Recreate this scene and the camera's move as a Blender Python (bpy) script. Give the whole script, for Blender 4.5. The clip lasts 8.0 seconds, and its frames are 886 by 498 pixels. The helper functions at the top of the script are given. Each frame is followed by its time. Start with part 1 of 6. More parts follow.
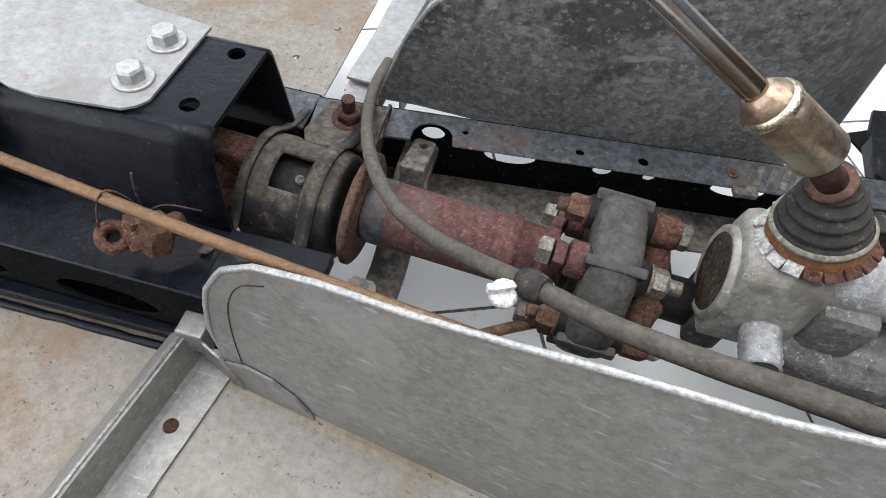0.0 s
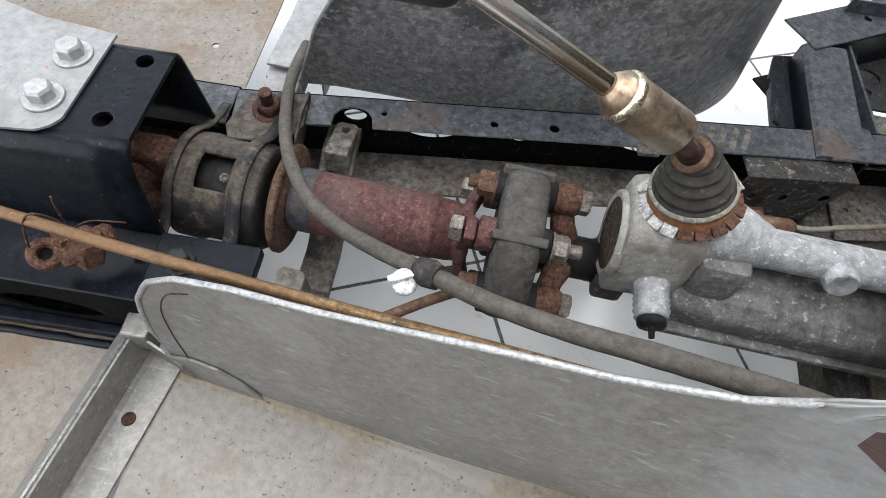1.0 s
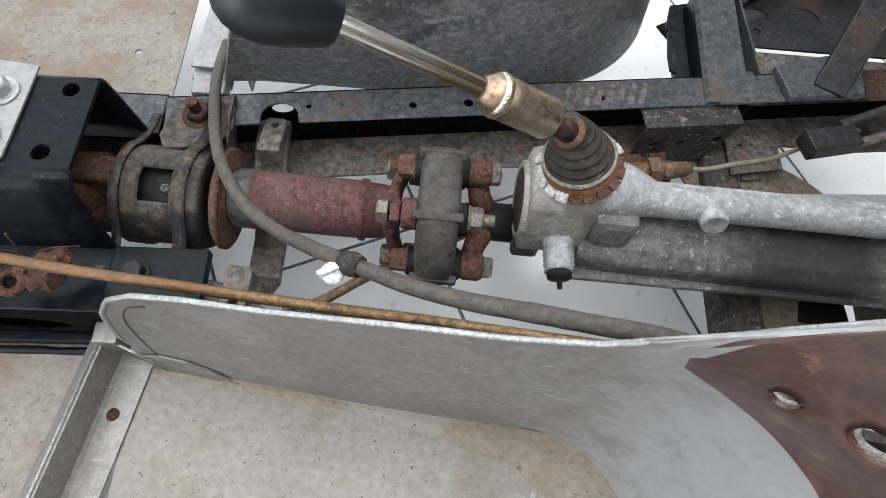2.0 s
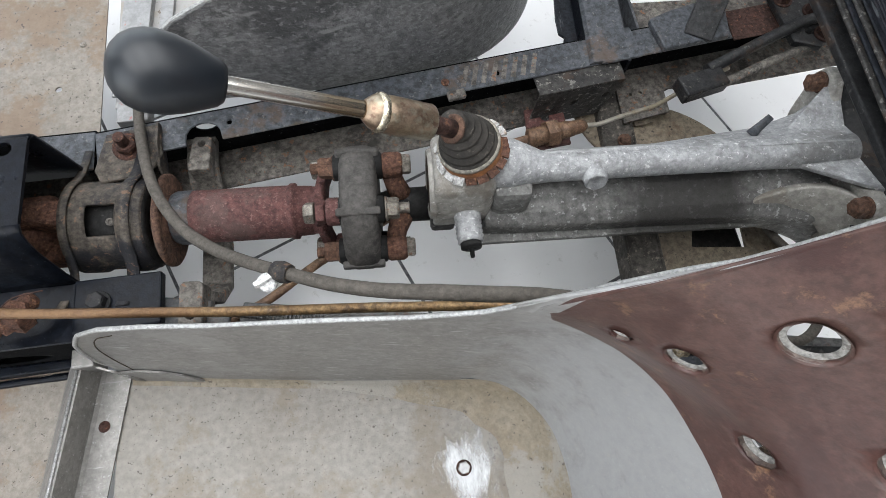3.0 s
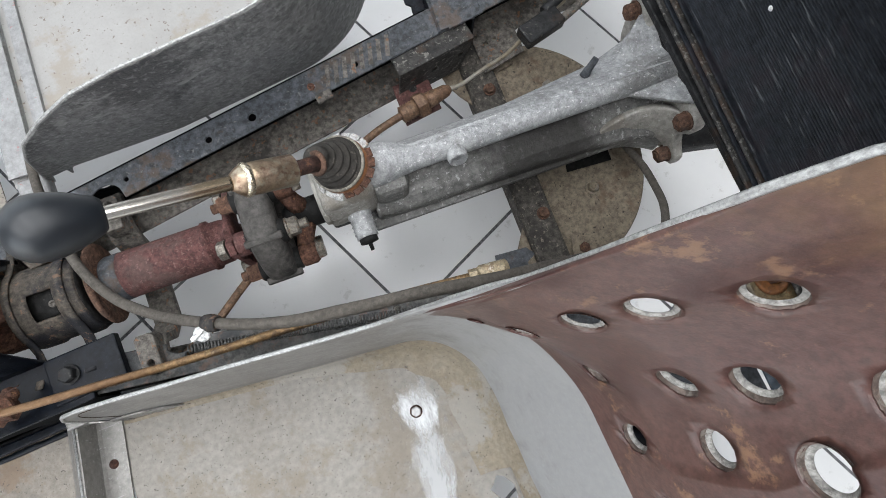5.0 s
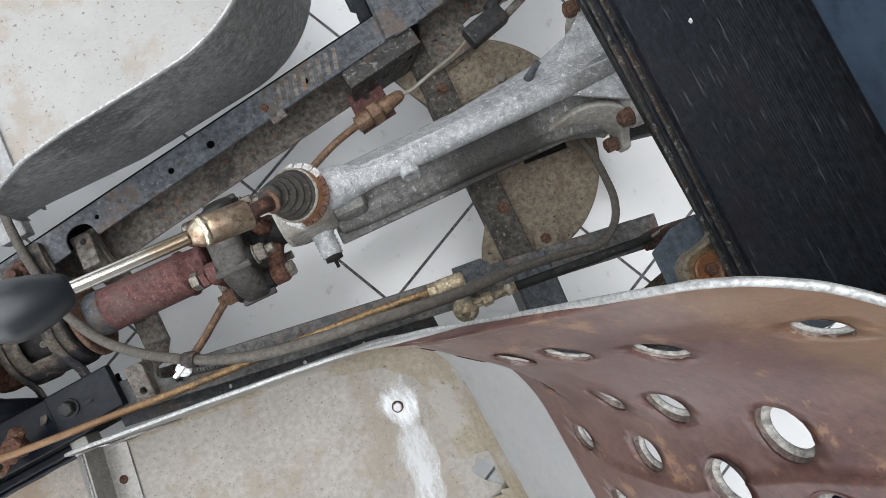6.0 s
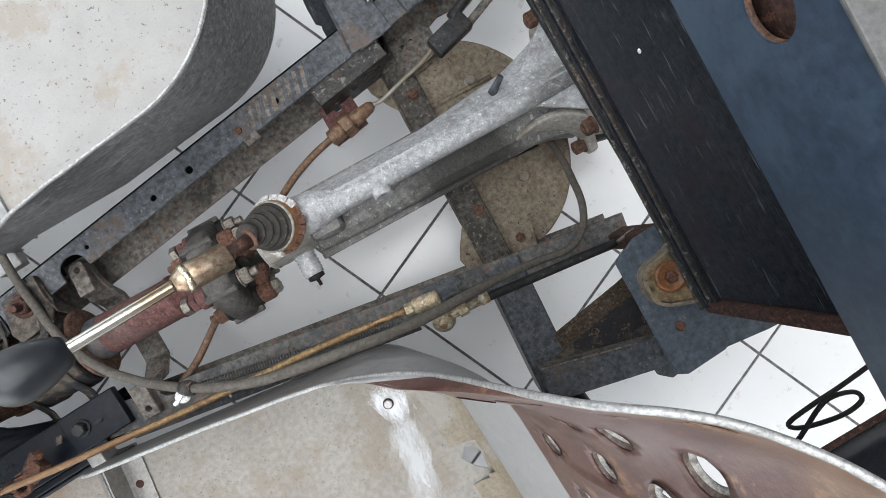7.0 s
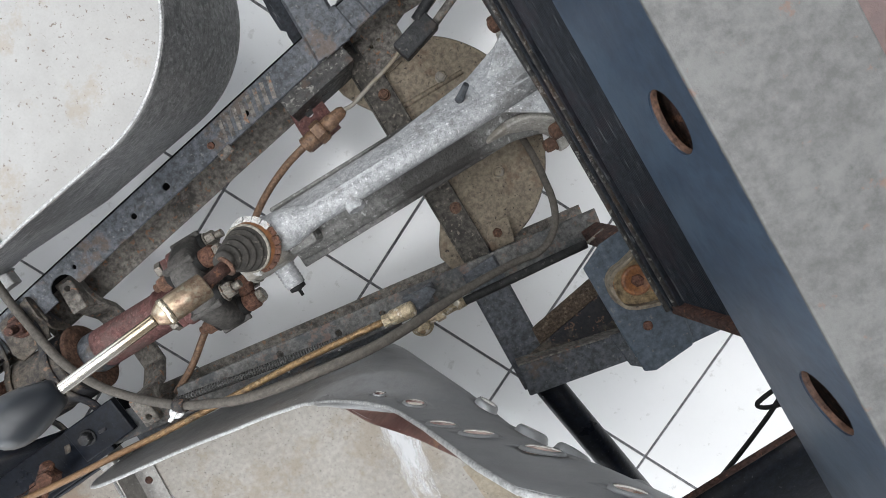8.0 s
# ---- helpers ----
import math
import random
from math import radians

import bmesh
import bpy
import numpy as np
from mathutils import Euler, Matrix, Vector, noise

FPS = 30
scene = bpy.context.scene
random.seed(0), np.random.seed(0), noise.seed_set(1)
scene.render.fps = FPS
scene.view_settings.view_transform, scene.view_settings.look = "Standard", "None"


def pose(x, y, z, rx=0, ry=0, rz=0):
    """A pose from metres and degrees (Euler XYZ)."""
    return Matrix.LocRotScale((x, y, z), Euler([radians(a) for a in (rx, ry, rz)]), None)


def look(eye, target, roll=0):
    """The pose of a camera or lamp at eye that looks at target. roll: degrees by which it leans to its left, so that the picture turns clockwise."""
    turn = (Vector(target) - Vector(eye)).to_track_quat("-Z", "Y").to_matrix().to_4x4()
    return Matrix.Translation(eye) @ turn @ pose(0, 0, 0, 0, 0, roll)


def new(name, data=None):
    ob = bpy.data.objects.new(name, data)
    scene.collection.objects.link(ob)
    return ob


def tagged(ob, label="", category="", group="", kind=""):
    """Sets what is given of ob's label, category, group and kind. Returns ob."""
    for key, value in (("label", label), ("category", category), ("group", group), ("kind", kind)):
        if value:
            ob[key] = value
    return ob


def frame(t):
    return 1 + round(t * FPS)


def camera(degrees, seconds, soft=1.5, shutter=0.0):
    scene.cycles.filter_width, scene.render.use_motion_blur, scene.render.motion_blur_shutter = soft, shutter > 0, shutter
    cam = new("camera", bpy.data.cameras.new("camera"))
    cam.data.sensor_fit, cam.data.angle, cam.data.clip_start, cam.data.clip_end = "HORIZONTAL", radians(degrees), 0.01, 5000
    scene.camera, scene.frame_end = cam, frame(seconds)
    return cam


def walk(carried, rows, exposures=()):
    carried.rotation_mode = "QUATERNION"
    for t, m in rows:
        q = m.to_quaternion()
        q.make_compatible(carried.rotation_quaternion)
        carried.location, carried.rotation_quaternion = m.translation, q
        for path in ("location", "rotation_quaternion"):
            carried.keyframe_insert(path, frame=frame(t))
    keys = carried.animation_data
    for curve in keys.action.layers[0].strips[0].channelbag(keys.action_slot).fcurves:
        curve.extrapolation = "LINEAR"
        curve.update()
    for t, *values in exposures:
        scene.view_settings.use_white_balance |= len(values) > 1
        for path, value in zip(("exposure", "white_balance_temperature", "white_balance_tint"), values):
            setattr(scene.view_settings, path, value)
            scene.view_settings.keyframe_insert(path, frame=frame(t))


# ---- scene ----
cam = camera(75.8, 8.0, soft=0.85)
PATH = [
    (0, (-0.1083, -0.2625, 0.7142), (-0.2367, 0.6833, -0.6525), 7.4),
    (0.5, (-0.0858, -0.2575, 0.7317), (-0.1708, 0.6392, -0.6708), 7.2),
    (1, (-0.0708, -0.2517, 0.7592), (-0.0908, 0.5850, -0.6825), 7.7),
    (2.5, (-0.0158, -0.2525, 0.8608), (0.1008, 0.3850, -0.6750), 7.3),
    (3, (0.0075, -0.2542, 0.9025), (0.1600, 0.3117, -0.6583), 6.9),
    (3.5, (0.0300, -0.2483, 0.9400), (0.2017, 0.2400, -0.6442), 6.5),
    (4, (0.0500, -0.2417, 0.9692), (0.2258, 0.1700, -0.6358), 6.0),
    (4.5, (0.0708, -0.2258, 0.9950), (0.2467, 0.1067, -0.6283), 7.2),
    (6, (0.1683, -0.1642, 1.0625), (0.2658, -0.0483, -0.5967), 11.0),
    (6.5, (0.2092, -0.1350, 1.0833), (0.2575, -0.0925, -0.5817), 18.1),
    (7, (0.2367, -0.1092, 1.0983), (0.2517, -0.1292, -0.5683), 110.8),
    (7.5, (0.2717, -0.0842, 1.1017), (0.2408, -0.1700, -0.5625), 165.7),
    (8, (0.3108, -0.0642, 1.1125), (0.2283, -0.2100, -0.5450), 174.5),
]
walk(cam, [(t, look(eye, target, roll)) for t, eye, target, roll in PATH], [(0, 0.06), (2.5, -0.02), (4.5, -0.12), (6, -0.05), (8, 0.0)])

# ---- world, lamps and exposure ----
world = bpy.data.worlds.new("daylight")
scene.world = world
world.use_nodes = True
wn = world.node_tree.nodes
sky = wn.new("ShaderNodeTexSky")
sky.sky_type, sky.sun_disc, sky.sun_elevation, sky.sun_rotation = "NISHITA", False, radians(40), radians(200)
world.node_tree.links.new(sky.outputs["Color"], wn["Background"].inputs["Color"])
wn["Background"].inputs["Strength"].default_value = 0.12
scene.view_settings.exposure = 0.0


def area_lamp(name, eye, target, w, h, watts, colour=(1, 1, 1)):
    d = bpy.data.lights.new(name, "AREA")
    d.shape, d.size, d.size_y, d.energy, d.color = "RECTANGLE", w, h, watts, colour
    ob = new(name, d)
    ob.matrix_world = look(eye, target)
    return ob


ROOM_TURN = 22.1                      # the tiles and the walls stand turned to the car
ROOM = pose(0.099, -0.1325, 0, 0, 0, ROOM_TURN)
HALF, HIGH = 2.8, 3.0                 # half the room's width, its height


def in_room(x, y, z):
    return ROOM @ Vector((x, y, z))


area_lamp("window_light", in_room(-0.6, HALF - 0.05, 1.50), in_room(-0.6, 0, 0.9), 4.0, 2.4, 56, (0.93, 0.97, 1.0))
area_lamp("door_light", in_room(-HALF + 0.05, -0.6, 1.4), in_room(0, -0.6, 0.9), 2.6, 2.4, 59, (0.93, 0.97, 1.0))
for lx in (-1.3, 0.0, 1.3):
    area_lamp("ceiling_lamp", in_room(lx, 0.2, HIGH - 0.09), in_room(lx, 0.201, 0), 0.6, 3.4, 53, (0.96, 0.975, 1.0))


# ---- materials ----
def surf(name, base, alt, scale=30, rough=0.6, metal=0.0, bump=0.15, fine=220, spots=None, stains=None, random_tint=0.0, stretch=None, lines=None, spec=0.5, grainy=0.45, zone=None):
    """A worn surface: two tones at one scale, fine grain, and up to two layers of marks (colour, share, scale).
    zone: a ragged stretch along one axis, such as oil or painted sheen (colour, axis, from, to, edge, strength)."""
    m = bpy.data.materials.new(name)
    m.use_nodes = True
    n, l = m.node_tree.nodes, m.node_tree.links
    b = n["Principled BSDF"]
    b.inputs["Metallic"].default_value = metal
    b.inputs["Specular IOR Level"].default_value = spec
    tc = n.new("ShaderNodeTexCoord")
    src = tc.outputs["Object"]
    if stretch:
        mp = n.new("ShaderNodeMapping")
        mp.inputs["Scale"].default_value = stretch
        l.new(src, mp.inputs["Vector"])
        src = mp.outputs["Vector"]

    def noise_at(s, detail=5.0, rgh=0.6, vec=None):
        t = n.new("ShaderNodeTexNoise")
        t.inputs["Scale"].default_value, t.inputs["Detail"].default_value, t.inputs["Roughness"].default_value = s, detail, rgh
        l.new(vec or src, t.inputs["Vector"])
        return t.outputs["Fac"]

    def ramp(fac, a, bb):
        r = n.new("ShaderNodeMapRange")
        r.inputs["From Min"].default_value, r.inputs["From Max"].default_value = a, bb
        l.new(fac, r.inputs["Value"])
        return r.outputs["Result"]

    def mix(fac, c1, c2):
        x = n.new("ShaderNodeMix")
        x.data_type = "RGBA"
        if isinstance(fac, float):
            x.inputs["Factor"].default_value = fac
        else:
            l.new(fac, x.inputs["Factor"])
        for sock, c in ((x.inputs[6], c1), (x.inputs[7], c2)):
            if isinstance(c, tuple):
                sock.default_value = (*c, 1)
            else:
                l.new(c, sock)
        return x.outputs[2]

    def shade(c, fac, lo, hi):
        """Multiplies a colour by a noise drawn out between two values."""
        r = n.new("ShaderNodeMapRange")
        r.inputs["From Min"].default_value, r.inputs["From Max"].default_value = 0.38, 0.62
        r.inputs["To Min"].default_value, r.inputs["To Max"].default_value = lo, hi
        l.new(fac, r.inputs["Value"])
        x = n.new("ShaderNodeVectorMath")
        x.operation = "SCALE"
        l.new(c, x.inputs[0])
        l.new(r.outputs["Result"], x.inputs["Scale"])
        return x.outputs["Vector"]

    col = mix(ramp(noise_at(scale, 9.0, 0.74), 0.32, 0.68), base, alt)
    grain = noise_at(fine, 4.0, 0.7)
    dark = tuple(c * 0.45 for c in base)
    col = mix(ramp(grain, 0.46, 0.70), col, mix(grainy, col, dark))
    if grainy > 0.12:
        col = shade(col, noise_at(max(130.0, scale * 4.3), 7.0, 0.72), 1 - 1.1 * grainy, 1 + 1.1 * grainy)
    rgh_add = None
    for layer in (stains, spots):
        if layer:
            c, share, s = layer[:3]
            low = (0.645 if s >= 60 else 0.60) - share * 0.28
            f = ramp(noise_at(s * 1.4, 5.0, 0.66), low, low + 0.045) if s >= 60 else ramp(noise_at(s, 10.0, 0.72), low, low + 0.06)
            if len(layer) > 3:
                mm = n.new("ShaderNodeMath")
                mm.operation = "MULTIPLY"
                mm.inputs[1].default_value = layer[3]
                l.new(f, mm.inputs[0])
                f = mm.outputs[0]
            col = mix(f, col, c)
    if zone:
        zc, axis, z0, z1, edge, strength = zone
        sep = n.new("ShaderNodeSeparateXYZ")
        l.new(tc.outputs["Object"], sep.inputs[0])
        rag = n.new("ShaderNodeMath")
        rag.operation = "MULTIPLY_ADD"
        rag.inputs[1].default_value = edge * 2.2
        l.new(noise_at(38, 6.0, 0.65, tc.outputs["Object"]), rag.inputs[0])
        l.new(sep.outputs[axis], rag.inputs[2])
        pos, off = rag.outputs[0], edge * 1.1
        both = n.new("ShaderNodeMath")
        both.operation = "MULTIPLY"
        l.new(ramp(pos, z0 + off - edge * 0.5, z0 + off + edge * 0.5), both.inputs[0])
        l.new(ramp(pos, z1 + off + edge * 0.5, z1 + off - edge * 0.5), both.inputs[1])
        amt = n.new("ShaderNodeMath")
        amt.operation = "MULTIPLY"
        amt.inputs[1].default_value = strength
        l.new(both.outputs[0], amt.inputs[0])
        col = mix(amt.outputs[0], col, zc)
    if lines and lines[1] > -0.5:
        # scratches: noise drawn out along one axis
        mp2 = n.new("ShaderNodeMapping")
        mp2.inputs["Scale"].default_value = lines[2]
        mp2.inputs["Rotation"].default_value = (0, 0, radians(lines[3]))
        l.new(tc.outputs["Object"], mp2.inputs["Vector"])
        f = ramp(noise_at(1.0, 2.0, 0.5, mp2.outputs["Vector"]), 0.66 - lines[1] * 0.2, 0.74 - lines[1] * 0.2)
        col = mix(f, col, lines[0])
    if random_tint:
        oi = n.new("ShaderNodeObjectInfo")
        hv = n.new("ShaderNodeHueSaturation")
        r = n.new("ShaderNodeMapRange")
        r.inputs["To Min"].default_value, r.inputs["To Max"].default_value = 1 - random_tint, 1 + random_tint
        l.new(oi.outputs["Random"], r.inputs["Value"])
        l.new(r.outputs["Result"], hv.inputs["Value"])
        l.new(col, hv.inputs["Color"])
        col = hv.outputs["Color"]
    l.new(col, b.inputs["Base Color"])
    rr = n.new("ShaderNodeMapRange")
    rr.inputs["To Min"].default_value, rr.inputs["To Max"].default_value = max(0.03, rough - 0.12), min(1.0, rough + 0.12)
    l.new(noise_at(scale * 2.3), rr.inputs["Value"])
    l.new(rr.outputs["Result"], b.inputs["Roughness"])
    if bump:
        bp = n.new("ShaderNodeBump")
        bp.inputs["Strength"].default_value, bp.inputs["Distance"].default_value = min(1.0, bump * 1.4), 0.0022
        l.new(grain, bp.inputs["Height"])
        bp2 = n.new("ShaderNodeBump")
        bp2.inputs["Strength"].default_value, bp2.inputs["Distance"].default_value = bump * 0.7, 0.006
        l.new(noise_at(scale * 1.5, 3.0), bp2.inputs["Height"])
        l.new(bp.outputs["Normal"], bp2.inputs["Normal"])
        l.new(bp2.outputs["Normal"], b.inputs["Normal"])
    return m


ALU_PAN = surf("dull_alu_pan", (0.240, 0.226, 0.203), (0.185, 0.168, 0.145), 9, 0.50, 0.15, 0.15, 260, spots=((0.05, 0.042, 0.035), 0.08, 190, 0.9), stains=((0.165, 0.130, 0.088), 0.26, 6, 0.5), grainy=0.14)
# zone lightens the toe corner: its sheen is put into the colour
ALU_WALL = surf("brushed_alu_wall", (0.245, 0.237, 0.225), (0.198, 0.190, 0.178), 14, 0.42, 0.42, 0.10, 300, spots=((0.42, 0.42, 0.42), 0.14, 170, 0.4), stains=((0.31, 0.305, 0.297), 0.22, 9, 0.45), grainy=0.16, lines=((0.36, 0.355, 0.345), 0.05, (30, 260, 200), 6), zone=((0.40, 0.408, 0.42), 0, 0.11, 0.90, 0.10, 0.65))
ALU_BRIGHT = surf("bright_alu_edge", (0.40, 0.40, 0.395), (0.28, 0.28, 0.275), 90, 0.42, 0.45, 0.2, grainy=0.3)
ALU_SHEET = surf("weathered_alu_sheet", (0.31, 0.31, 0.31), (0.225, 0.225, 0.225), 16, 0.5, 0.3, 0.15, 200, spots=((0.34, 0.10, 0.09), 0.05, 60, 0.7), stains=((0.19, 0.18, 0.175), 0.26, 10, 0.55), grainy=0.14)
REAR_PAN = surf("stained_rear_pan", (0.225, 0.205, 0.178), (0.170, 0.148, 0.122), 9, 0.6, 0.1, 0.2, 240, spots=((0.055, 0.044, 0.037), 0.10, 150, 0.9), stains=((0.165, 0.105, 0.060), 0.42, 7, 0.6), grainy=0.16)
# fresh black; on outrigger sides and beam web it stands in for shade
BLACK_FRESH_SHADE = surf("fresh_and_shade_black", (0.0032, 0.0042, 0.0068), (0.0065, 0.0085, 0.0130), 8, 0.30, 0.0, 0.14, 160, spots=((0.10, 0.105, 0.11), 0.03, 170, 0.35), stains=((0.010, 0.0115, 0.015), 0.16, 10, 0.6), spec=0.15)
# near-black for rail webs and rear flange, shade put into the colour
BLACK_MATTE_SHADE = surf("matt_shade_black", (0.0030, 0.0032, 0.0038), (0.0065, 0.0068, 0.0075), 18, 0.85, 0.0, 0.2, 160, spots=((0.10, 0.10, 0.10), 0.05, 120, 0.4), spec=0.06)
BLACK_WORN = surf("worn_chassis_black", (0.039, 0.044, 0.052), (0.082, 0.087, 0.095), 14, 0.52, 0.0, 0.3, 150, spots=((0.20, 0.20, 0.19), 0.13, 130, 0.5), stains=((0.085, 0.058, 0.042), 0.18, 14, 0.7), spec=0.35)
GREY_DIRT = surf("dusty_grey_steel", (0.17, 0.157, 0.14), (0.095, 0.086, 0.077), 22, 0.8, 0.0, 0.45, 170, spots=((0.22, 0.11, 0.06), 0.18, 80, 0.7), stains=((0.040, 0.037, 0.035), 0.28, 24, 0.75), spec=0.25)
TAN_DIRT = surf("tan_dusty_steel", (0.205, 0.172, 0.130), (0.145, 0.120, 0.090), 14, 0.78, 0.0, 0.3, 200, spots=((0.04, 0.034, 0.03), 0.09, 120), stains=((0.125, 0.082, 0.054), 0.24, 12, 0.6), spec=0.25, grainy=0.3)
UNDERCOAT = surf("black_undercoat", (0.108, 0.109, 0.113), (0.195, 0.193, 0.190), 9, 0.38, 0.0, 0.6, 120, spots=((0.36, 0.36, 0.355), 0.28, 110, 0.55), stains=((0.034, 0.035, 0.037), 0.30, 7, 0.75), lines=((0.26, 0.26, 0.255), 0.16, (24, 170, 60), 25), spec=0.75)
RED_OXIDE = surf("red_oxide_paint", (0.062, 0.024, 0.020), (0.090, 0.050, 0.041), 5, 0.34, 0.0, 0.12, 160, stains=((0.042, 0.015, 0.013), 0.28, 9, 0.7), spots=((0.24, 0.135, 0.076), 0.05, 26, 0.6), grainy=0.24, zone=((0.20, 0.12, 0.06), 2, 0.81, 1.2, 0.06, 0.5))
SHAFT_RED = surf("flaking_red_shaft", (0.112, 0.046, 0.042), (0.085, 0.042, 0.038), 40, 0.72, 0.0, 0.6, 260, spots=((0.21, 0.13, 0.112), 0.22, 190, 0.65), stains=((0.10, 0.072, 0.064), 0.24, 16, 0.5), spec=0.3, grainy=0.38)
RUST = surf("orange_rust", (0.128, 0.063, 0.042), (0.078, 0.044, 0.034), 55, 0.88, 0.0, 0.7, 300, spots=((0.26, 0.135, 0.075), 0.15, 140, 0.8), spec=0.22)
RUST_DARK = surf("dark_rust", (0.062, 0.030, 0.023), (0.040, 0.025, 0.021), 50, 0.85, 0.0, 0.5, 280, spots=((0.16, 0.075, 0.045), 0.2, 110, 0.8), spec=0.25)
PIPE_RUST = surf("rusty_pipe", (0.26, 0.170, 0.080), (0.17, 0.098, 0.046), 45, 0.45, 0.45, 0.3, 320, spots=((0.42, 0.33, 0.21), 0.13, 70, 0.5), stains=((0.06, 0.036, 0.024), 0.2, 40, 0.7), zone=((0.135, 0.070, 0.032), 0, -1.5, -0.16, 0.10, 0.75))
CAST_ALU = surf("mottled_cast_alu", (0.40, 0.405, 0.41), (0.285, 0.29, 0.293), 26, 0.55, 0.15, 0.6, 230, spots=((0.74, 0.74, 0.74), 0.17, 150, 0.7), stains=((0.17, 0.166, 0.158), 0.20, 12, 0.6), grainy=0.25)
CAST_CASE = surf("oily_cast_case", (0.225, 0.222, 0.212), (0.135, 0.132, 0.125), 30, 0.58, 0.15, 0.6, 230, spots=((0.58, 0.58, 0.57), 0.20, 110, 0.6), stains=((0.090, 0.086, 0.080), 0.22, 14, 0.6), grainy=0.3, zone=((0.026, 0.024, 0.022), 0, 0.262, 0.395, 0.034, 0.85))
CAST_GREASY = surf("greasy_cast_alu", (0.035, 0.034, 0.032), (0.075, 0.074, 0.072), 24, 0.6, 0.1, 0.4, 190, spots=((0.30, 0.30, 0.30), 0.13, 60, 0.7), spec=0.3)
RUBBER = surf("aged_rubber", (0.008, 0.008, 0.008), (0.018, 0.0175, 0.017), 30, 0.7, 0.0, 0.2, 200, spots=((0.08, 0.075, 0.07), 0.10, 100, 0.5), spec=0.25)
RUBBER_DUSTY = surf("dusty_rubber", (0.086, 0.072, 0.058), (0.042, 0.038, 0.033), 22, 0.72, 0.0, 0.35, 240, spots=((0.18, 0.105, 0.065), 0.18, 90, 0.6), stains=((0.011, 0.012, 0.016), 0.44, 9, 0.88), spec=0.3)
CABLE_SKIN = surf("dusty_cable_sheath", (0.094, 0.084, 0.072), (0.066, 0.059, 0.051), 50, 0.82, 0.0, 0.3, 260, spots=((0.13, 0.115, 0.098), 0.12, 150, 0.5), spec=0.25, grainy=0.22)
KNOB_BLACK = surf("black_knob_plastic", (0.003, 0.005, 0.0085), (0.006, 0.009, 0.013), 10, 0.40, 0.0, 0.03, 120, spec=0.6, grainy=0.1)
CHROME = surf("worn_chrome", (0.60, 0.59, 0.575), (0.50, 0.46, 0.40), 16, 0.20, 0.97, 0.0, 240, spots=((0.30, 0.21, 0.13), 0.06, 90, 0.5), grainy=0.06, zone=((0.36, 0.26, 0.15), 0, -0.030, 0.20, 0.025, 0.75))
CAD_GOLD = surf("yellow_zinc_sleeve", (0.36, 0.295, 0.200), (0.30, 0.195, 0.145), 30, 0.34, 0.85, 0.15, 240, spots=((0.17, 0.085, 0.065), 0.2, 60, 0.6), stains=((0.42, 0.39, 0.30), 0.25, 36, 0.7), grainy=0.25)
WELD_BRIGHT = surf("bright_brazed_metal", (0.62, 0.57, 0.46), (0.44, 0.36, 0.25), 60, 0.26, 0.9, 0.25, 200, spots=((0.22, 0.13, 0.08), 0.14, 70, 0.6), grainy=0.15)
BRASS = surf("aged_brass", (0.40, 0.335, 0.23), (0.28, 0.22, 0.14), 60, 0.5, 0.5, 0.15, 260, spots=((0.62, 0.58, 0.50), 0.34, 80, 0.7), stains=((0.16, 0.09, 0.05), 0.2, 40, 0.7))
BOLT_STEEL = surf("dull_bolt_steel", (0.24, 0.22, 0.19), (0.14, 0.125, 0.105), 90, 0.5, 0.5, 0.3, 300, spots=((0.16, 0.075, 0.042), 0.22, 140, 0.75))
ZINC = surf("grey_zinc_bolt", (0.42, 0.42, 0.42), (0.34, 0.34, 0.34), 50, 0.45, 0.5, 0.1, 260, grainy=0.15)
SPRING_STEEL = surf("grey_spring_steel", (0.17, 0.17, 0.165), (0.11, 0.11, 0.105), 90, 0.5, 0.6, 0.1)
FIN_BLACK = surf("black_ribbed_core", (0.0120, 0.0140, 0.0178), (0.019, 0.0217, 0.0265), 12, 0.5, 0.0, 0.2, 200, lines=((0.085, 0.09, 0.095), 0.07, (260, 26, 260), 0), stains=((0.022, 0.018, 0.022), 0.2, 14, 0.6), spec=0.13)
BLUE_BLACK = surf("blue_black_paint", (0.018, 0.031, 0.052), (0.030, 0.046, 0.070), 9, 0.42, 0.0, 0.06, 140, spec=0.35, grainy=0.2, stains=((0.040, 0.064, 0.094), 0.32, 6, 0.6))
TILE_WHITE = surf("white_floor_tile", (0.77, 0.77, 0.768), (0.74, 0.74, 0.738), 6, 0.2, 0.0, 0.015, 60, random_tint=0.02, spots=((0.50, 0.49, 0.47), 0.02, 30, 0.5), grainy=0.0)
GROUT = surf("dark_grout", (0.10, 0.10, 0.105), (0.16, 0.16, 0.165), 30, 0.9, 0.0, 0.3, 200)
WALL_WHITE = surf("white_wall_paint", (0.78, 0.78, 0.77), (0.75, 0.75, 0.74), 3, 0.85, 0.0, 0.05, 60, grainy=0.05)
WALL_GREY = surf("grey_wall_paint", (0.33, 0.33, 0.33), (0.30, 0.30, 0.30), 3, 0.85, 0.0, 0.05, 60, grainy=0.05)
WHITE_PLASTIC = surf("white_plastic", (0.78, 0.78, 0.77), (0.68, 0.68, 0.67), 60, 0.4, 0.0, 0.05)
FLANGE_GREY = surf("grey_alloy_flange", (0.096, 0.095, 0.093), (0.066, 0.066, 0.064), 22, 0.6, 0.1, 0.15, 200, spots=((0.13, 0.07, 0.05), 0.06, 60, 0.6), stains=((0.11, 0.11, 0.107), 0.3, 18, 0.6), grainy=0.2)
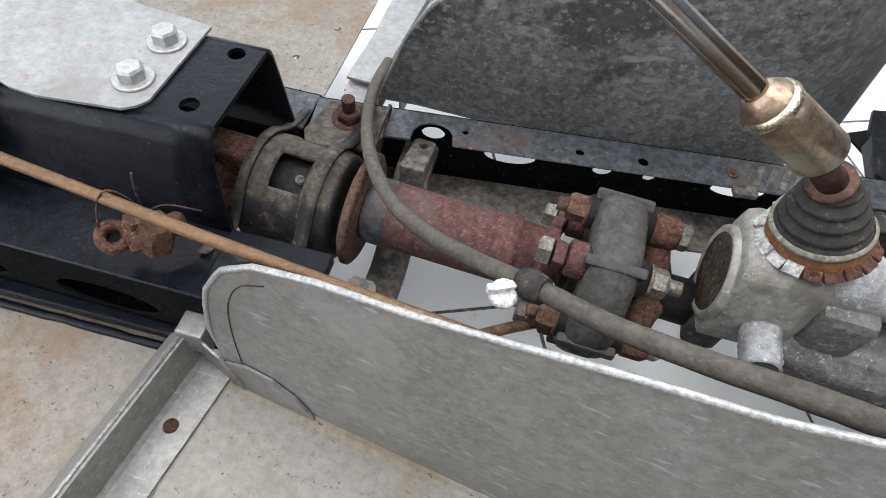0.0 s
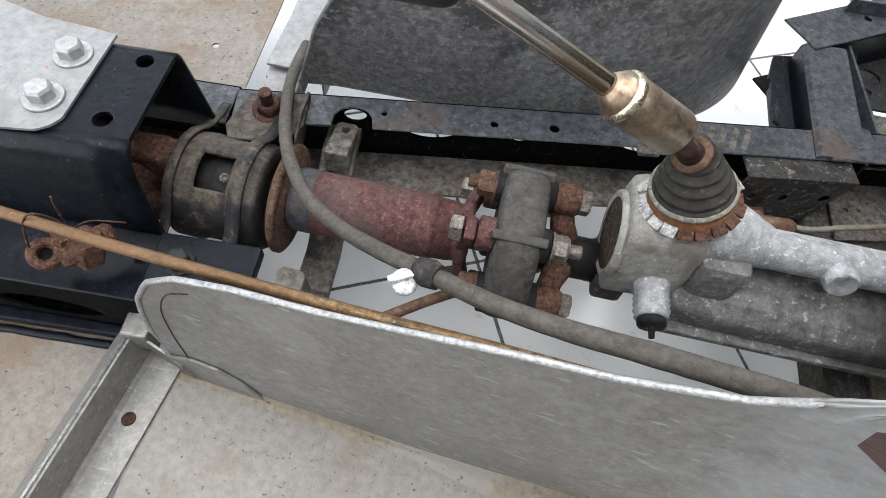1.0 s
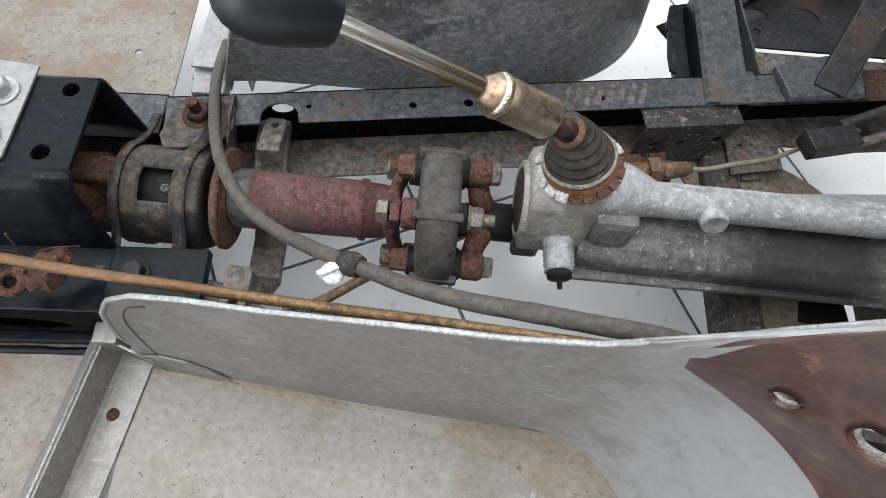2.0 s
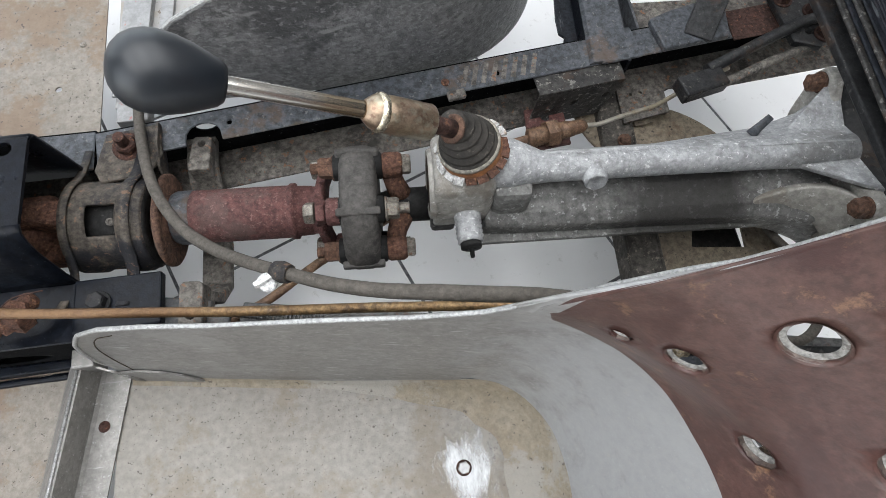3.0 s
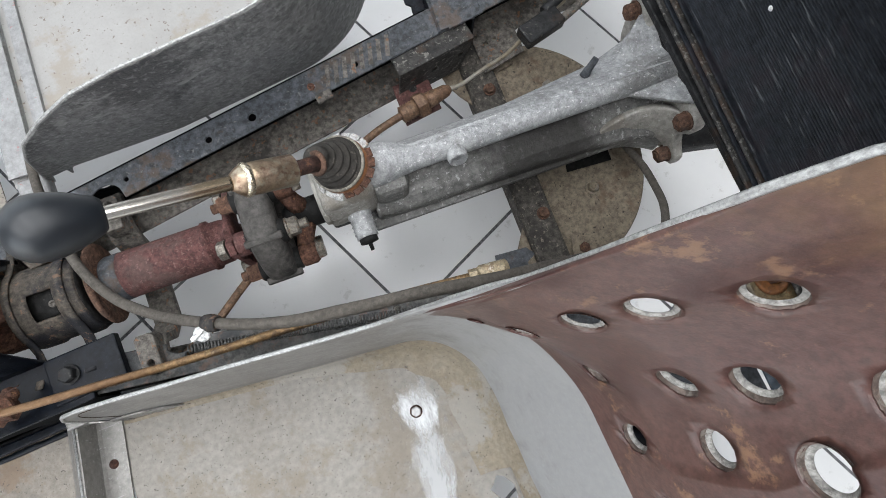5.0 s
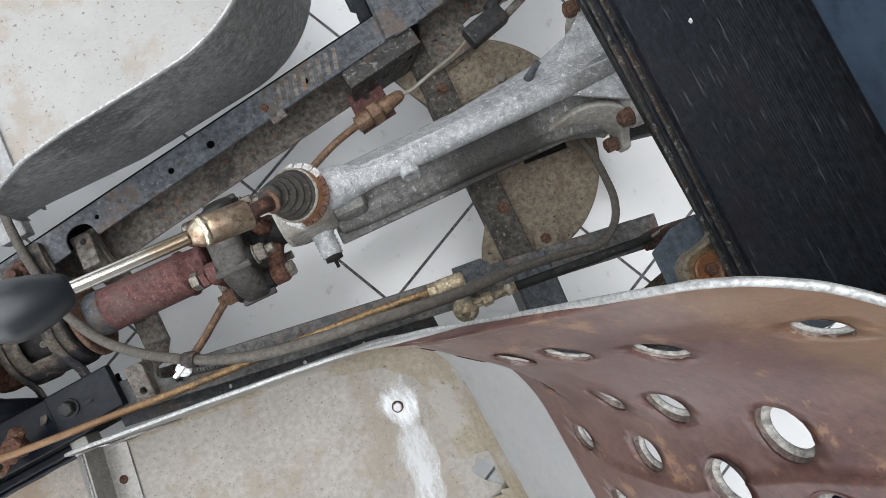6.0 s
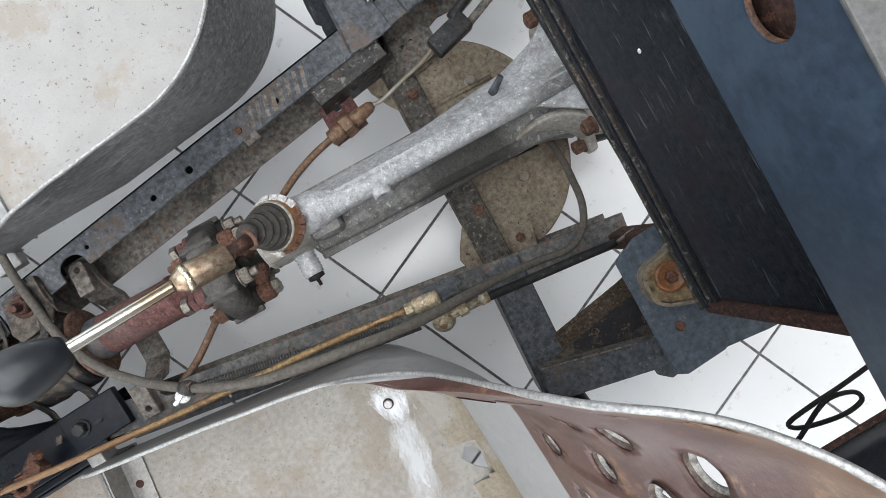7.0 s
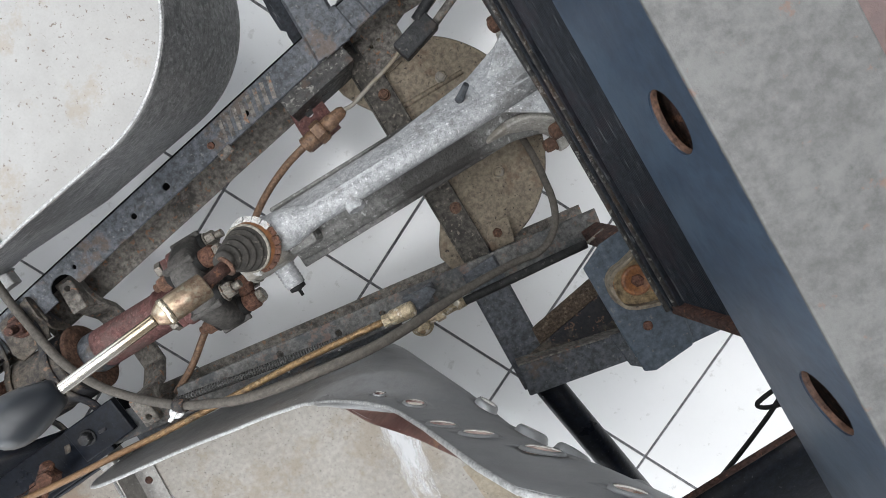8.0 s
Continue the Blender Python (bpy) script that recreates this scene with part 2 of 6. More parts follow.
LIP_GREY = surf("pale_hole_lip", (0.31, 0.30, 0.28), (0.21, 0.20, 0.185), 50, 0.7, 0.0, 0.2, 260, spots=((0.10, 0.08, 0.07), 0.15, 90, 0.7))
DISH_RED = surf("muddy_red_dish", (0.135, 0.105, 0.088), (0.095, 0.066, 0.056), 40, 0.6, 0.0, 0.2, 220, spots=((0.22, 0.20, 0.175), 0.25, 60, 0.6), stains=((0.055, 0.04, 0.034), 0.2, 30, 0.7))
# lighter copy of the pan alloy, the far side's light put into colour
ALU_FAR_LIT = surf("far_lit_alu_pan", (0.325, 0.319, 0.309), (0.272, 0.265, 0.253), 12, 0.52, 0.15, 0.12, 260, spots=((0.12, 0.09, 0.07), 0.09, 110, 0.9), stains=((0.25, 0.21, 0.16), 0.20, 7, 0.55), grainy=0.12)
CAP_ORANGE = surf("orange_varnished_cap", (0.24, 0.098, 0.034), (0.15, 0.070, 0.034), 40, 0.45, 0.0, 0.2, 200, spots=((0.10, 0.05, 0.03), 0.2, 90, 0.7), grainy=0.3)
SEAL_BROWN = surf("brown_caked_dirt", (0.085, 0.062, 0.044), (0.05, 0.038, 0.029), 60, 0.9, 0.0, 0.8, 260, spots=((0.16, 0.13, 0.10), 0.2, 110, 0.7), spec=0.2)
BOOT_RUBBER = surf("grey_boot_rubber", (0.044, 0.039, 0.034), (0.028, 0.026, 0.023), 26, 0.7, 0.0, 0.2, 220, spots=((0.14, 0.125, 0.105), 0.14, 100, 0.5), spec=0.3, grainy=0.3)
RING_RUBBER = surf("charcoal_rubber_ring", (0.056, 0.053, 0.050), (0.088, 0.082, 0.075), 26, 0.72, 0.0, 0.3, 240, spots=((0.11, 0.10, 0.085), 0.12, 90, 0.5), stains=((0.018, 0.018, 0.018), 0.24, 14, 0.7), spec=0.3, grainy=0.3)
HOUSING_ALU = surf("weathered_housing_alu", (0.36, 0.345, 0.315), (0.25, 0.237, 0.212), 26, 0.6, 0.1, 0.5, 230, spots=((0.62, 0.61, 0.58), 0.13, 120, 0.6), stains=((0.17, 0.145, 0.115), 0.24, 13, 0.6), grainy=0.22)
BOOT_RIM = surf("pale_boot_rim", (0.27, 0.25, 0.21), (0.19, 0.17, 0.14), 60, 0.7, 0.0, 0.2, 240)
DISC_BROWN = surf("brown_disc_rust", (0.125, 0.066, 0.043), (0.07, 0.046, 0.036), 40, 0.85, 0.0, 0.5, 260, spots=((0.20, 0.11, 0.07), 0.2, 110, 0.7), spec=0.25)
EDGE_BLACK = surf("dusty_black_edge", (0.016, 0.016, 0.017), (0.055, 0.052, 0.048), 30, 0.55, 0.0, 0.3, 160, spots=((0.24, 0.23, 0.21), 0.24, 110, 0.6), stains=((0.06, 0.038, 0.026), 0.2, 20, 0.7), spec=0.25)
CROSS_GREY = surf("speckled_crossmember", (0.050, 0.046, 0.041), (0.090, 0.082, 0.072), 30, 0.8, 0.0, 0.4, 170, spots=((0.26, 0.23, 0.19), 0.2, 120, 0.6), stains=((0.03, 0.028, 0.026), 0.26, 20, 0.7), spec=0.25)
SEAM_BROWN = surf("brown_sealed_seam", (0.205, 0.176, 0.132), (0.160, 0.124, 0.078), 16, 0.55, 0.1, 0.35, 220, spots=((0.04, 0.03, 0.022), 0.07, 120, 0.8), stains=((0.25, 0.24, 0.22), 0.38, 8, 0.7), grainy=0.16)
CHALK = surf("white_flaking_primer", (0.52, 0.52, 0.51), (0.36, 0.35, 0.33), 60, 0.8, 0.0, 0.2, 260, spots=((0.25, 0.17, 0.12), 0.25, 80, 0.8))
RAIL_DUSTY = surf("dusty_rail_paint", (0.070, 0.071, 0.071), (0.125, 0.120, 0.110), 18, 0.6, 0.0, 0.3, 160, spots=((0.150, 0.095, 0.072), 0.20, 46, 0.6), stains=((0.032, 0.036, 0.042), 0.30, 9, 0.75), spec=0.3, grainy=0.45)
CHASSIS_DARK = surf("dark_chassis_paint", (0.012, 0.0125, 0.0135), (0.028, 0.028, 0.029), 16, 0.5, 0.0, 0.3, 150, spots=((0.14, 0.13, 0.115), 0.10, 120, 0.5), stains=((0.050, 0.030, 0.020), 0.2, 14, 0.7), spec=0.25)
BRACKET_BLUE = surf("blue_black_bracket", (0.040, 0.054, 0.072), (0.070, 0.086, 0.104), 16, 0.5, 0.0, 0.2, 170, spots=((0.17, 0.16, 0.14), 0.08, 110, 0.5), stains=((0.030, 0.036, 0.046), 0.25, 10, 0.6), spec=0.3, grainy=0.3)
PIPE_BROWN = surf("brown_rusted_pipe", (0.165, 0.098, 0.058), (0.120, 0.068, 0.042), 40, 0.62, 0.1, 0.3, 300, spots=((0.24, 0.16, 0.10), 0.16, 90, 0.6), stains=((0.085, 0.045, 0.028), 0.2, 30, 0.7))
GOLD_RUST = surf("yellow_passivated_mount", (0.24, 0.17, 0.085), (0.16, 0.12, 0.07), 30, 0.6, 0.2, 0.3, 220, spots=((0.30, 0.11, 0.04), 0.22, 60))



def flaked(name, colour, sx, sy, solid=0.85):
    """Thin paint that has flaked: denser round its middle, torn by noise elsewhere."""
    m = bpy.data.materials.new(name)
    m.use_nodes = True
    n, l = m.node_tree.nodes, m.node_tree.links
    b = n["Principled BSDF"]
    b.inputs["Base Color"].default_value, b.inputs["Roughness"].default_value = (*colour, 1), 0.8
    tc, mp, ln = n.new("ShaderNodeTexCoord"), n.new("ShaderNodeMapping"), n.new("ShaderNodeVectorMath")
    mp.inputs["Scale"].default_value = (1 / sx, 1 / sy, 0)
    ln.operation = "LENGTH"
    l.new(tc.outputs["Object"], mp.inputs["Vector"])
    l.new(mp.outputs["Vector"], ln.inputs[0])
    t = n.new("ShaderNodeTexNoise")
    t.inputs["Scale"].default_value, t.inputs["Detail"].default_value, t.inputs["Roughness"].default_value = 70, 8, 0.7
    mp2 = n.new("ShaderNodeMapping")
    mp2.inputs["Scale"].default_value = (1, 0.35, 1)
    l.new(tc.outputs["Object"], mp2.inputs["Vector"])
    l.new(mp2.outputs["Vector"], t.inputs["Vector"])
    add = n.new("ShaderNodeMath")
    add.operation = "MULTIPLY_ADD"
    add.inputs[1].default_value, add.inputs[2].default_value = 0.42, 0.0
    l.new(ln.outputs["Value"], add.inputs[0])
    sub = n.new("ShaderNodeMath")
    sub.operation = "SUBTRACT"
    l.new(t.outputs["Fac"], sub.inputs[0])
    l.new(add.outputs[0], sub.inputs[1])
    r = n.new("ShaderNodeMapRange")
    r.inputs["From Min"].default_value, r.inputs["From Max"].default_value = 0.12, 0.42
    r.inputs["To Max"].default_value = solid
    l.new(sub.outputs[0], r.inputs["Value"])
    l.new(r.outputs["Result"], b.inputs["Alpha"])
    return m


PRIMER = flaked("flaked_white_primer", (0.50, 0.51, 0.52), 0.030, 0.15, 0.55)
PRIMER_SPOT = flaked("primer_round_bolt", (0.60, 0.61, 0.62), 0.030, 0.034, 0.95)


# ---- building helpers ----
def catmull(pts, steps=6):
    p = [Vector(q) for q in pts]
    p = [p[0] * 2 - p[1]] + p + [p[-1] * 2 - p[-2]]
    out = []
    for i in range(1, len(p) - 2):
        a, b, c, d = p[i - 1:i + 3]
        for k in range(steps):
            t = k / steps
            out.append(0.5 * (2 * b + (c - a) * t + (2 * a - 5 * b + 4 * c - d) * t * t + (3 * b - a - 3 * c + d) * t ** 3))
    return out + [p[-2]]


def add_tube(bm, pts, r, seg=12, cap=True):
    """A round tube along points; r a number or a list."""
    pts = [Vector(q) for q in pts]
    up = None
    rings = []
    for i, q in enumerate(pts):
        d = (pts[min(i + 1, len(pts) - 1)] - pts[max(i - 1, 0)]).normalized()
        if up is None:
            up = d.orthogonal().normalized()
        up = (up - d * up.dot(d)).normalized()
        side = d.cross(up)
        rad = r[i] if isinstance(r, (list, tuple)) else r
        rings.append([bm.verts.new(q + rad * (math.cos(2 * math.pi * k / seg) * up + math.sin(2 * math.pi * k / seg) * side)) for k in range(seg)])
    for a, b in zip(rings, rings[1:]):
        for k in range(seg):
            bm.faces.new((a[k], a[(k + 1) % seg], b[(k + 1) % seg], b[k])).smooth = True
    if cap:
        bm.faces.new(rings[0][::-1])
        bm.faces.new(rings[-1])


def add_lathe(bm, m, profile, seg=32, cap=True, smooth=True):
    """Turns (along, radius) pairs about the x axis of the pose m."""
    rings = [[bm.verts.new(m @ Vector((a, r * math.cos(2 * math.pi * k / seg), r * math.sin(2 * math.pi * k / seg)))) for k in range(seg)] for a, r in profile]
    for a, b in zip(rings, rings[1:]):
        for k in range(seg):
            bm.faces.new((a[k], a[(k + 1) % seg], b[(k + 1) % seg], b[k])).smooth = smooth
    if cap:
        bm.faces.new(rings[0][::-1])
        bm.faces.new(rings[-1])


def add_box(bm, lo, hi, m=None, bevel=0.0):
    m = m or Matrix()
    c = [(a + b) / 2 for a, b in zip(lo, hi)]
    s = [abs(b - a) for a, b in zip(lo, hi)]
    got = bmesh.ops.create_cube(bm, size=1, matrix=m @ Matrix.LocRotScale(c, None, s))
    if bevel:
        edges = list({e for v in got["verts"] for e in v.link_edges})
        bmesh.ops.bevel(bm, geom=edges, offset=bevel, segments=2, affect="EDGES", profile=0.5)


def circle(cx, cy, r, seg=20, squash=1.0, turn=0.0):
    ct, st = math.cos(turn), math.sin(turn)
    out = []
    for k in range(seg):
        a = 2 * math.pi * k / seg
        x, y = r * math.cos(a), r * squash * math.sin(a)
        out.append((cx + x * ct - y * st, cy + x * st + y * ct))
    return out


def add_plate(bm, outline, holes, m, thick, bevel=0.0):
    """A flat plate with holes: outlines in the xy plane of the pose m, thickness along its -z."""
    edges, ring_edges = [], []
    for loop in [outline] + list(holes):
        vs = [bm.verts.new(m @ Vector((x, y, 0))) for x, y in loop]
        es = [bm.edges.new((vs[i], vs[(i + 1) % len(vs)])) for i in range(len(vs))]
        edges += es
    got = bmesh.ops.triangle_fill(bm, use_beauty=True, use_dissolve=False, edges=edges)
    faces = [g for g in got["geom"] if isinstance(g, bmesh.types.BMFace)]
    nrm = (m.to_3x3() @ Vector((0, 0, 1))).normalized()
    for fc in faces:
        fc.normal_update()
        if fc.normal.dot(nrm) < 0:
            fc.normal_flip()
    ext = bmesh.ops.extrude_face_region(bm, geom=faces)
    moved = [g for g in ext["geom"] if isinstance(g, bmesh.types.BMVert)]
    bmesh.ops.translate(bm, verts=moved, vec=-nrm * thick)
    for g in ext["geom"]:
        if isinstance(g, bmesh.types.BMFace):
            g.normal_flip()
    bmesh.ops.recalc_face_normals(bm, faces=bm.faces)


def add_hex(bm, m, af, h, chamfer=True):
    """A hexagon head on the x axis of m, from 0 to h."""
    r = af / math.sqrt(3)
    pro = [(0, r), (h * 0.8, r), (h, r * 0.86)] if chamfer else [(0, r), (h, r)]
    add_lathe(bm, m, pro, 6, True, False)


def axis_pose(p, d):
    """A pose at p whose x axis looks along d."""
    d = Vector(d).normalized()
    return Matrix.Translation(p) @ d.to_track_quat("X", "Z").to_matrix().to_4x4()


def finish(bm, name, material):
    me = bpy.data.meshes.new(name)
    bm.normal_update()
    bm.to_mesh(me)
    bm.free()
    for mm in (material if isinstance(material, (list, tuple)) else [material]):
        me.materials.append(mm)
    return me


def part(name, bm, material, parent, label=""):
    ob = new(name, finish(bm, name, material))
    if parent is not None:
        ob.parent = parent
    return tagged(ob, label) if label else ob


def thing(name, label, category, at=(0, 0, 0), group="", kind=""):
    ob = new(name)
    ob.empty_display_size = 0.05
    ob.matrix_world = at if isinstance(at, Matrix) else Matrix.Translation(at)
    return tagged(ob, label, category, group, kind)


def soften(ob, width=0.0015, segs=2):
    md = ob.modifiers.new("worn_edges", "BEVEL")
    md.width, md.segments, md.limit_method, md.angle_limit = width, segs, "ANGLE", radians(40)
    return ob


def bolt(parent, p, d, af=0.016, h=0.008, washer=0.0, shank=0.0, material=None, name="bolt", thread_material=None, label=""):
    """A hexagon bolt standing on the surface at p, its head along d; a washer and a threaded end if given."""
    m = axis_pose(p, d) @ pose(0, 0, 0, random.uniform(0, 60), 0, 0)
    bm = bmesh.new()
    z = 0.0
    if washer:
        add_lathe(bm, m, [(0, washer * 0.98), (0.0006, washer), (0.002, washer), (0.0024, washer * 0.95)], 28)
        z = 0.0024
    add_hex(bm, m @ Matrix.Translation((z, 0, 0)), af, h)
    if shank:
        pro = [(z + h, af * 0.27)]
        for k in range(max(1, int(shank / 0.0022))):
            pro += [(z + h + 0.0022 * k + 0.0006, af * 0.31), (z + h + 0.0022 * k + 0.0016, af * 0.27)]
        add_lathe(bm, m, pro, 14)
    return part(name, bm, material or BOLT_STEEL, parent, label)


# the driveline's own frame: x along the shaft, y across
AXIS = pose(0, 0.012, 0, 0, 0, -3.7)
AXIS_INV = AXIS.inverted()


def local(p):
    return AXIS_INV @ Vector(p)


# ---- the room: tiled floor, walls, ceiling ----
def room():
    floor = thing("floor", "white glazed square floor tiles with dark grout", "floor", ROOM, kind="structure")
    bm = bmesh.new()
    add_box(bm, (-HALF, -HALF, -0.10), (HALF, HALF, -0.0015))
    part("grout_bed", bm, GROUT, floor, "dark grey grout")
    for side, name, w in (((0, 1), "wall_north", 1), ((0, -1), "wall_south", 0), ((1, 0), "wall_east", 0), ((-1, 0), "wall_west", 2)):
        bm = bmesh.new()
        wide = HALF + 0.12
        turn = {(0, 1): 180, (0, -1): 0, (1, 0): 90, (-1, 0): -90}[side]
        m = ROOM @ pose(0, 0, 0, 0, 0, turn) @ pose(0, -HALF, 0, 90, 0, 0)
        holes = []
        if w == 1:
            holes = [[(-1.4, 0.3), (2.6, 0.3), (2.6, 2.7), (-1.4, 2.7)]]
        if w == 2:
            holes = [[(-0.7, 0.2), (1.9, 0.2), (1.9, 2.6), (-0.7, 2.6)]]
        add_plate(bm, [(-wide, -0.1), (wide, -0.1), (wide, HIGH), (-wide, HIGH)], holes, m @ pose(0, 0, -0.12), 0.12)
        ob = part(name, bm, WALL_GREY, None)
        tagged(ob, "plain grey painted wall of the workshop", "wall", "", "structure")
    bm = bmesh.new()
    add_box(bm, (-HALF - 0.12, -HALF - 0.12, HIGH + 0.002), (HALF + 0.12, HALF + 0.12, HIGH + 0.12), ROOM)
    ob = part("ceiling", bm, WALL_WHITE, None)
    tagged(ob, "plain white ceiling", "ceiling", "", "structure")
    return floor


FLOOR = room()


# ---- the chassis frame ----
RAIL_TOP, RAIL_LOW = 0.336, 0.252


def near_y(x):
    return -0.127 - 0.205 * x


def far_y(x):
    return 0.150 + 0.110 * x


chassis = thing("chassis_frame", "worn black pressed-steel chassis frame with dusty flanges", "car chassis", (0, 0, RAIL_LOW))
chassis.matrix_world = Matrix()


def channel_rail(yfun, sgn, x0, x1, holes, slots, notch=(), hw=0.0225, top=0.336, paint=None, lip=None, low=None):
    """One side rail: an open channel whose web stands on the outer side (sgn: +1 far, -1 near)."""
    slope = (yfun(1) - yfun(0))
    m = pose(0, yfun(0), 0, 0, 0, math.degrees(math.atan(slope)))
    k = math.sqrt(1 + slope * slope)
    bm = bmesh.new()
    a, b = x0 * k, x1 * k
    hl = [circle(x * k, sgn * dy, r, 14) for x, dy, r in holes]
    lip = lip or hw
    ya, yb = (-lip, hw) if sgn > 0 else (-hw, lip)
    outline = [(a, ya), (b, ya), (b, yb), (a, yb)]
    if notch:
        # bites out of the inner edge
        inner = -sgn * lip
        pts = [(a, inner)]
        for nx, nw, nd in notch:
            c = nx * k
            for q in range(9):
                an = math.pi * q / 8
                pts.append((c - nw * math.cos(an), inner + sgn * nd * math.sin(an) ** 0.6))
        pts.append((b, inner))
        outline = pts + [(b, sgn * hw), (a, sgn * hw)]
    add_plate(bm, outline, hl, m @ Matrix.Translation((0, 0, top)), 0.003)
    ob = part("side_rail", bm, paint or BLACK_WORN, chassis)
    soften(ob, 0.001, 1)
    bm = bmesh.new()
    # web on the outer edge, with long lightening holes
    mw = m @ pose(0, sgn * (hw - 0.0005), 0, 90, 0, 0)
    wl = [circle(x * k, z, r, 22, sq) for x, z, r, sq in slots]
    add_plate(bm, [(a, RAIL_LOW - 0.0015), (b, RAIL_LOW - 0.0015), (b, top - 0.002), (a, top - 0.002)], wl, mw, 0.003)
    # the web's near-black colour carries the shade inside the channel
    part("web", bm, BLACK_MATTE_SHADE, ob, "black web with lightening holes, shade deepening its colour")
    bm = bmesh.new()
    w2 = low or hw
    lo, hi = (-w2 - 0.0, hw) if sgn > 0 else (-hw, w2)
    out = [(a, lo), (0.372, lo), (0.42, -0.020), (0.50, -0.034), (b, -0.042), (b, hi), (a, hi)] if sgn > 0 and b > 0.4 else [(a, lo), (b, lo), (b, hi), (a, hi)]
    add_plate(bm, out, [], m @ Matrix.Translation((0, 0, RAIL_LOW)), 0.003)
    # under the fresh black rail the flange is blackened to carry shade
    part("bottom_flange", bm, BLACK_MATTE_SHADE if paint is BLACK_FRESH_SHADE else GREY_DIRT, ob, "grimy bottom flange, shade-dark on the fresh black rail")
    return ob


far_slots = [(-0.187, 0.310, 0.012, 0.75), (-0.107, 0.2925, 0.027, 0.40), (-0.012, 0.293, 0.010, 0.75), (0.036, 0.293, 0.0065, 0.9), (0.127, 0.2925, 0.028, 0.40), (0.195, 0.295, 0.016, 0.65), (0.37, 0.302, 0.018, 0.6), (0.43, 0.305, 0.016, 0.6)]
FAR_RAIL = channel_rail(far_y, 1, -0.30, 0.80, [(-0.155, 0.004, 0.0030), (-0.046, 0.0, 0.0042), (0.014, 0.0, 0.0052), (0.098, 0.0, 0.0042), (0.161, 0.0, 0.0040)], far_slots, [(-0.185, 0.020, 0.026)], lip=0.0165, low=0.0305)
near_slots = [(-0.02, 0.292, 0.03, 0.6), (0.12, 0.292, 0.03, 0.6)]
NEAR_RAIL = channel_rail(near_y, -1, -0.262, 0.47, [(0.001, -0.004, 0.0048), (0.086, 0.001, 0.0048), (0.152, 0.0, 0.004), (-0.155, 0.0, 0.005)], near_slots, [(-0.165, 0.016, 0.014)], paint=RAIL_DUSTY, lip=0.0185, low=0.0215)

bm = bmesh.new()
skirt = [(-0.262 + 0.42 * i / 12, near_y(-0.262 + 0.42 * i / 12)) for i in range(13)]
add_plate(bm, [(x, y - 0.0235) for x, y in skirt] + [(x, y - 0.040) for x, y in skirt[::-1]], [circle(x, near_y(x) - 0.031, 0.003, 10) for x in (-0.12, -0.02, 0.06)], Matrix.Translation((0, 0, 0.296)), 0.004)
part("rail_skirt", bm, BLACK_WORN, NEAR_RAIL, "black skirt along the rail")

REAR_RAIL = channel_rail(lambda x: -0.072 - 0.01 * x, -1, -0.95, -0.264, [], [(-0.66, 0.297, 0.045, 0.42), (-0.53, 0.297, 0.045, 0.42), (-0.395, 0.297, 0.045, 0.42)], (), 0.030, 0.345, BLACK_FRESH_SHADE)
bm = bmesh.new()
add_plate(bm, [(-0.95, -0.093), (-0.95, -0.1115), (-0.322, -0.1085), (-0.322, -0.0985)], [], Matrix.Translation((0, 0, 0.2800)), 0.010)
soften(part("rail_ledge", bm, BLACK_FRESH_SHADE, REAR_RAIL, "black ledge along the rear rail"), 0.002, 2)
REAR_RAIL_FAR = channel_rail(lambda x: 0.118, 1, -0.95, -0.302, [], [], (), 0.024, 0.336, BLACK_WORN)


CLIP_AT = (0.108, 0.142)


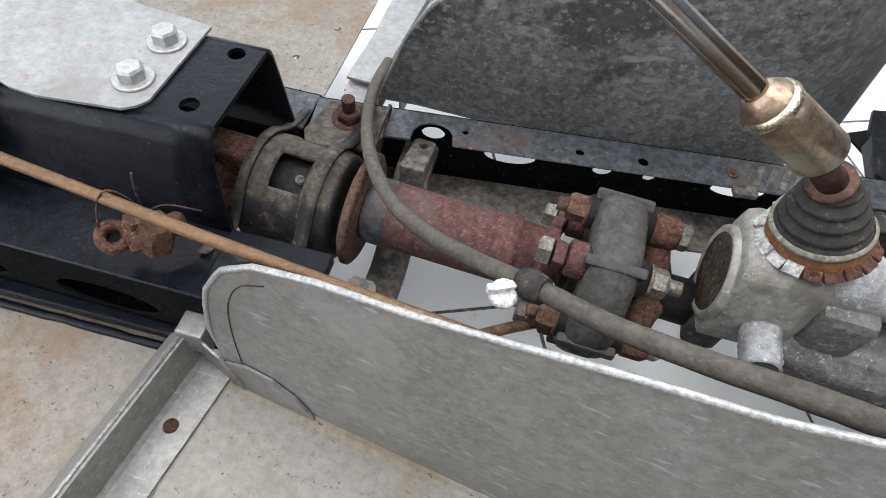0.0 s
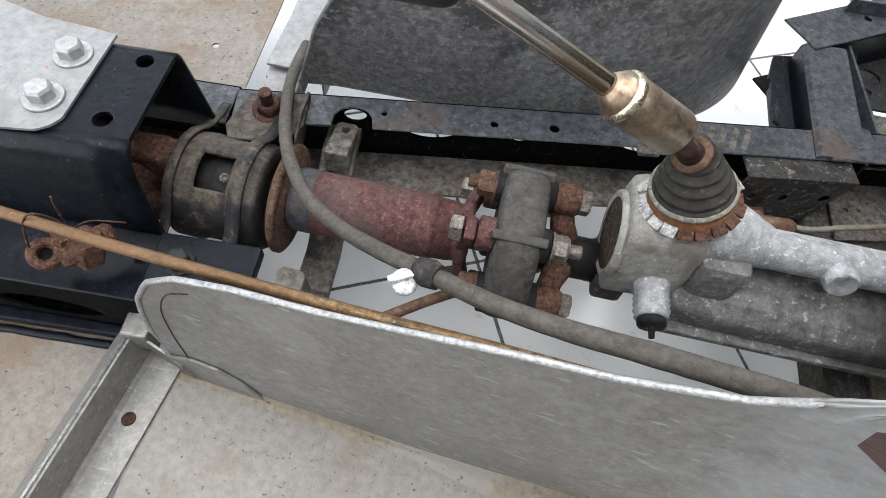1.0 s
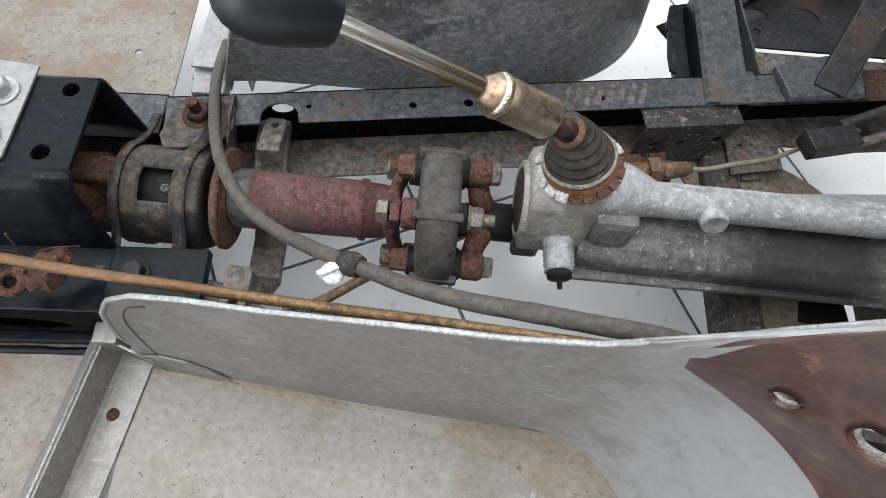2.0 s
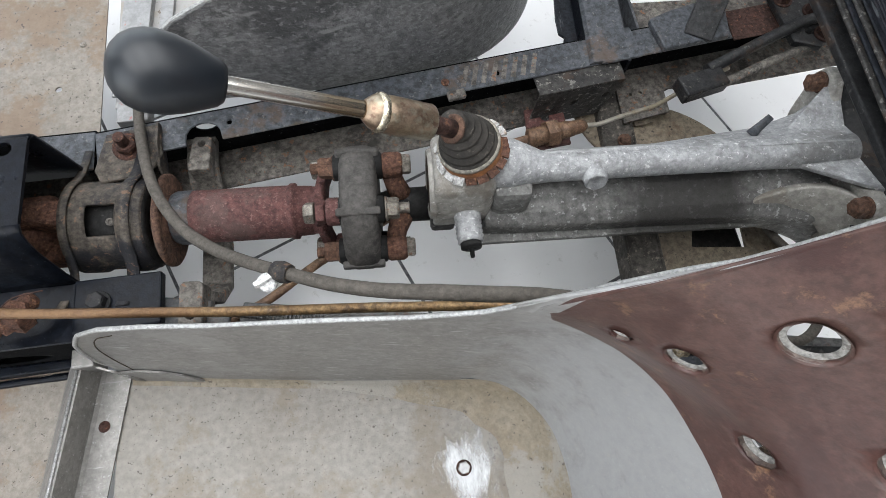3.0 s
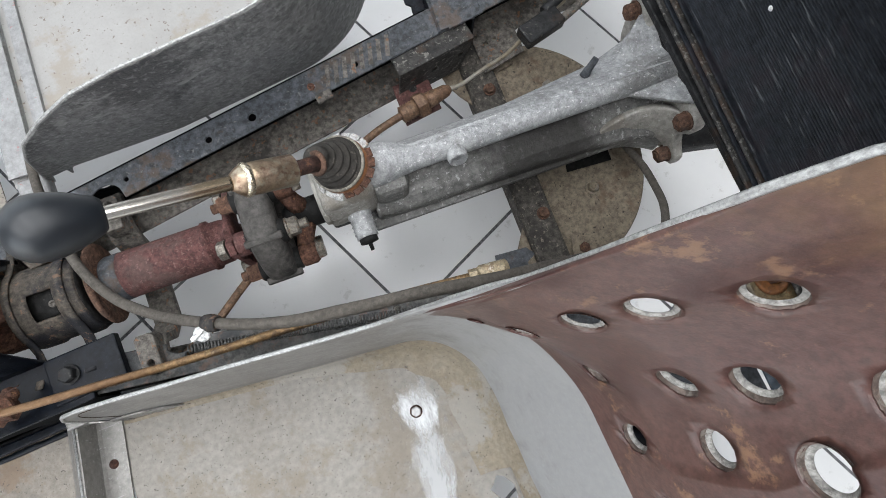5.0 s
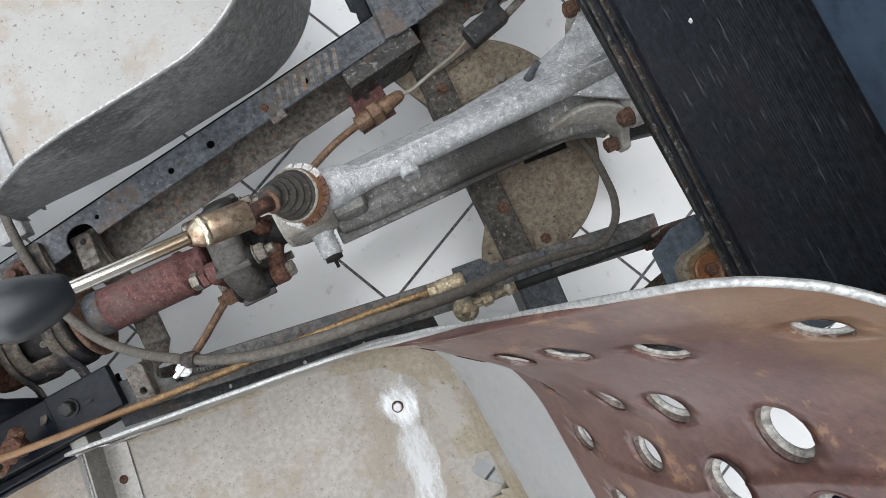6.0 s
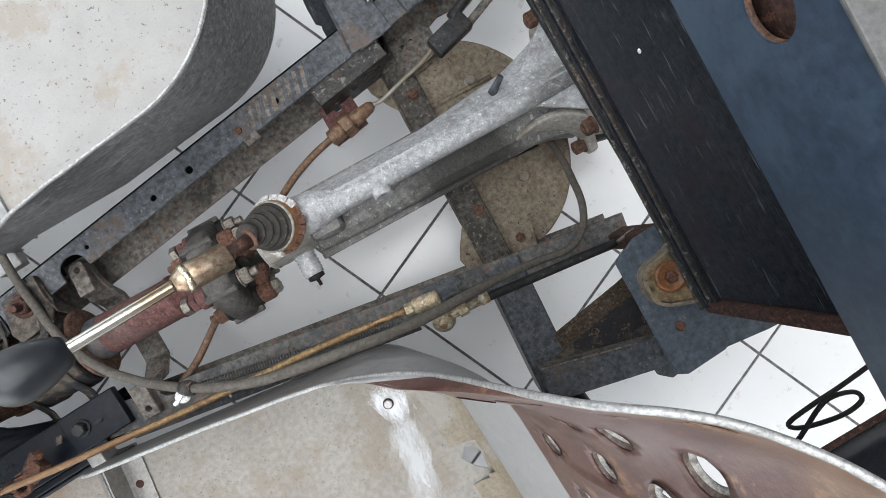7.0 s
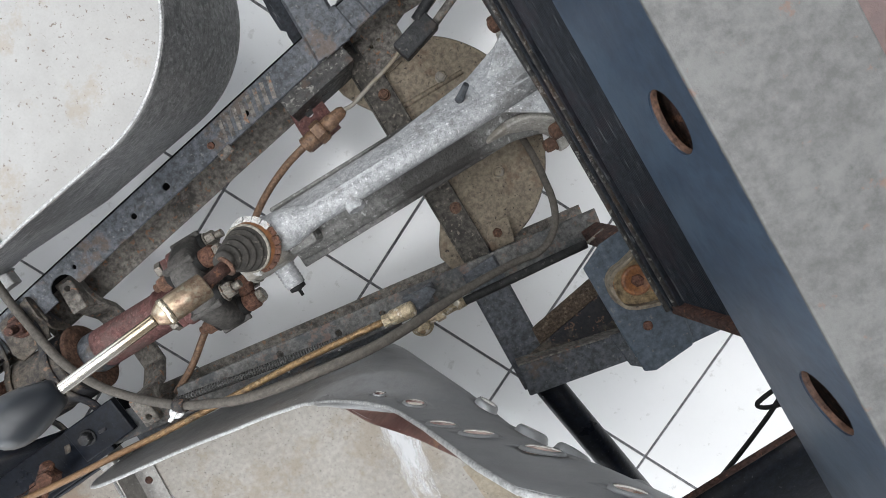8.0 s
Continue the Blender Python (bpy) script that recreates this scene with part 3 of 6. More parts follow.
def frame_pieces():
    # front crossmember: an angle bar lying across, under the gearbox
    bm = bmesh.new()
    add_box(bm, (0.297, -0.20, 0.2605), (0.337, 0.19, 0.2635), AXIS)
    add_box(bm, (0.294, -0.20, 0.228), (0.2975, 0.19, 0.266), AXIS)
    add_box(bm, (0.3345, -0.20, 0.2520), (0.3375, 0.19, 0.2665), AXIS)
    ob = part("crossmember", bm, CROSS_GREY, chassis, "dusty steel angle crossmember")
    soften(ob, 0.001, 1)
    for x, y in ((0.319, -0.099), (0.349, -0.165), (0.328, 0.095), (0.360, 0.149)):
        p = Vector((x, y, 0.2635 if x < 0.36 else 0.2555))
        bolt(ob, p, (0, 0, 1), 0.013, 0.006, 0.009, 0.003, DISC_BROWN)
    bm = bmesh.new()
    add_plate(bm, [(0.332, 0.118), (0.398, 0.128), (0.400, 0.178), (0.335, 0.172)], [circle(0.352, 0.160, 0.003, 10), circle(0.366, 0.162, 0.003, 10)], Matrix.Translation((0, 0, 0.2700)), 0.003)
    part("end_plate", bm, GREY_DIRT, chassis, "dusty crossmember end plate")
    # outriggers on both sides: a folded channel from each rail outward
    top = RAIL_TOP + 0.0035
    for y0, y1, x0, x1 in ((-0.178, -0.362, 0.299, 0.279), (0.165, 0.335, 0.304, 0.319)):
        w = 0.025
        bm = bmesh.new()
        rows = [[bm.verts.new((x + dx, y, z)) for dx, z in ((-w, top - 0.075), (-w, top - 0.003), (-w + 0.003, top), (w - 0.003, top), (w, top - 0.003), (w, top - 0.075))] for x, y in ((x0, y0), (x1, y1))]
        for k in range(5):
            # index 1 blackens both side faces, shade put into their colour
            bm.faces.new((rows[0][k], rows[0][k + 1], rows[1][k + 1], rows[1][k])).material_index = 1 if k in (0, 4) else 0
        bmesh.ops.recalc_face_normals(bm, faces=bm.faces)
        ob = part("outrigger", bm, [BLACK_WORN, BLACK_FRESH_SHADE], chassis)
        sd = ob.modifiers.new("thick", "SOLIDIFY")
        sd.thickness, sd.offset = 0.003, 0
    # outer beam that the far outrigger carries
    mb = Matrix.Translation((0.292, 0.347, 0)) @ pose(0, 0, 0, 0, 0, 28)
    bm = bmesh.new()
    add_plate(bm, [(0.0, -0.026), (0.60, -0.026), (0.60, 0.028), (-0.004, 0.028)], [circle(0.10, 0.0, 0.005, 14), circle(0.30, 0.0, 0.005, 14)], mb @ Matrix.Translation((0, 0, top + 0.004)), 0.003)
    ob = soften(part("outer_beam", bm, BLACK_WORN, chassis), 0.001, 1)
    # web and bottom blacker than the top plate, shade put into colour
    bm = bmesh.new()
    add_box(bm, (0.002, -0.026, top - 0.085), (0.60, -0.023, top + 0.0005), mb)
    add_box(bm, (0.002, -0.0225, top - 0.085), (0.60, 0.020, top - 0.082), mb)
    part("web", bm, BLACK_FRESH_SHADE, ob)
    # reinforcing box on the far rail, with its rounded front lip and bolt holes
    bm = bmesh.new()
    mr = pose(0, far_y(0), 0, 0, 0, math.degrees(math.atan(0.11)))
    add_plate(bm, [(0.205, -0.042), (0.318, -0.042), (0.318, -0.012), (0.205, -0.012)], [], mr @ Matrix.Translation((0, 0, RAIL_TOP - 0.0035)), 0.003)
    add_plate(bm, [(0.200, 0.262), (0.300, 0.262), (0.318, RAIL_TOP - 0.006), (0.205, RAIL_TOP - 0.006)], [circle(0.225, 0.30, 0.005, 12), circle(0.258, 0.30, 0.005, 12), circle(0.30, 0.303, 0.0055, 12)], mr @ pose(0, -0.0415, 0, 90, 0, 0), 0.003)
    ob = part("rail_gusset", bm, EDGE_BLACK, chassis, "rust-stained black gusset box")
    soften(ob, 0.003, 2)
    bolt(FAR_RAIL, Vector((0.097, 0.160, 0.336)), (0, 0, 1), 0.005, 0.0012, 0.0048, 0.0, RUST, "rusty_screw")
    bm = bmesh.new()
    add_box(bm, (-0.011, -0.006, -0.0035), (0.011, 0.006, 0.0035), Matrix.Translation((CLIP_AT[0], CLIP_AT[1], RAIL_TOP - 0.001)) @ pose(0, 0, 0, 0, 0, 8), 0.002)
    part("edge_clip", bm, GREY_DIRT, FAR_RAIL, "dusty clip on the rail's edge")
    # pale strokes where the paint was scraped off
    for i in range(8):
        bm = bmesh.new()
        add_plate(bm, [(-0.0030, -0.013), (0.0030, -0.013), (0.0036, 0.017), (-0.0018, 0.017)], [], mr @ Matrix.Translation((0.122 + 0.0125 * i, 0.001, RAIL_TOP + 0.0006)) @ pose(0, 0, 0, 0, 0, -22), 0.0004)
        part("scrape_mark", bm, GREY_DIRT, FAR_RAIL)
    # lap plate over the far rail at the outrigger
    bm = bmesh.new()
    add_plate(bm, [(0.292, -0.020), (0.345, -0.020), (0.345, 0.026), (0.292, 0.026)], [], mr @ Matrix.Translation((0, 0, RAIL_TOP + 0.0045)), 0.004)
    soften(part("lap_plate", bm, BLACK_WORN, chassis), 0.002, 2)
    bm = bmesh.new()
    add_plate(bm, [(0.372, -0.019), (0.462, -0.019), (0.474, 0.022), (0.44, 0.040), (0.405, 0.036), (0.37, 0.028)], [], mr @ Matrix.Translation((0, 0, RAIL_TOP + 0.010)), 0.010)
    soften(part("weld_plate", bm, BLACK_WORN, chassis), 0.003, 2)
    bm = bmesh.new()
    add_plate(bm, [(0.470, -0.0222), (0.560, -0.0222), (0.560, 0.0222), (0.476, 0.0222)], [], mr @ Matrix.Translation((0, 0, RAIL_TOP + 0.0022)), 0.0018)
    part("rusted_lap", bm, RUST_DARK, chassis, "orange rusted lap on the rail")
    # centre crossbar under the propshaft, with drilled lugs
    bm = bmesh.new()
    pts = [(-0.197, 0.140, 0.300), (-0.197, 0.108, 0.300), (-0.197, 0.090, 0.292), (-0.197, 0.074, 0.268), (-0.197, 0.02, 0.248), (-0.197, -0.03, 0.252), (-0.197, -0.055, 0.285), (-0.197, -0.062, 0.318), (-0.197, -0.080, 0.326)]
    rings = []
    for i, q in enumerate(pts):
        a, b = Vector(pts[max(0, i - 1)]), Vector(pts[min(len(pts) - 1, i + 1)])
        d = (b - a).normalized()
        nrm = Vector((1, 0, 0)).cross(d)
        q = Vector(q)
        wx, hz = 0.017, 0.006
        rings.append([bm.verts.new(q + Vector((sx * wx, 0, 0)) + nrm * sz * hz) for sx, sz in ((-1, -1), (1, -1), (1, 1), (-1, 1))])
    for a, b in zip(rings, rings[1:]):
        for k in range(4):
            bm.faces.new((a[k], a[(k + 1) % 4], b[(k + 1) % 4], b[k]))
    bm.faces.new(rings[0][::-1])
    bm.faces.new(rings[-1])
    bmesh.ops.recalc_face_normals(bm, faces=bm.faces)
    ob = part("crossbar", bm, GREY_DIRT, chassis, "dusty forged crossbar under the shaft")
    soften(ob, 0.002, 2)
    for y, z, lo in ((0.111, 0.321, 1), (-0.077, 0.351, -1)):
        bm = bmesh.new()
        add_plate(bm, [(-0.0115, -0.024), (0.0115, -0.024), (0.0115, 0.018), (0.008, 0.022), (-0.008, 0.022), (-0.0115, 0.018)], [circle(0, 0.012 * lo, 0.0042, 14)], Matrix.Translation((-0.193, y, z)) @ pose(0, 0, 0, -6 * lo, 0, -4), 0.026)
        soften(part("lug", bm, GREY_DIRT, ob), 0.0015, 2)
    # far hanger plate for the bearing drum
    bm = bmesh.new()
    add_plate(bm, [(-0.297, 0.088), (-0.287, 0.132), (-0.230, 0.140), (-0.226, 0.100), (-0.240, 0.078), (-0.29, 0.072)], [], Matrix.Translation((0, 0, 0.3425)), 0.004)
    for x in (-0.229,):
        add_plate(bm, [(0.070, 0.30), (0.14, 0.3385), (0.14, 0.347), (0.11, 0.3495), (0.085, 0.3395)], [], Matrix.Translation((x, 0, 0)) @ pose(0, 0, 0, 90, 0, 90), 0.003)
    hp = part("hanger_plate", bm, RUBBER_DUSTY, chassis)
    soften(hp, 0.001, 1)
    bolt(hp, Vector((-0.262, 0.113, 0.3425)), (0.05, -0.12, 1), 0.020, 0.010, 0.0165, 0.016, RUST_DARK)
    # near mounting block for the drum straps
    bm = bmesh.new()
    add_box(bm, (-0.305, -0.092, 0.3365), (-0.222, -0.038, 0.3490), None, 0.002)
    mb = part("mount_pad", bm, BLACK_FRESH_SHADE, chassis)
    bolt(mb, Vector((-0.280, -0.064, 0.3490)), (0, 0, 1), 0.016, 0.009, 0.0115, 0.0, CHASSIS_DARK)


frame_pieces()


# ---- near front: brace, slab bracket and stub tube ----
def front_near():
    # a folded brace from the outrigger's end to the bracket: flat top strip, web, and low gusset sheet
    top = [(0.256, -0.360), (0.266, -0.317), (0.408, -0.361), (0.400, -0.398)]
    bm = bmesh.new()
    add_plate(bm, top[::-1], [], Matrix.Translation((0, 0, 0.371)), 0.003)
    ob = part("brace", bm, BLACK_WORN, chassis)
    soften(ob, 0.0012, 1)
    bm = bmesh.new()
    p, q = Vector((0.266, -0.3165, 0.369)), Vector((0.408, -0.3605, 0.369))
    add_box(bm, (0, -0.0015, -0.05), ((q - p).length, 0.0015, 0), Matrix.Translation(p) @ pose(0, 0, 0, 0, 0, math.degrees(math.atan2(q.y - p.y, q.x - p.x))))
    part("web", bm, GREY_DIRT, ob, "dusty brown web")
    for name, pts, mat, dz, words in (("gusset_sheet", [(0.271, -0.3225), (0.412, -0.366), (0.480, -0.372), (0.480, -0.308), (0.416, -0.306)], RUBBER_DUSTY, 0.0, "brown dusty gusset sheet"),
                                      ("gusset_flange", [(0.262, -0.3260), (0.416, -0.322), (0.480, -0.324), (0.480, -0.268), (0.416, -0.281), (0.308, -0.294)], SEAL_BROWN, -0.0045, "dark brown folded gusset flange")):
        bm = bmesh.new()
        add_plate(bm, pts, [], Matrix.Translation((0, 0, 0.345 + dz)), 0.003)
        part(name, bm, mat, ob, words)
    bm = bmesh.new()
    add_plate(bm, [(0.399, -0.235), (0.430, -0.222), (0.468, -0.222), (0.470, -0.332), (0.460, -0.378), (0.455, -0.386), (0.403, -0.387), (0.391, -0.380), (0.3925, -0.34)], [], pose(0, 0, 0.456, 0, 0, 0), 0.004)
    ob = part("mount_bracket", bm, BRACKET_BLUE, chassis, "blue-black bracket plate with chipped paint")
    soften(ob, 0.0015, 2)
    bm = bmesh.new()
    add_plate(bm, [(0.470, -0.254), (0.440, -0.254), (0.423, -0.2555), (0.4145, -0.262), (0.411, -0.272), (0.4105, -0.285), (0.415, -0.295), (0.427, -0.304), (0.458, -0.316), (0.470, -0.318)], [], Matrix.Translation((0, 0, 0.4640)), 0.0055)
    pad = part("mount_pad", bm, GOLD_RUST, ob, "yellowed passivated mount pad")
    bm = bmesh.new()
    add_lathe(bm, axis_pose((0.441, -0.279, 0.464), (0, 0, 1)), [(0, 0.018), (0.002, 0.018), (0.003, 0.0145), (0.0015, 0.013), (0.0015, 0.0)], 30, False)
    part("washer", bm, CAP_ORANGE, ob, "orange rusted washer")
    bolt(ob, Vector((0.441, -0.279, 0.4655)), (0, 0, 1), 0.013, 0.006, 0, 0.004, RUST)
    bm = bmesh.new()
    add_lathe(bm, axis_pose((0.424, -0.335, 0.456), (0, 0, 1)), [(0, 0.006), (0.002, 0.0055), (0.0035, 0.003)], 16)
    part("rivet", bm, RUST, ob)
    bm = bmesh.new()
    add_plate(bm, [(0.388, -0.352), (0.430, -0.362), (0.430, -0.412), (0.405, -0.416), (0.390, -0.402)], [], Matrix.Translation((0, 0, 0.3735)), 0.003)
    soften(part("brace_end", bm, BLACK_WORN, chassis), 0.001, 1)
    bm = bmesh.new()
    add_plate(bm, [(0.455, -0.345), (0.455, -0.387), (0.511, -0.396), (0.60, -0.404), (0.60, -0.345)], [], Matrix.Translation((0, 0, 0.4515)), 0.040)
    soften(part("front_horn", bm, BRACKET_BLUE, chassis), 0.004, 2)
    # upright flange joining bracket and rail
    bm = bmesh.new()
    pts = catmull([(0.466, -0.226, 0), (0.459, -0.245, 0), (0.440, -0.2505, 0), (0.423, -0.252, 0), (0.412, -0.260, 0), (0.4075, -0.272, 0), (0.407, -0.286, 0), (0.412, -0.298, 0), (0.427, -0.308, 0), (0.462, -0.322, 0)], 4)
    prev = None
    for q in pts:
        a, b = bm.verts.new((q.x, q.y, 0.456)), bm.verts.new((q.x, q.y, 0.476))
        if prev:
            bm.faces.new((prev[0], a, b, prev[1]))
        prev = (a, b)
    lip = part("curved_lip", bm, TAN_DIRT, ob)
    sd = lip.modifiers.new("thick", "SOLIDIFY")
    sd.thickness = 0.004
    bm = bmesh.new()
    add_box(bm, (0.440, -0.244, 0.330), (0.466, -0.222, 0.4515), None, 0.002)
    part("rail_upright", bm, RUST_DARK, chassis)
    # black stub tube from the outrigger's end
    bm = bmesh.new()
    add_tube(bm, [(0.280, -0.350, 0.306), (0.285, -0.42, 0.304), (0.293, -0.52, 0.300), (0.304, -0.66, 0.296)], 0.0215, 24)
    part("stub_tube", bm, BLACK_FRESH_SHADE, chassis, "glossy black painted stub tube")


front_near()


# ---- the tunnel box and its alloy plate ----
def tunnel():
    ob = thing("tunnel_box", "black painted inverted-U steel tunnel box, open at its end", "chassis part", (0, 0, RAIL_TOP))
    ob.matrix_world = Matrix()
    # section from the near foot over the top to the far foot
    sec = [(-0.041, 0.337), (-0.037, 0.360), (-0.029, 0.396), (-0.023, 0.412), (-0.017, 0.4215), (-0.008, 0.4255), (0.080, 0.4255), (0.0862, 0.4238), (0.0885, 0.418), (0.0895, 0.395), (0.0900, 0.360), (0.0905, 0.337)]
    for half in (sec[:6], sec[6:]):
        bm = bmesh.new()
        rows = []
        for x in (-0.95, -0.60, -0.42, -0.345, -0.314):
            # the end is cut back towards the feet
            rows.append([bm.verts.new((x if x < -0.32 else x + 0.010 * (0.4255 - z) / 0.09, y, z)) for y, z in half])
        for a, b in zip(rows, rows[1:]):
            for k in range(5):
                bm.faces.new((a[k], a[k + 1], b[k + 1], b[k])).smooth = True
        bmesh.ops.recalc_face_normals(bm, faces=bm.faces)
        o = part("tunnel_side", bm, BLACK_FRESH_SHADE, ob)
        sd = o.modifiers.new("thick", "SOLIDIFY")
        sd.thickness, sd.offset = 0.004, -1
    bm = bmesh.new()
    add_plate(bm, [(-0.95, -0.008), (-0.314, -0.008), (-0.314, 0.080), (-0.95, 0.080)], [circle(-0.334, 0.0705, 0.0072, 22), circle(-0.340, 0.007, 0.0075, 22)], Matrix.Translation((0, 0, 0.4255)), 0.004)
    part("tunnel_top", bm, BLACK_FRESH_SHADE, ob)
    # alloy plate on top, its front corner rounded, its edge torn behind
    pl = thing("cover_plate", "weathered aluminium plate with red specks, bolted on the tunnel box", "metal plate", (-0.42, 0.04, 0.427))
    bm = bmesh.new()
    out = [(-0.365, 0.092), (-0.366, 0.0), (-0.371, -0.008), (-0.380, -0.014), (-0.44, -0.020), (-0.462, -0.018), (-0.474, -0.014), (-0.484, -0.019), (-0.50, -0.024), (-0.80, -0.030), (-0.80, 0.15), (-0.52, 0.13), (-0.47, 0.112), (-0.43, 0.100), (-0.38, 0.0945)]
    add_plate(bm, out[::-1], [], Matrix.Translation((0, 0, 0.4285)), 0.0022)
    ob2 = part("sheet", bm, ALU_SHEET, pl)
    ob2.matrix_parent_inverse = pl.matrix_world.inverted()
    bm = bmesh.new()
    # torn flap that hangs over the box's side
    us = [i / 8 for i in range(9)]
    rows = []
    for i, u in enumerate(us):
        x = -0.487 - 0.20 * u
        row = []
        for v in [j / 5 for j in range(6)]:
            row.append(bm.verts.new((x + 0.006 * math.sin(9 * v + 3 * u), -0.021 - 0.022 * v - 0.012 * v * v, 0.4284 - 0.060 * v * v - 0.004 * v - 0.006 * math.sin(2.5 * u))))
        rows.append(row)
    for a, b in zip(rows, rows[1:]):
        for k in range(5):
            bm.faces.new((a[k], a[k + 1], b[k + 1], b[k])).smooth = True
    flap = part("torn_flap", bm, ALU_SHEET, pl)
    flap.matrix_parent_inverse = pl.matrix_world.inverted()
    sd = flap.modifiers.new("thick", "SOLIDIFY")
    sd.thickness = 0.002
    for x, y in ((-0.3865, 0.0625), (-0.3870, 0.016)):
        b = bolt(pl, Vector((x, y, 0.4285)), (0, 0, 1), 0.0175, 0.0095, 0.0150, 0, ZINC, label="grey zinc bolt with washer")
        b.matrix_parent_inverse = pl.matrix_world.inverted()


tunnel()


# ---- the driveline ----
SZ = 0.331           # the shaft's height


def propshaft():
    ob = thing("propeller_shaft", "flaking dark red propeller shaft with a rusty thrust disc", "propeller shaft", AXIS @ Matrix.Translation((0, 0, SZ)))
    bm = bmesh.new()
    add_lathe(bm, Matrix(), [(-0.215, 0.0265), (-0.206, 0.0285), (-0.094, 0.0285), (-0.092, 0.0305), (-0.087, 0.0305), (-0.0865, 0.0275), (-0.070, 0.0265), (-0.060, 0.020), (-0.055, 0.012)], 40)
    part("shaft_tube", bm, SHAFT_RED, ob)
    bm = bmesh.new()
    add_lathe(bm, Matrix(), [(-0.214, 0.0270), (-0.2095, 0.0289), (-0.194, 0.0290), (-0.1935, 0.0280)], 40, False)
    part("worn_end", bm, BLACK_WORN, ob, "bare dark grey worn end of the tube")
    bm = bmesh.new()
    add_lathe(bm, pose(-0.2225, 0, -0.004, 0, 3, 0), [(-0.004, 0.020), (-0.004, 0.046), (-0.001, 0.050), (0.003, 0.050), (0.005, 0.047), (0.002, 0.030), (0.006, 0.029)], 44)
    part("thrust_disc", bm, DISC_BROWN, ob, "rusty bell-shaped thrust disc")
    # the red yoke inside the tunnel
    bm = bmesh.new()
    add_lathe(bm, pose(0, 0, -0.008), [(-0.46, 0.024), (-0.40, 0.025), (-0.385, 0.034), (-0.345, 0.036), (-0.335, 0.020), (-0.30, 0.018)], 24)
    add_box(bm, (-0.36, -0.014, 0.010), (-0.315, 0.014, 0.034), None, 0.004)
    add_box(bm, (-0.36, -0.040, -0.026), (-0.318, -0.018, 0.0), None, 0.005)
    part("rear_yoke", bm, RUST, ob, "dark red rusted yoke inside the tunnel")
    # front hub and three-arm flange
    bm = bmesh.new()
    add_lathe(bm, Matrix(), [(-0.090, 0.0262), (-0.066, 0.0258), (-0.062, 0.030), (-0.056, 0.030), (-0.054, 0.016)], 36)
    part("hub", bm, SHAFT_RED, ob)
    for k in range(3):
        bm = bmesh.new()
        a = radians(90 + 120 * k + YOKE)
        m = pose(0, 0, 0, math.degrees(a) - 90, 0, 0)
        secs = [[(x, -w, z), (x, w, z), (x + t, w, z), (x + t, -w, z)] for x, w, z, t in ((-0.066, 0.018, 0.018, 0.010), (-0.064, 0.014, 0.034, 0.010), (-0.060, 0.011, 0.045, 0.010), (-0.060, 0.008, 0.060, 0.009))]
        rings = [[bm.verts.new(m @ Vector(p)) for p in s] for s in secs]
        for r0, r1 in zip(rings, rings[1:]):
            for q in range(4):
                bm.faces.new((r0[q], r0[(q + 1) % 4], r1[(q + 1) % 4], r1[q]))
        bm.faces.new(rings[0][::-1])
        bm.faces.new(rings[-1])
        bmesh.ops.recalc_face_normals(bm, faces=bm.faces)
        add_lathe(bm, m @ Matrix.Translation((0, 0, BOLT_R)), [(-0.050, 0.0125), (-0.048, 0.0142), (-0.036, 0.0142), (-0.034, 0.0120)], 18)
        soften(part("yoke_arm", bm, SHAFT_RED, ob), 0.0015, 2)
    return ob


YOKE, BOLT_R = 28, 0.0505
propshaft()


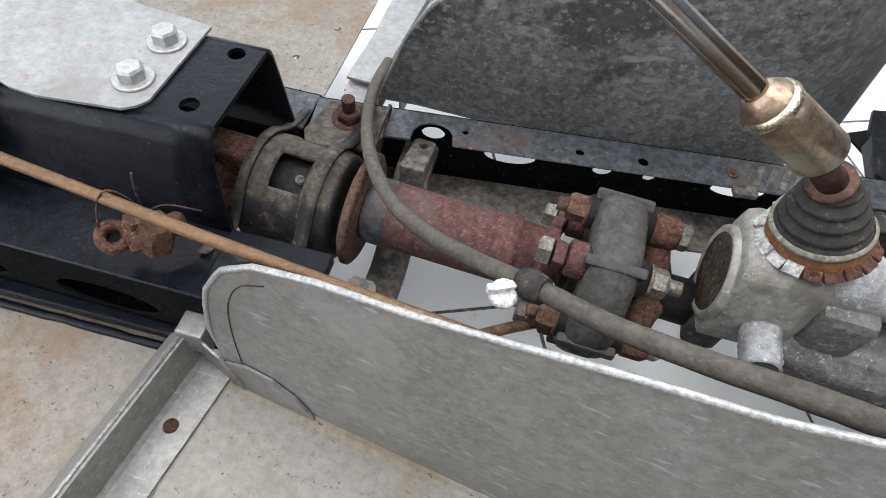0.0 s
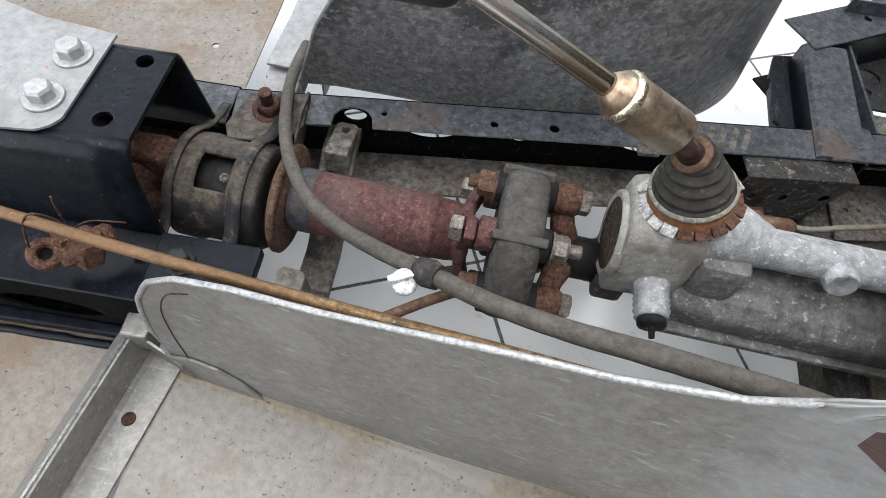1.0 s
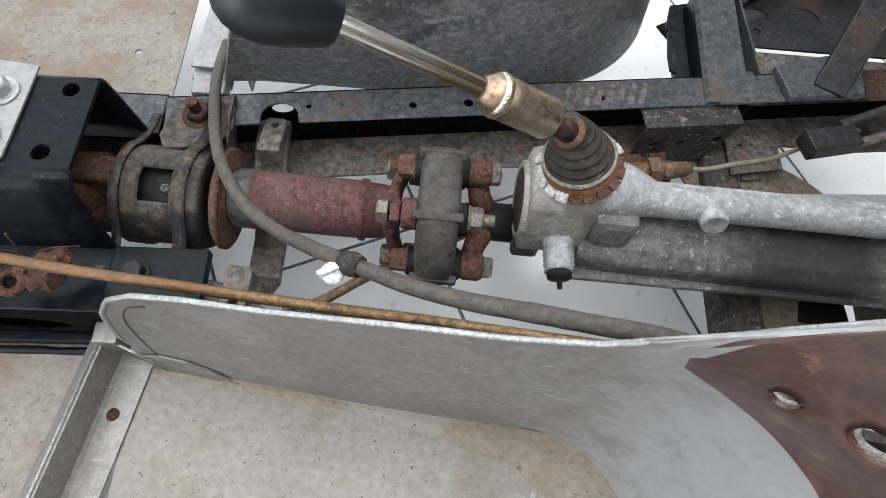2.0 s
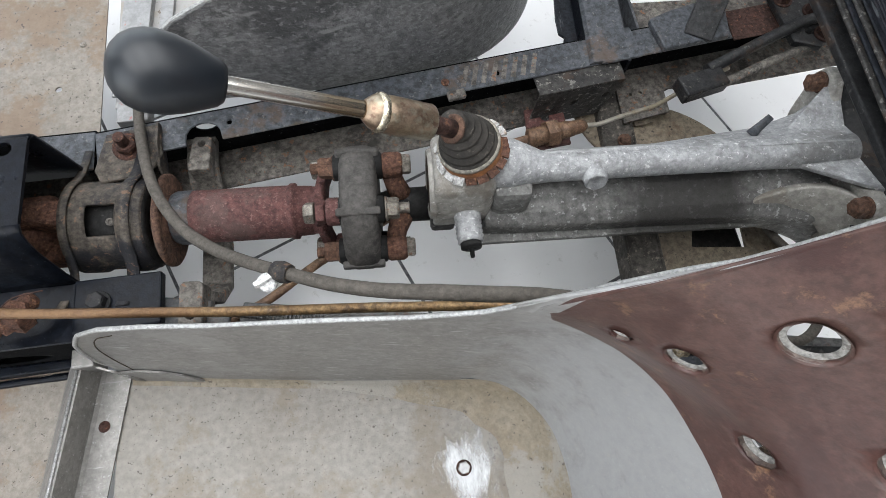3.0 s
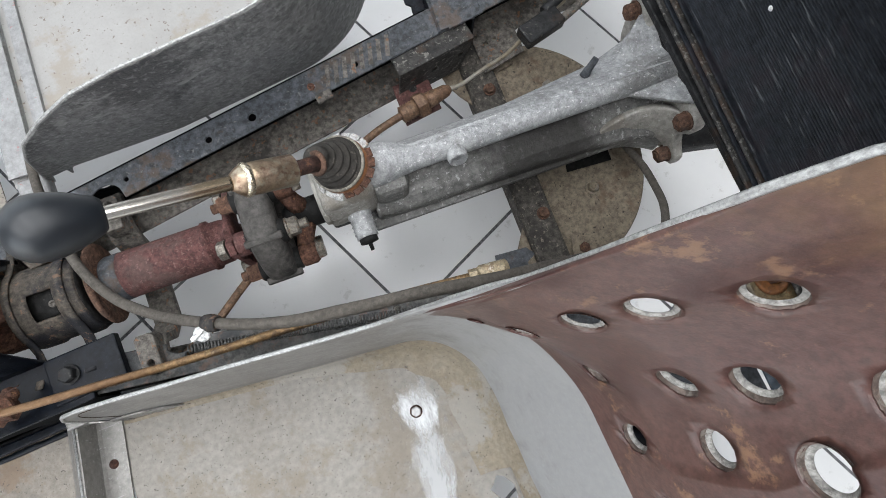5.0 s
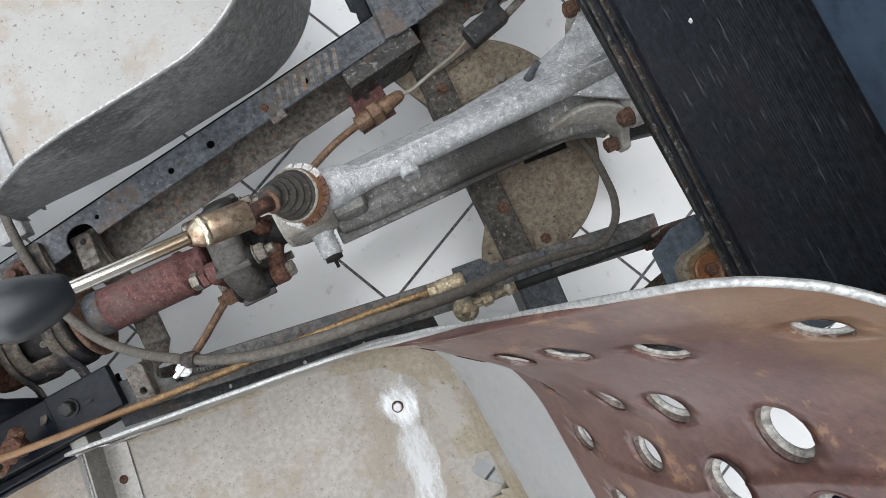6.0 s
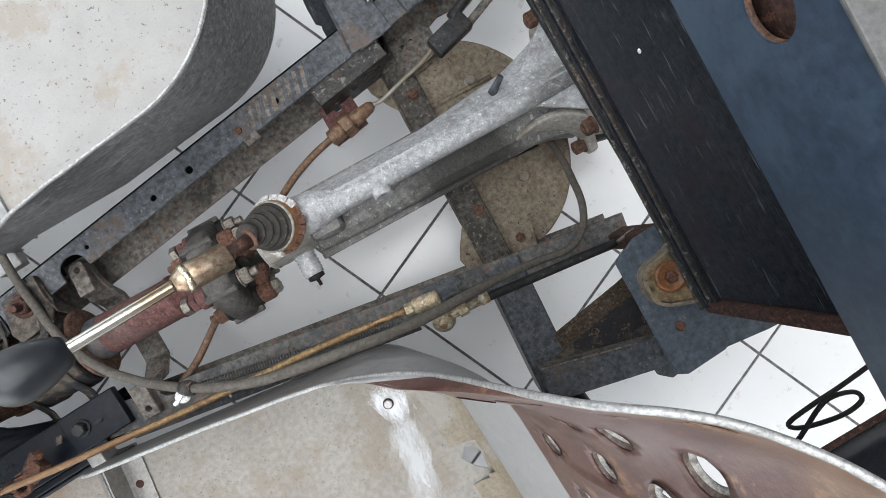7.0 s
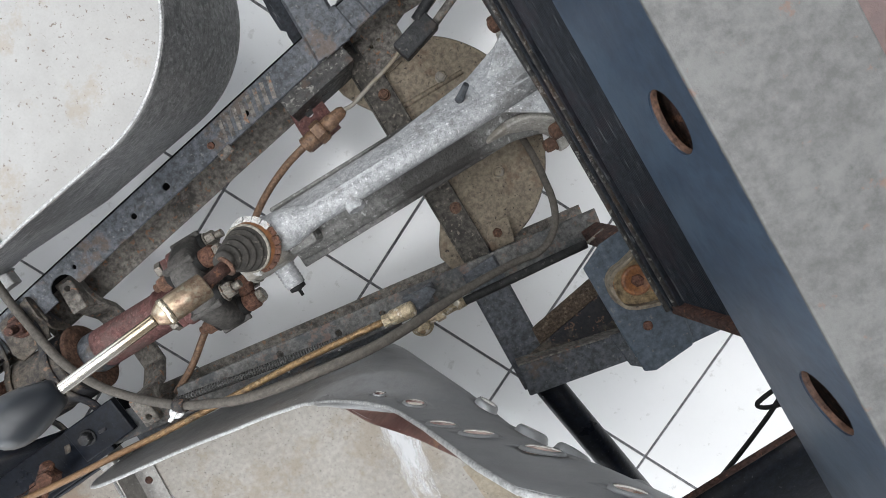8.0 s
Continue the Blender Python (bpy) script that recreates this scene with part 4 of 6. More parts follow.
def drum():
    m = AXIS @ Matrix.Translation((-0.265, 0.0, 0.320))
    ob = thing("bearing_drum", "dusty black bearing drum with square window, strapped to frame", "shaft bearing", m)
    bm = bmesh.new()
    # outer shell with a window cut towards the viewer's side
    prof = [(-0.054, 0.036), (-0.053, 0.046), (-0.050, 0.0485), (-0.030, 0.0490), (-0.026, 0.0465), (-0.012, 0.0465), (0.002, 0.0465), (0.004, 0.0495), (0.008, 0.0505), (0.018, 0.0500), (0.021, 0.0480), (0.025, 0.0475), (0.0275, 0.0460), (0.0280, 0.030)]
    seg = 60
    rings = [[bm.verts.new((a, r * math.cos(2 * math.pi * k / seg), r * math.sin(2 * math.pi * k / seg))) for k in range(seg)] for a, r in prof]
    for i, (a, b) in enumerate(zip(rings, rings[1:])):
        for k in range(seg):
            ang = math.degrees(2 * math.pi * (k + 0.5) / seg)
            if 4 <= i <= 5 and 84 <= ang <= 123:
                continue
            bm.faces.new((a[k], a[(k + 1) % seg], b[(k + 1) % seg], b[k])).smooth = True
    shell = part("shell", bm, RUBBER_DUSTY, ob)
    sd = shell.modifiers.new("thick", "SOLIDIFY")
    sd.thickness, sd.offset = 0.004, -1
    bm = bmesh.new()
    add_lathe(bm, Matrix(), [(-0.050, 0.0), (-0.050, 0.035), (0.027, 0.035), (0.027, 0.0)], 36, False)
    part("bearing_core", bm, RUBBER, ob, "black rubber core inside the window")
    bm = bmesh.new()
    add_lathe(bm, axis_pose((-0.006, -0.010, 0.0335), (0, -0.30, 0.95)), [(0, 0.0042), (0.003, 0.0042), (0.003, 0.0026), (0.001, 0.0024), (0.001, 0)], 8, False)
    part("grease_nipple", bm, GREY_DIRT, ob)
    # black ring at the shaft's side: the end recess's shade put into colour
    bm = bmesh.new()
    add_lathe(bm, Matrix(), [(0.0272, 0.0440), (0.0286, 0.0435), (0.0286, 0.028), (0.0272, 0.028)], 44, False)
    part("end_ring", bm, RUBBER, ob)
    # two straps: over the drum, then down to the near pad
    for x, w in ((-0.045, 0.008), (0.013, 0.012)):
        bm = bmesh.new()
        pts = [(0.082, 0.021), (0.066, 0.024), (0.052, 0.028)]
        for k in range(13):
            a = radians(42 + (150 - 42) * k / 12)
            pts.append((0.0520 * math.cos(a), 0.0520 * math.sin(a)))
        pts += [(-0.056, 0.016), (-0.068, 0.012), (-0.080, 0.018), (-0.098, 0.0305)]
        prev = None
        for y, z in pts:
            a, b = bm.verts.new((x - w / 2, y, z)), bm.verts.new((x + w / 2, y, z))
            if prev:
                bm.faces.new((prev[0], a, b, prev[1])).smooth = True
            prev = (a, b)
        st = part("strap", bm, RUBBER_DUSTY, ob)
        sd = st.modifiers.new("thick", "SOLIDIFY")
        sd.thickness, sd.offset = 0.0025, 0


drum()


def coupling():
    m = AXIS @ Matrix.Translation((-0.017, 0, SZ))
    ob = thing("flexible_coupling", "black rubber six-bolt flexible coupling with rusty bolts", "shaft coupling", m)
    bm = bmesh.new()
    # a hexagonal rubber doughnut with swollen corners
    seg = 72
    prof = [(-0.0175, 0.030), (-0.0195, 0.046), (-0.0185, 0.062), (-0.0145, 0.0680), (-0.008, 0.0700), (0.008, 0.0700), (0.0145, 0.0680), (0.0185, 0.062), (0.0195, 0.046), (0.0175, 0.030), (0.0, 0.026), (-0.0175, 0.030)]
    rings = []
    for a, r in prof:
        ring = []
        for k in range(seg):
            an = 2 * math.pi * k / seg
            hexa = 1.0 - 0.055 * (0.5 - 0.5 * math.cos(6 * (an - radians(90 + YOKE)))) if r > 0.05 else 1.0
            ring.append(bm.verts.new((a, r * hexa * math.cos(an), r * hexa * math.sin(an))))
        rings.append(ring)
    for a, b in zip(rings, rings[1:]):
        for k in range(seg):
            bm.faces.new((a[k], a[(k + 1) % seg], b[(k + 1) % seg], b[k])).smooth = True
    bmesh.ops.remove_doubles(bm, verts=bm.verts, dist=1e-6)
    body = part("rubber_ring", bm, RING_RUBBER, ob)
    for k in range(6):
        a = radians(90 + 60 * k + YOKE)
        c = Vector((0, math.cos(a), math.sin(a))) * BOLT_R
        # a sleeve bulging through the ring's face
        bm = bmesh.new()
        add_lathe(bm, Matrix.Translation(c), [(-0.026, 0.011), (-0.024, 0.014), (0.024, 0.014), (0.026, 0.011)], 20)
        part("sleeve", bm, RUBBER, ob)
        if k % 2 == 0:
            # bolted from the shaft's side: red nut at the shaft, steel nut at the far face
            bolt(ob, c + Vector((-0.045, 0, 0)), (-1, 0, 0), 0.0195, 0.010, 0, 0.0, BOLT_STEEL, "head")
            bolt(ob, c + Vector((0.026, 0, 0)), (1, 0, 0), 0.0195, 0.012, 0.0125, 0.012, BOLT_STEEL, "nut")
        else:
            bolt(ob, c + Vector((-0.024, 0, 0)), (-1, 0, 0), 0.0195, 0.014, 0.0125, 0.010, DISC_BROWN, "nut")
            bolt(ob, c + Vector((0.046, 0, 0)), (1, 0, 0), 0.0185, 0.009, 0, 0, BOLT_STEEL)
            bm = bmesh.new()
            add_lathe(bm, Matrix.Translation(c), [(0.024, 0.011), (0.028, 0.0135), (0.042, 0.0135), (0.046, 0.011)], 20)
            u = c.normalized()
            add_tube(bm, [Vector((0.034, 0, 0)) + u * 0.040, Vector((0.038, 0, 0)) + u * 0.026, Vector((0.044, 0, 0)) + u * 0.010], [0.010, 0.011, 0.013], 12)
            part("yoke_arm", bm, RUST, ob, "rusty gearbox-side yoke arm")
    # ribs on the ring beside each bolt
    for k in range(6):
        a = radians(90 + 60 * k + YOKE)
        bm = bmesh.new()
        add_box(bm, (-0.022, -0.004, 0.062), (0.022, 0.004, 0.0712), pose(0, 0, 0, math.degrees(a) - 90, 0, 0), 0.002)
        part("rib", bm, RING_RUBBER, body)
    bm = bmesh.new()
    add_lathe(bm, Matrix(), [(0.020, 0.012), (0.026, 0.0165), (0.040, 0.0165), (0.042, 0.012)], 28)
    part("output_stub", bm, RUBBER, ob, "greasy black output stub")


coupling()


def loft(bm, sections, smooth=True, close=True):
    """Joins rings of equal length into a skin; the ends are closed."""
    rings = [[bm.verts.new(p) for p in s] for s in sections]
    n = len(rings[0])
    for a, b in zip(rings, rings[1:]):
        for k in range(n):
            bm.faces.new((a[k], a[(k + 1) % n], b[(k + 1) % n], b[k])).smooth = smooth
    if close:
        bm.faces.new(rings[0][::-1])
        bm.faces.new(rings[-1])
    bmesh.ops.recalc_face_normals(bm, faces=bm.faces)


def gearbox():
    ob = thing("gearbox", "mottled grey cast-aluminium gearbox with grease stains", "gearbox", AXIS)
    # the long body: a flat-sided casting, wider at the bottom, that swells to the bell flange
    bm = bmesh.new()
    secs = []
    for x, yl, yr, zt, zb in ((0.112, 0.040, 0.036, 0.366, 0.328), (0.14, 0.042, 0.036, 0.363, 0.328), (0.22, 0.043, 0.036, 0.362, 0.327), (0.32, 0.044, 0.038, 0.361, 0.326), (0.40, 0.046, 0.042, 0.361, 0.322), (0.445, 0.052, 0.050, 0.362, 0.312), (0.475, 0.060, 0.062, 0.366, 0.300), (0.492, 0.066, 0.070, 0.370, 0.290)):
        secs.append([(x, -yl, zb), (x, yr, zb), (x, yr + 0.002, (zt + zb) / 2), (x, yr - 0.006, zt), (x, 0.018, zt + 0.012), (x, -0.010, zt + 0.010), (x, -yl + 0.010, zt), (x, -yl - 0.001, zt - 0.012)])
    loft(bm, secs, False)
    body = part("case", bm, CAST_CASE, ob)
    soften(body, 0.004, 2)
    # sealing flange along the bottom
    bm = bmesh.new()
    add_box(bm, (0.105, -0.0505, 0.322), (0.43, 0.044, 0.3295), None, 0.002)
    part("sump_flange", bm, CAST_CASE, ob)
    # selector tunnel: the round tube on top
    bm = bmesh.new()
    pts = [(0.112, 0.004, 0.407), (0.138, 0.003, 0.405), (0.158, 0.001, 0.402), (0.172, -0.001, 0.401), (0.30, -0.001, 0.401), (0.42, 0.0, 0.399), (0.497, 0.002, 0.396)]
    add_tube(bm, pts, [0.026, 0.0245, 0.0190, 0.0150, 0.0145, 0.0150, 0.0185], 28)
    part("selector_tunnel", bm, CAST_ALU, ob)
    # side web between the tube and the far edge of the case
    bm = bmesh.new()
    loft(bm, [[(x, 0.003, 0.4148), (x, 0.012, 0.4110), (x, w, 0.378), (x, w + 0.001, 0.364), (x, 0.006, 0.372)] for x, w in ((0.125, 0.031), (0.30, 0.033), (0.42, 0.046), (0.47, 0.062), (0.497, 0.078))], False)
    part("web", bm, CAST_ALU, ob)
    # plugged boss on the tube
    bm = bmesh.new()
    add_lathe(bm, axis_pose((0.219, -0.004, 0.401), (0, -0.95, 0.22)), [(0.0, 0.0130), (0.018, 0.0118), (0.0205, 0.0100), (0.0185, 0.0085), (0.0180, 0.0)], 22, False)
    part("boss", bm, CAST_ALU, ob)
    # bell flange with three ears, ribs and bolts
    bm = bmesh.new()
    out = [(-0.030, 0.290), (0.050, 0.290), (0.084, 0.350), (0.097, 0.402), (0.091, 0.420), (0.073, 0.424), (0.052, 0.408), (0.0, 0.394), (-0.040, 0.400), (-0.056, 0.417), (-0.074, 0.420), (-0.084, 0.408), (-0.081, 0.388), (-0.070, 0.366), (-0.082, 0.351), (-0.095, 0.342), (-0.097, 0.324), (-0.085, 0.315), (-0.062, 0.317)]
    add_plate(bm, out, [], Matrix.Translation((0.500, 0, 0)) @ pose(0, 0, 0, 90, 0, 90), 0.014)
    soften(part("bell_flange", bm, HOUSING_ALU, ob), 0.004, 2)
    bm = bmesh.new()
    loft(bm, [[(x, y * s, 0.345 + (z - 0.345) * s) for y, z in out] for x, s in ((0.5005, 0.90), (0.54, 0.98), (0.66, 1.25), (0.70, 1.25))], False)
    soften(part("bell_housing", bm, CHASSIS_DARK, ob, "dark rusty bell housing"), 0.004, 2)
    # flat webs from the tube to the ears
    for tri in ([(0.418, -0.003, 0.393), (0.498, -0.058, 0.4185), (0.498, -0.010, 0.402)], [(0.425, 0.020, 0.392), (0.498, 0.020, 0.398), (0.498, 0.084, 0.414)]):
        bm = bmesh.new()
        lift = Vector((0, 0, 0.0035))
        a = [bm.verts.new(Vector(p) + lift) for p in tri]
        b = [bm.verts.new(Vector(p) - lift) for p in tri]
        bm.faces.new(a)
        bm.faces.new(b[::-1])
        for k in range(3):
            bm.faces.new((a[k], b[k], b[(k + 1) % 3], a[(k + 1) % 3]))
        bmesh.ops.recalc_face_normals(bm, faces=bm.faces)
        soften(part("web", bm, CAST_ALU, ob), 0.002, 2)
    # arched leg down to the lower ear
    bm = bmesh.new()
    low = catmull([(0.398, -0.042, 0.342), (0.430, -0.047, 0.346), (0.455, -0.053, 0.348), (0.474, -0.064, 0.345), (0.490, -0.085, 0.328)], 5)
    high = catmull([(0.402, -0.036, 0.366), (0.435, -0.032, 0.380), (0.460, -0.037, 0.392), (0.478, -0.049, 0.400), (0.494, -0.066, 0.402)], 5)
    loft(bm, [[h, p, p + Vector((0.003, 0.009, -0.003)), h + Vector((0.003, 0.009, -0.006))] for p, h in zip(low, high)], True)
    soften(part("leg", bm, HOUSING_ALU, ob), 0.003, 2)
    for y, z in ((0.080, 0.407), (-0.068, 0.405), (-0.081, 0.331)):
        bolt(ob, Vector((0.4858, y, z)), (-1, 0, 0), 0.018, 0.012, 0.0115, 0.004, DISC_BROWN)
    # breather stud on the far side
    bm = bmesh.new()
    add_tube(bm, [(0.396, 0.0255, 0.398), (0.4015, 0.0295, 0.4055), (0.4110, 0.0355, 0.4155)], [0.0060, 0.0046, 0.0038], 12)
    part("stud", bm, BLACK_WORN, ob, "black threaded stud")
    # gear lever housing
    bm = bmesh.new()
    secs = []
    for x, w, zt, zb in ((0.058, 0.0325, 0.418, 0.342), (0.060, 0.0345, 0.4225, 0.339), (0.066, 0.0350, 0.4260, 0.339), (0.104, 0.0345, 0.4275, 0.342), (0.113, 0.0320, 0.424, 0.344), (0.118, 0.0275, 0.416, 0.348)):
        ring = []
        for k in range(24):
            a = 2 * math.pi * k / 24
            cy, cz = math.cos(a), math.sin(a)
            s = (abs(cy) ** 8 + abs(cz) ** 8) ** (-1 / 8)
            ring.append((x, w * s * cy * (1.0 if cz < 0.2 else 0.92), (zt + zb) / 2 + (zt - zb) / 2 * s * cz))
        secs.append(ring)
    loft(bm, secs)
    part("lever_housing", bm, HOUSING_ALU, ob)
    bm = bmesh.new()
    add_lathe(bm, Matrix.Translation((0.0535, 0, 0.378)), [(0.0010, 0.030), (0.0, 0.0335), (0.0012, 0.0355), (0.0050, 0.0365), (0.007, 0.0370), (0.007, 0.0)], 44, False)
    part("front_lip", bm, HOUSING_ALU, ob)
    bm = bmesh.new()
    add_box(bm, (0.116, -0.0320, 0.350), (0.158, 0.020, 0.404), None, 0.009)
    part("step_block", bm, CAST_CASE, ob)
    bm = bmesh.new()
    add_lathe(bm, Matrix.Translation((0.0545, 0, 0.378)), [(0.003, 0.0), (0.002, 0.022), (0.0, 0.0315), (0.003, 0.033)], 36, False)
    part("seal_face", bm, SEAL_BROWN, ob, "cavity caked with brown dirt")
    bm = bmesh.new()
    add_lathe(bm, Matrix.Translation((0.0, 0, 0.331)), [(0.018, 0.010), (0.020, 0.0185), (0.057, 0.0190), (0.058, 0.015)], 36)
    part("output_hub", bm, RUBBER, ob, "black oily output hub")
    bm = bmesh.new()
    add_box(bm, (0.056, -0.0290, 0.316), (0.083, 0.0290, 0.3425), None, 0.005)
    part("lower_cap", bm, CAST_GREASY, ob, "black oily lower cap")
    # collar under the boot: a crown of bent tabs, half flaked white and half rusty
    cx, cy, cz = 0.093, 0.003, 0.440
    tip = Vector((-0.30, -0.02, 1)).normalized()
    mc = axis_pose((cx, cy, cz), tip)
    bm = bmesh.new()
    add_lathe(bm, mc, [(-0.012, 0.0300), (0.001, 0.0302), (0.005, 0.0285), (0.008, 0.026), (0.008, 0.0)], 36, False)
    part("collar", bm, CAP_ORANGE, ob, "orange varnished collar")
    for k in range(18):
        a = 2 * math.pi * k / 18
        mt = mc @ pose(0, 0, 0, math.degrees(a), 0, 0)
        bm = bmesh.new()
        dz = random.uniform(-0.001, 0.0015)
        add_box(bm, (-0.0035 + dz, -0.0052, 0.028), (-0.0005 + dz, 0.0052, 0.0378), mt @ Matrix.Translation((0, 0, 0.029)) @ pose(0, 0, 0, 0, random.uniform(-46, -24), 0) @ Matrix.Translation((0, 0, -0.029)), 0.0006)
        side = (mt.to_3x3() @ Vector((0, 0, 1)))
        part("tab", bm, RUST if 0.6 * side.x - 0.8 * side.y > 0.5 else CHALK, ob)
    # reversing-lamp switch on the near side
    bm = bmesh.new()
    ms = axis_pose((0.092, -0.034, 0.370), (0.02, -0.80, 0.0))
    pro = [(0.0, 0.0140)]
    for k in range(5):
        pro += [(0.004 + 0.005 * k, 0.0140), (0.0065 + 0.005 * k, 0.0122)]
    add_lathe(bm, ms, pro + [(0.030, 0.0130), (0.031, 0.0105)], 24)
    sw = part("switch", bm, CAST_ALU, ob, "corroded white-grey threaded switch")
    bm = bmesh.new()
    add_lathe(bm, ms, [(0.030, 0.0108), (0.036, 0.0108), (0.037, 0.006), (0.038, 0.0025), (0.046, 0.0022)], 20)
    part("terminal", bm, RUBBER, sw)
    # rubber boot
    bm = bmesh.new()
    pro = [(0.006, 0.0272), (0.010, 0.0281), (0.0125, 0.0262)]
    n = 4
    for k in range(n):
        t0 = 0.0135 + 0.0083 * k
        r0 = 0.0248 - 0.0034 * k
        pro += [(t0, r0 - 0.0010), (t0 + 0.0024, r0 + 0.0014), (t0 + 0.0049, r0 + 0.0006), (t0 + 0.0071, r0 - 0.0040)]
    pro += [(0.0475, 0.0125), (0.053, 0.0105), (0.053, 0.0)]
    # the bellows lean with the lever
    seg = 36
    rings = []
    for a, r in pro:
        lean = 0.00020 * (a / 0.01) ** 2
        rings.append([bm.verts.new(mc @ Vector((a, r * math.cos(2 * math.pi * k / seg), r * math.sin(2 * math.pi * k / seg))) + Vector((-lean, -0.1 * lean, 0))) for k in range(seg)])
    for a, b in zip(rings, rings[1:]):
        for k in range(seg):
            bm.faces.new((a[k], a[(k + 1) % seg], b[(k + 1) % seg], b[k])).smooth = True
    part("boot", bm, BOOT_RUBBER, ob, "black ribbed rubber boot")
    bm = bmesh.new()
    add_lathe(bm, mc, [(0.0065, 0.0270), (0.0068, 0.0298), (0.0100, 0.0298), (0.0112, 0.0276)], 44, False)
    part("boot_ring", bm, BOOT_RIM, ob, "pale dusty rim of the boot")


gearbox()


def gear_lever():
    ob = thing("gear_lever", "chromed gear lever with black ball knob and zinc sleeve", "gear lever", (0.069, -0.005, 0.490))
    inv = ob.matrix_world.inverted()

    def put(o):
        o.matrix_parent_inverse = inv
        return o
    A, B, C, D, E = (Vector(v) for v in ((0.073, 0.003, 0.486), (0.049, -0.0035, 0.511), (-0.002, -0.0055, 0.5415), (-0.085, -0.013, 0.5945), (-0.119, -0.0135, 0.6125)))
    bm = bmesh.new()
    add_tube(bm, [A, A.lerp(B, 0.5), B, B.lerp(C, 0.3)], [0.0085, 0.0075, 0.008, 0.0085], 16)
    put(part("lower_stem", bm, RUST_DARK, ob, "rusty lower stem"))
    bm = bmesh.new()
    add_lathe(bm, axis_pose(A - (B - A).normalized() * 0.001, B - A), [(0.0, 0.0), (0.0, 0.0115), (0.001, 0.0128), (0.003, 0.0128), (0.004, 0.0110), (0.004, 0.0)], 28, False)
    put(part("pivot_washer", bm, DISC_BROWN, ob, "rusty pivot washer"))
    d = C - B
    bm = bmesh.new()
    add_lathe(bm, axis_pose(B, d), [(0.0025, 0.0098), (-0.0030, 0.0130), (-0.0026, 0.0142), (-0.0010, 0.0149), (0.034, 0.0149), (0.0385, 0.0146), (0.0400, 0.0140), (0.0460, 0.0138), (0.0490, 0.0128), (0.0530, 0.0100), (0.0565, 0.0072)], 32)
    put(part("sleeve", bm, [CAD_GOLD], ob, "yellow zinc-plated sleeve"))
    bm = bmesh.new()
    add_lathe(bm, axis_pose(B, d), [(0.0395, 0.0136), (0.0405, 0.0152), (0.0430, 0.0158), (0.0455, 0.0152), (0.0468, 0.0134)], 32, False)
    put(part("weld_ring", bm, WELD_BRIGHT, ob, "bright brazed ring"))
    bm = bmesh.new()
    add_tube(bm, [C - d.normalized() * 0.005, C, C.lerp(D, 0.5), D, D.lerp(E, 0.5)], [0.0070, 0.0067, 0.0063, 0.0060, 0.0058], 20)
    put(part("stem", bm, CHROME, ob, "worn chromed stem"))
    dk = (E - D).normalized()
    bm = bmesh.new()
    pro = [(0.000, 0.0075), (0.0005, 0.0118), (0.004, 0.0148), (0.012, 0.0180), (0.022, 0.0218), (0.032, 0.0243), (0.041, 0.0252), (0.048, 0.0246), (0.055, 0.0219), (0.0605, 0.0176), (0.0645, 0.0118), (0.0665, 0.0056), (0.0668, 0.0)]
    add_lathe(bm, axis_pose(D - dk * 0.002, dk), pro, 48, False)
    put(part("knob", bm, KNOB_BLACK, ob, "glossy black pear-shaped knob"))


gear_lever()


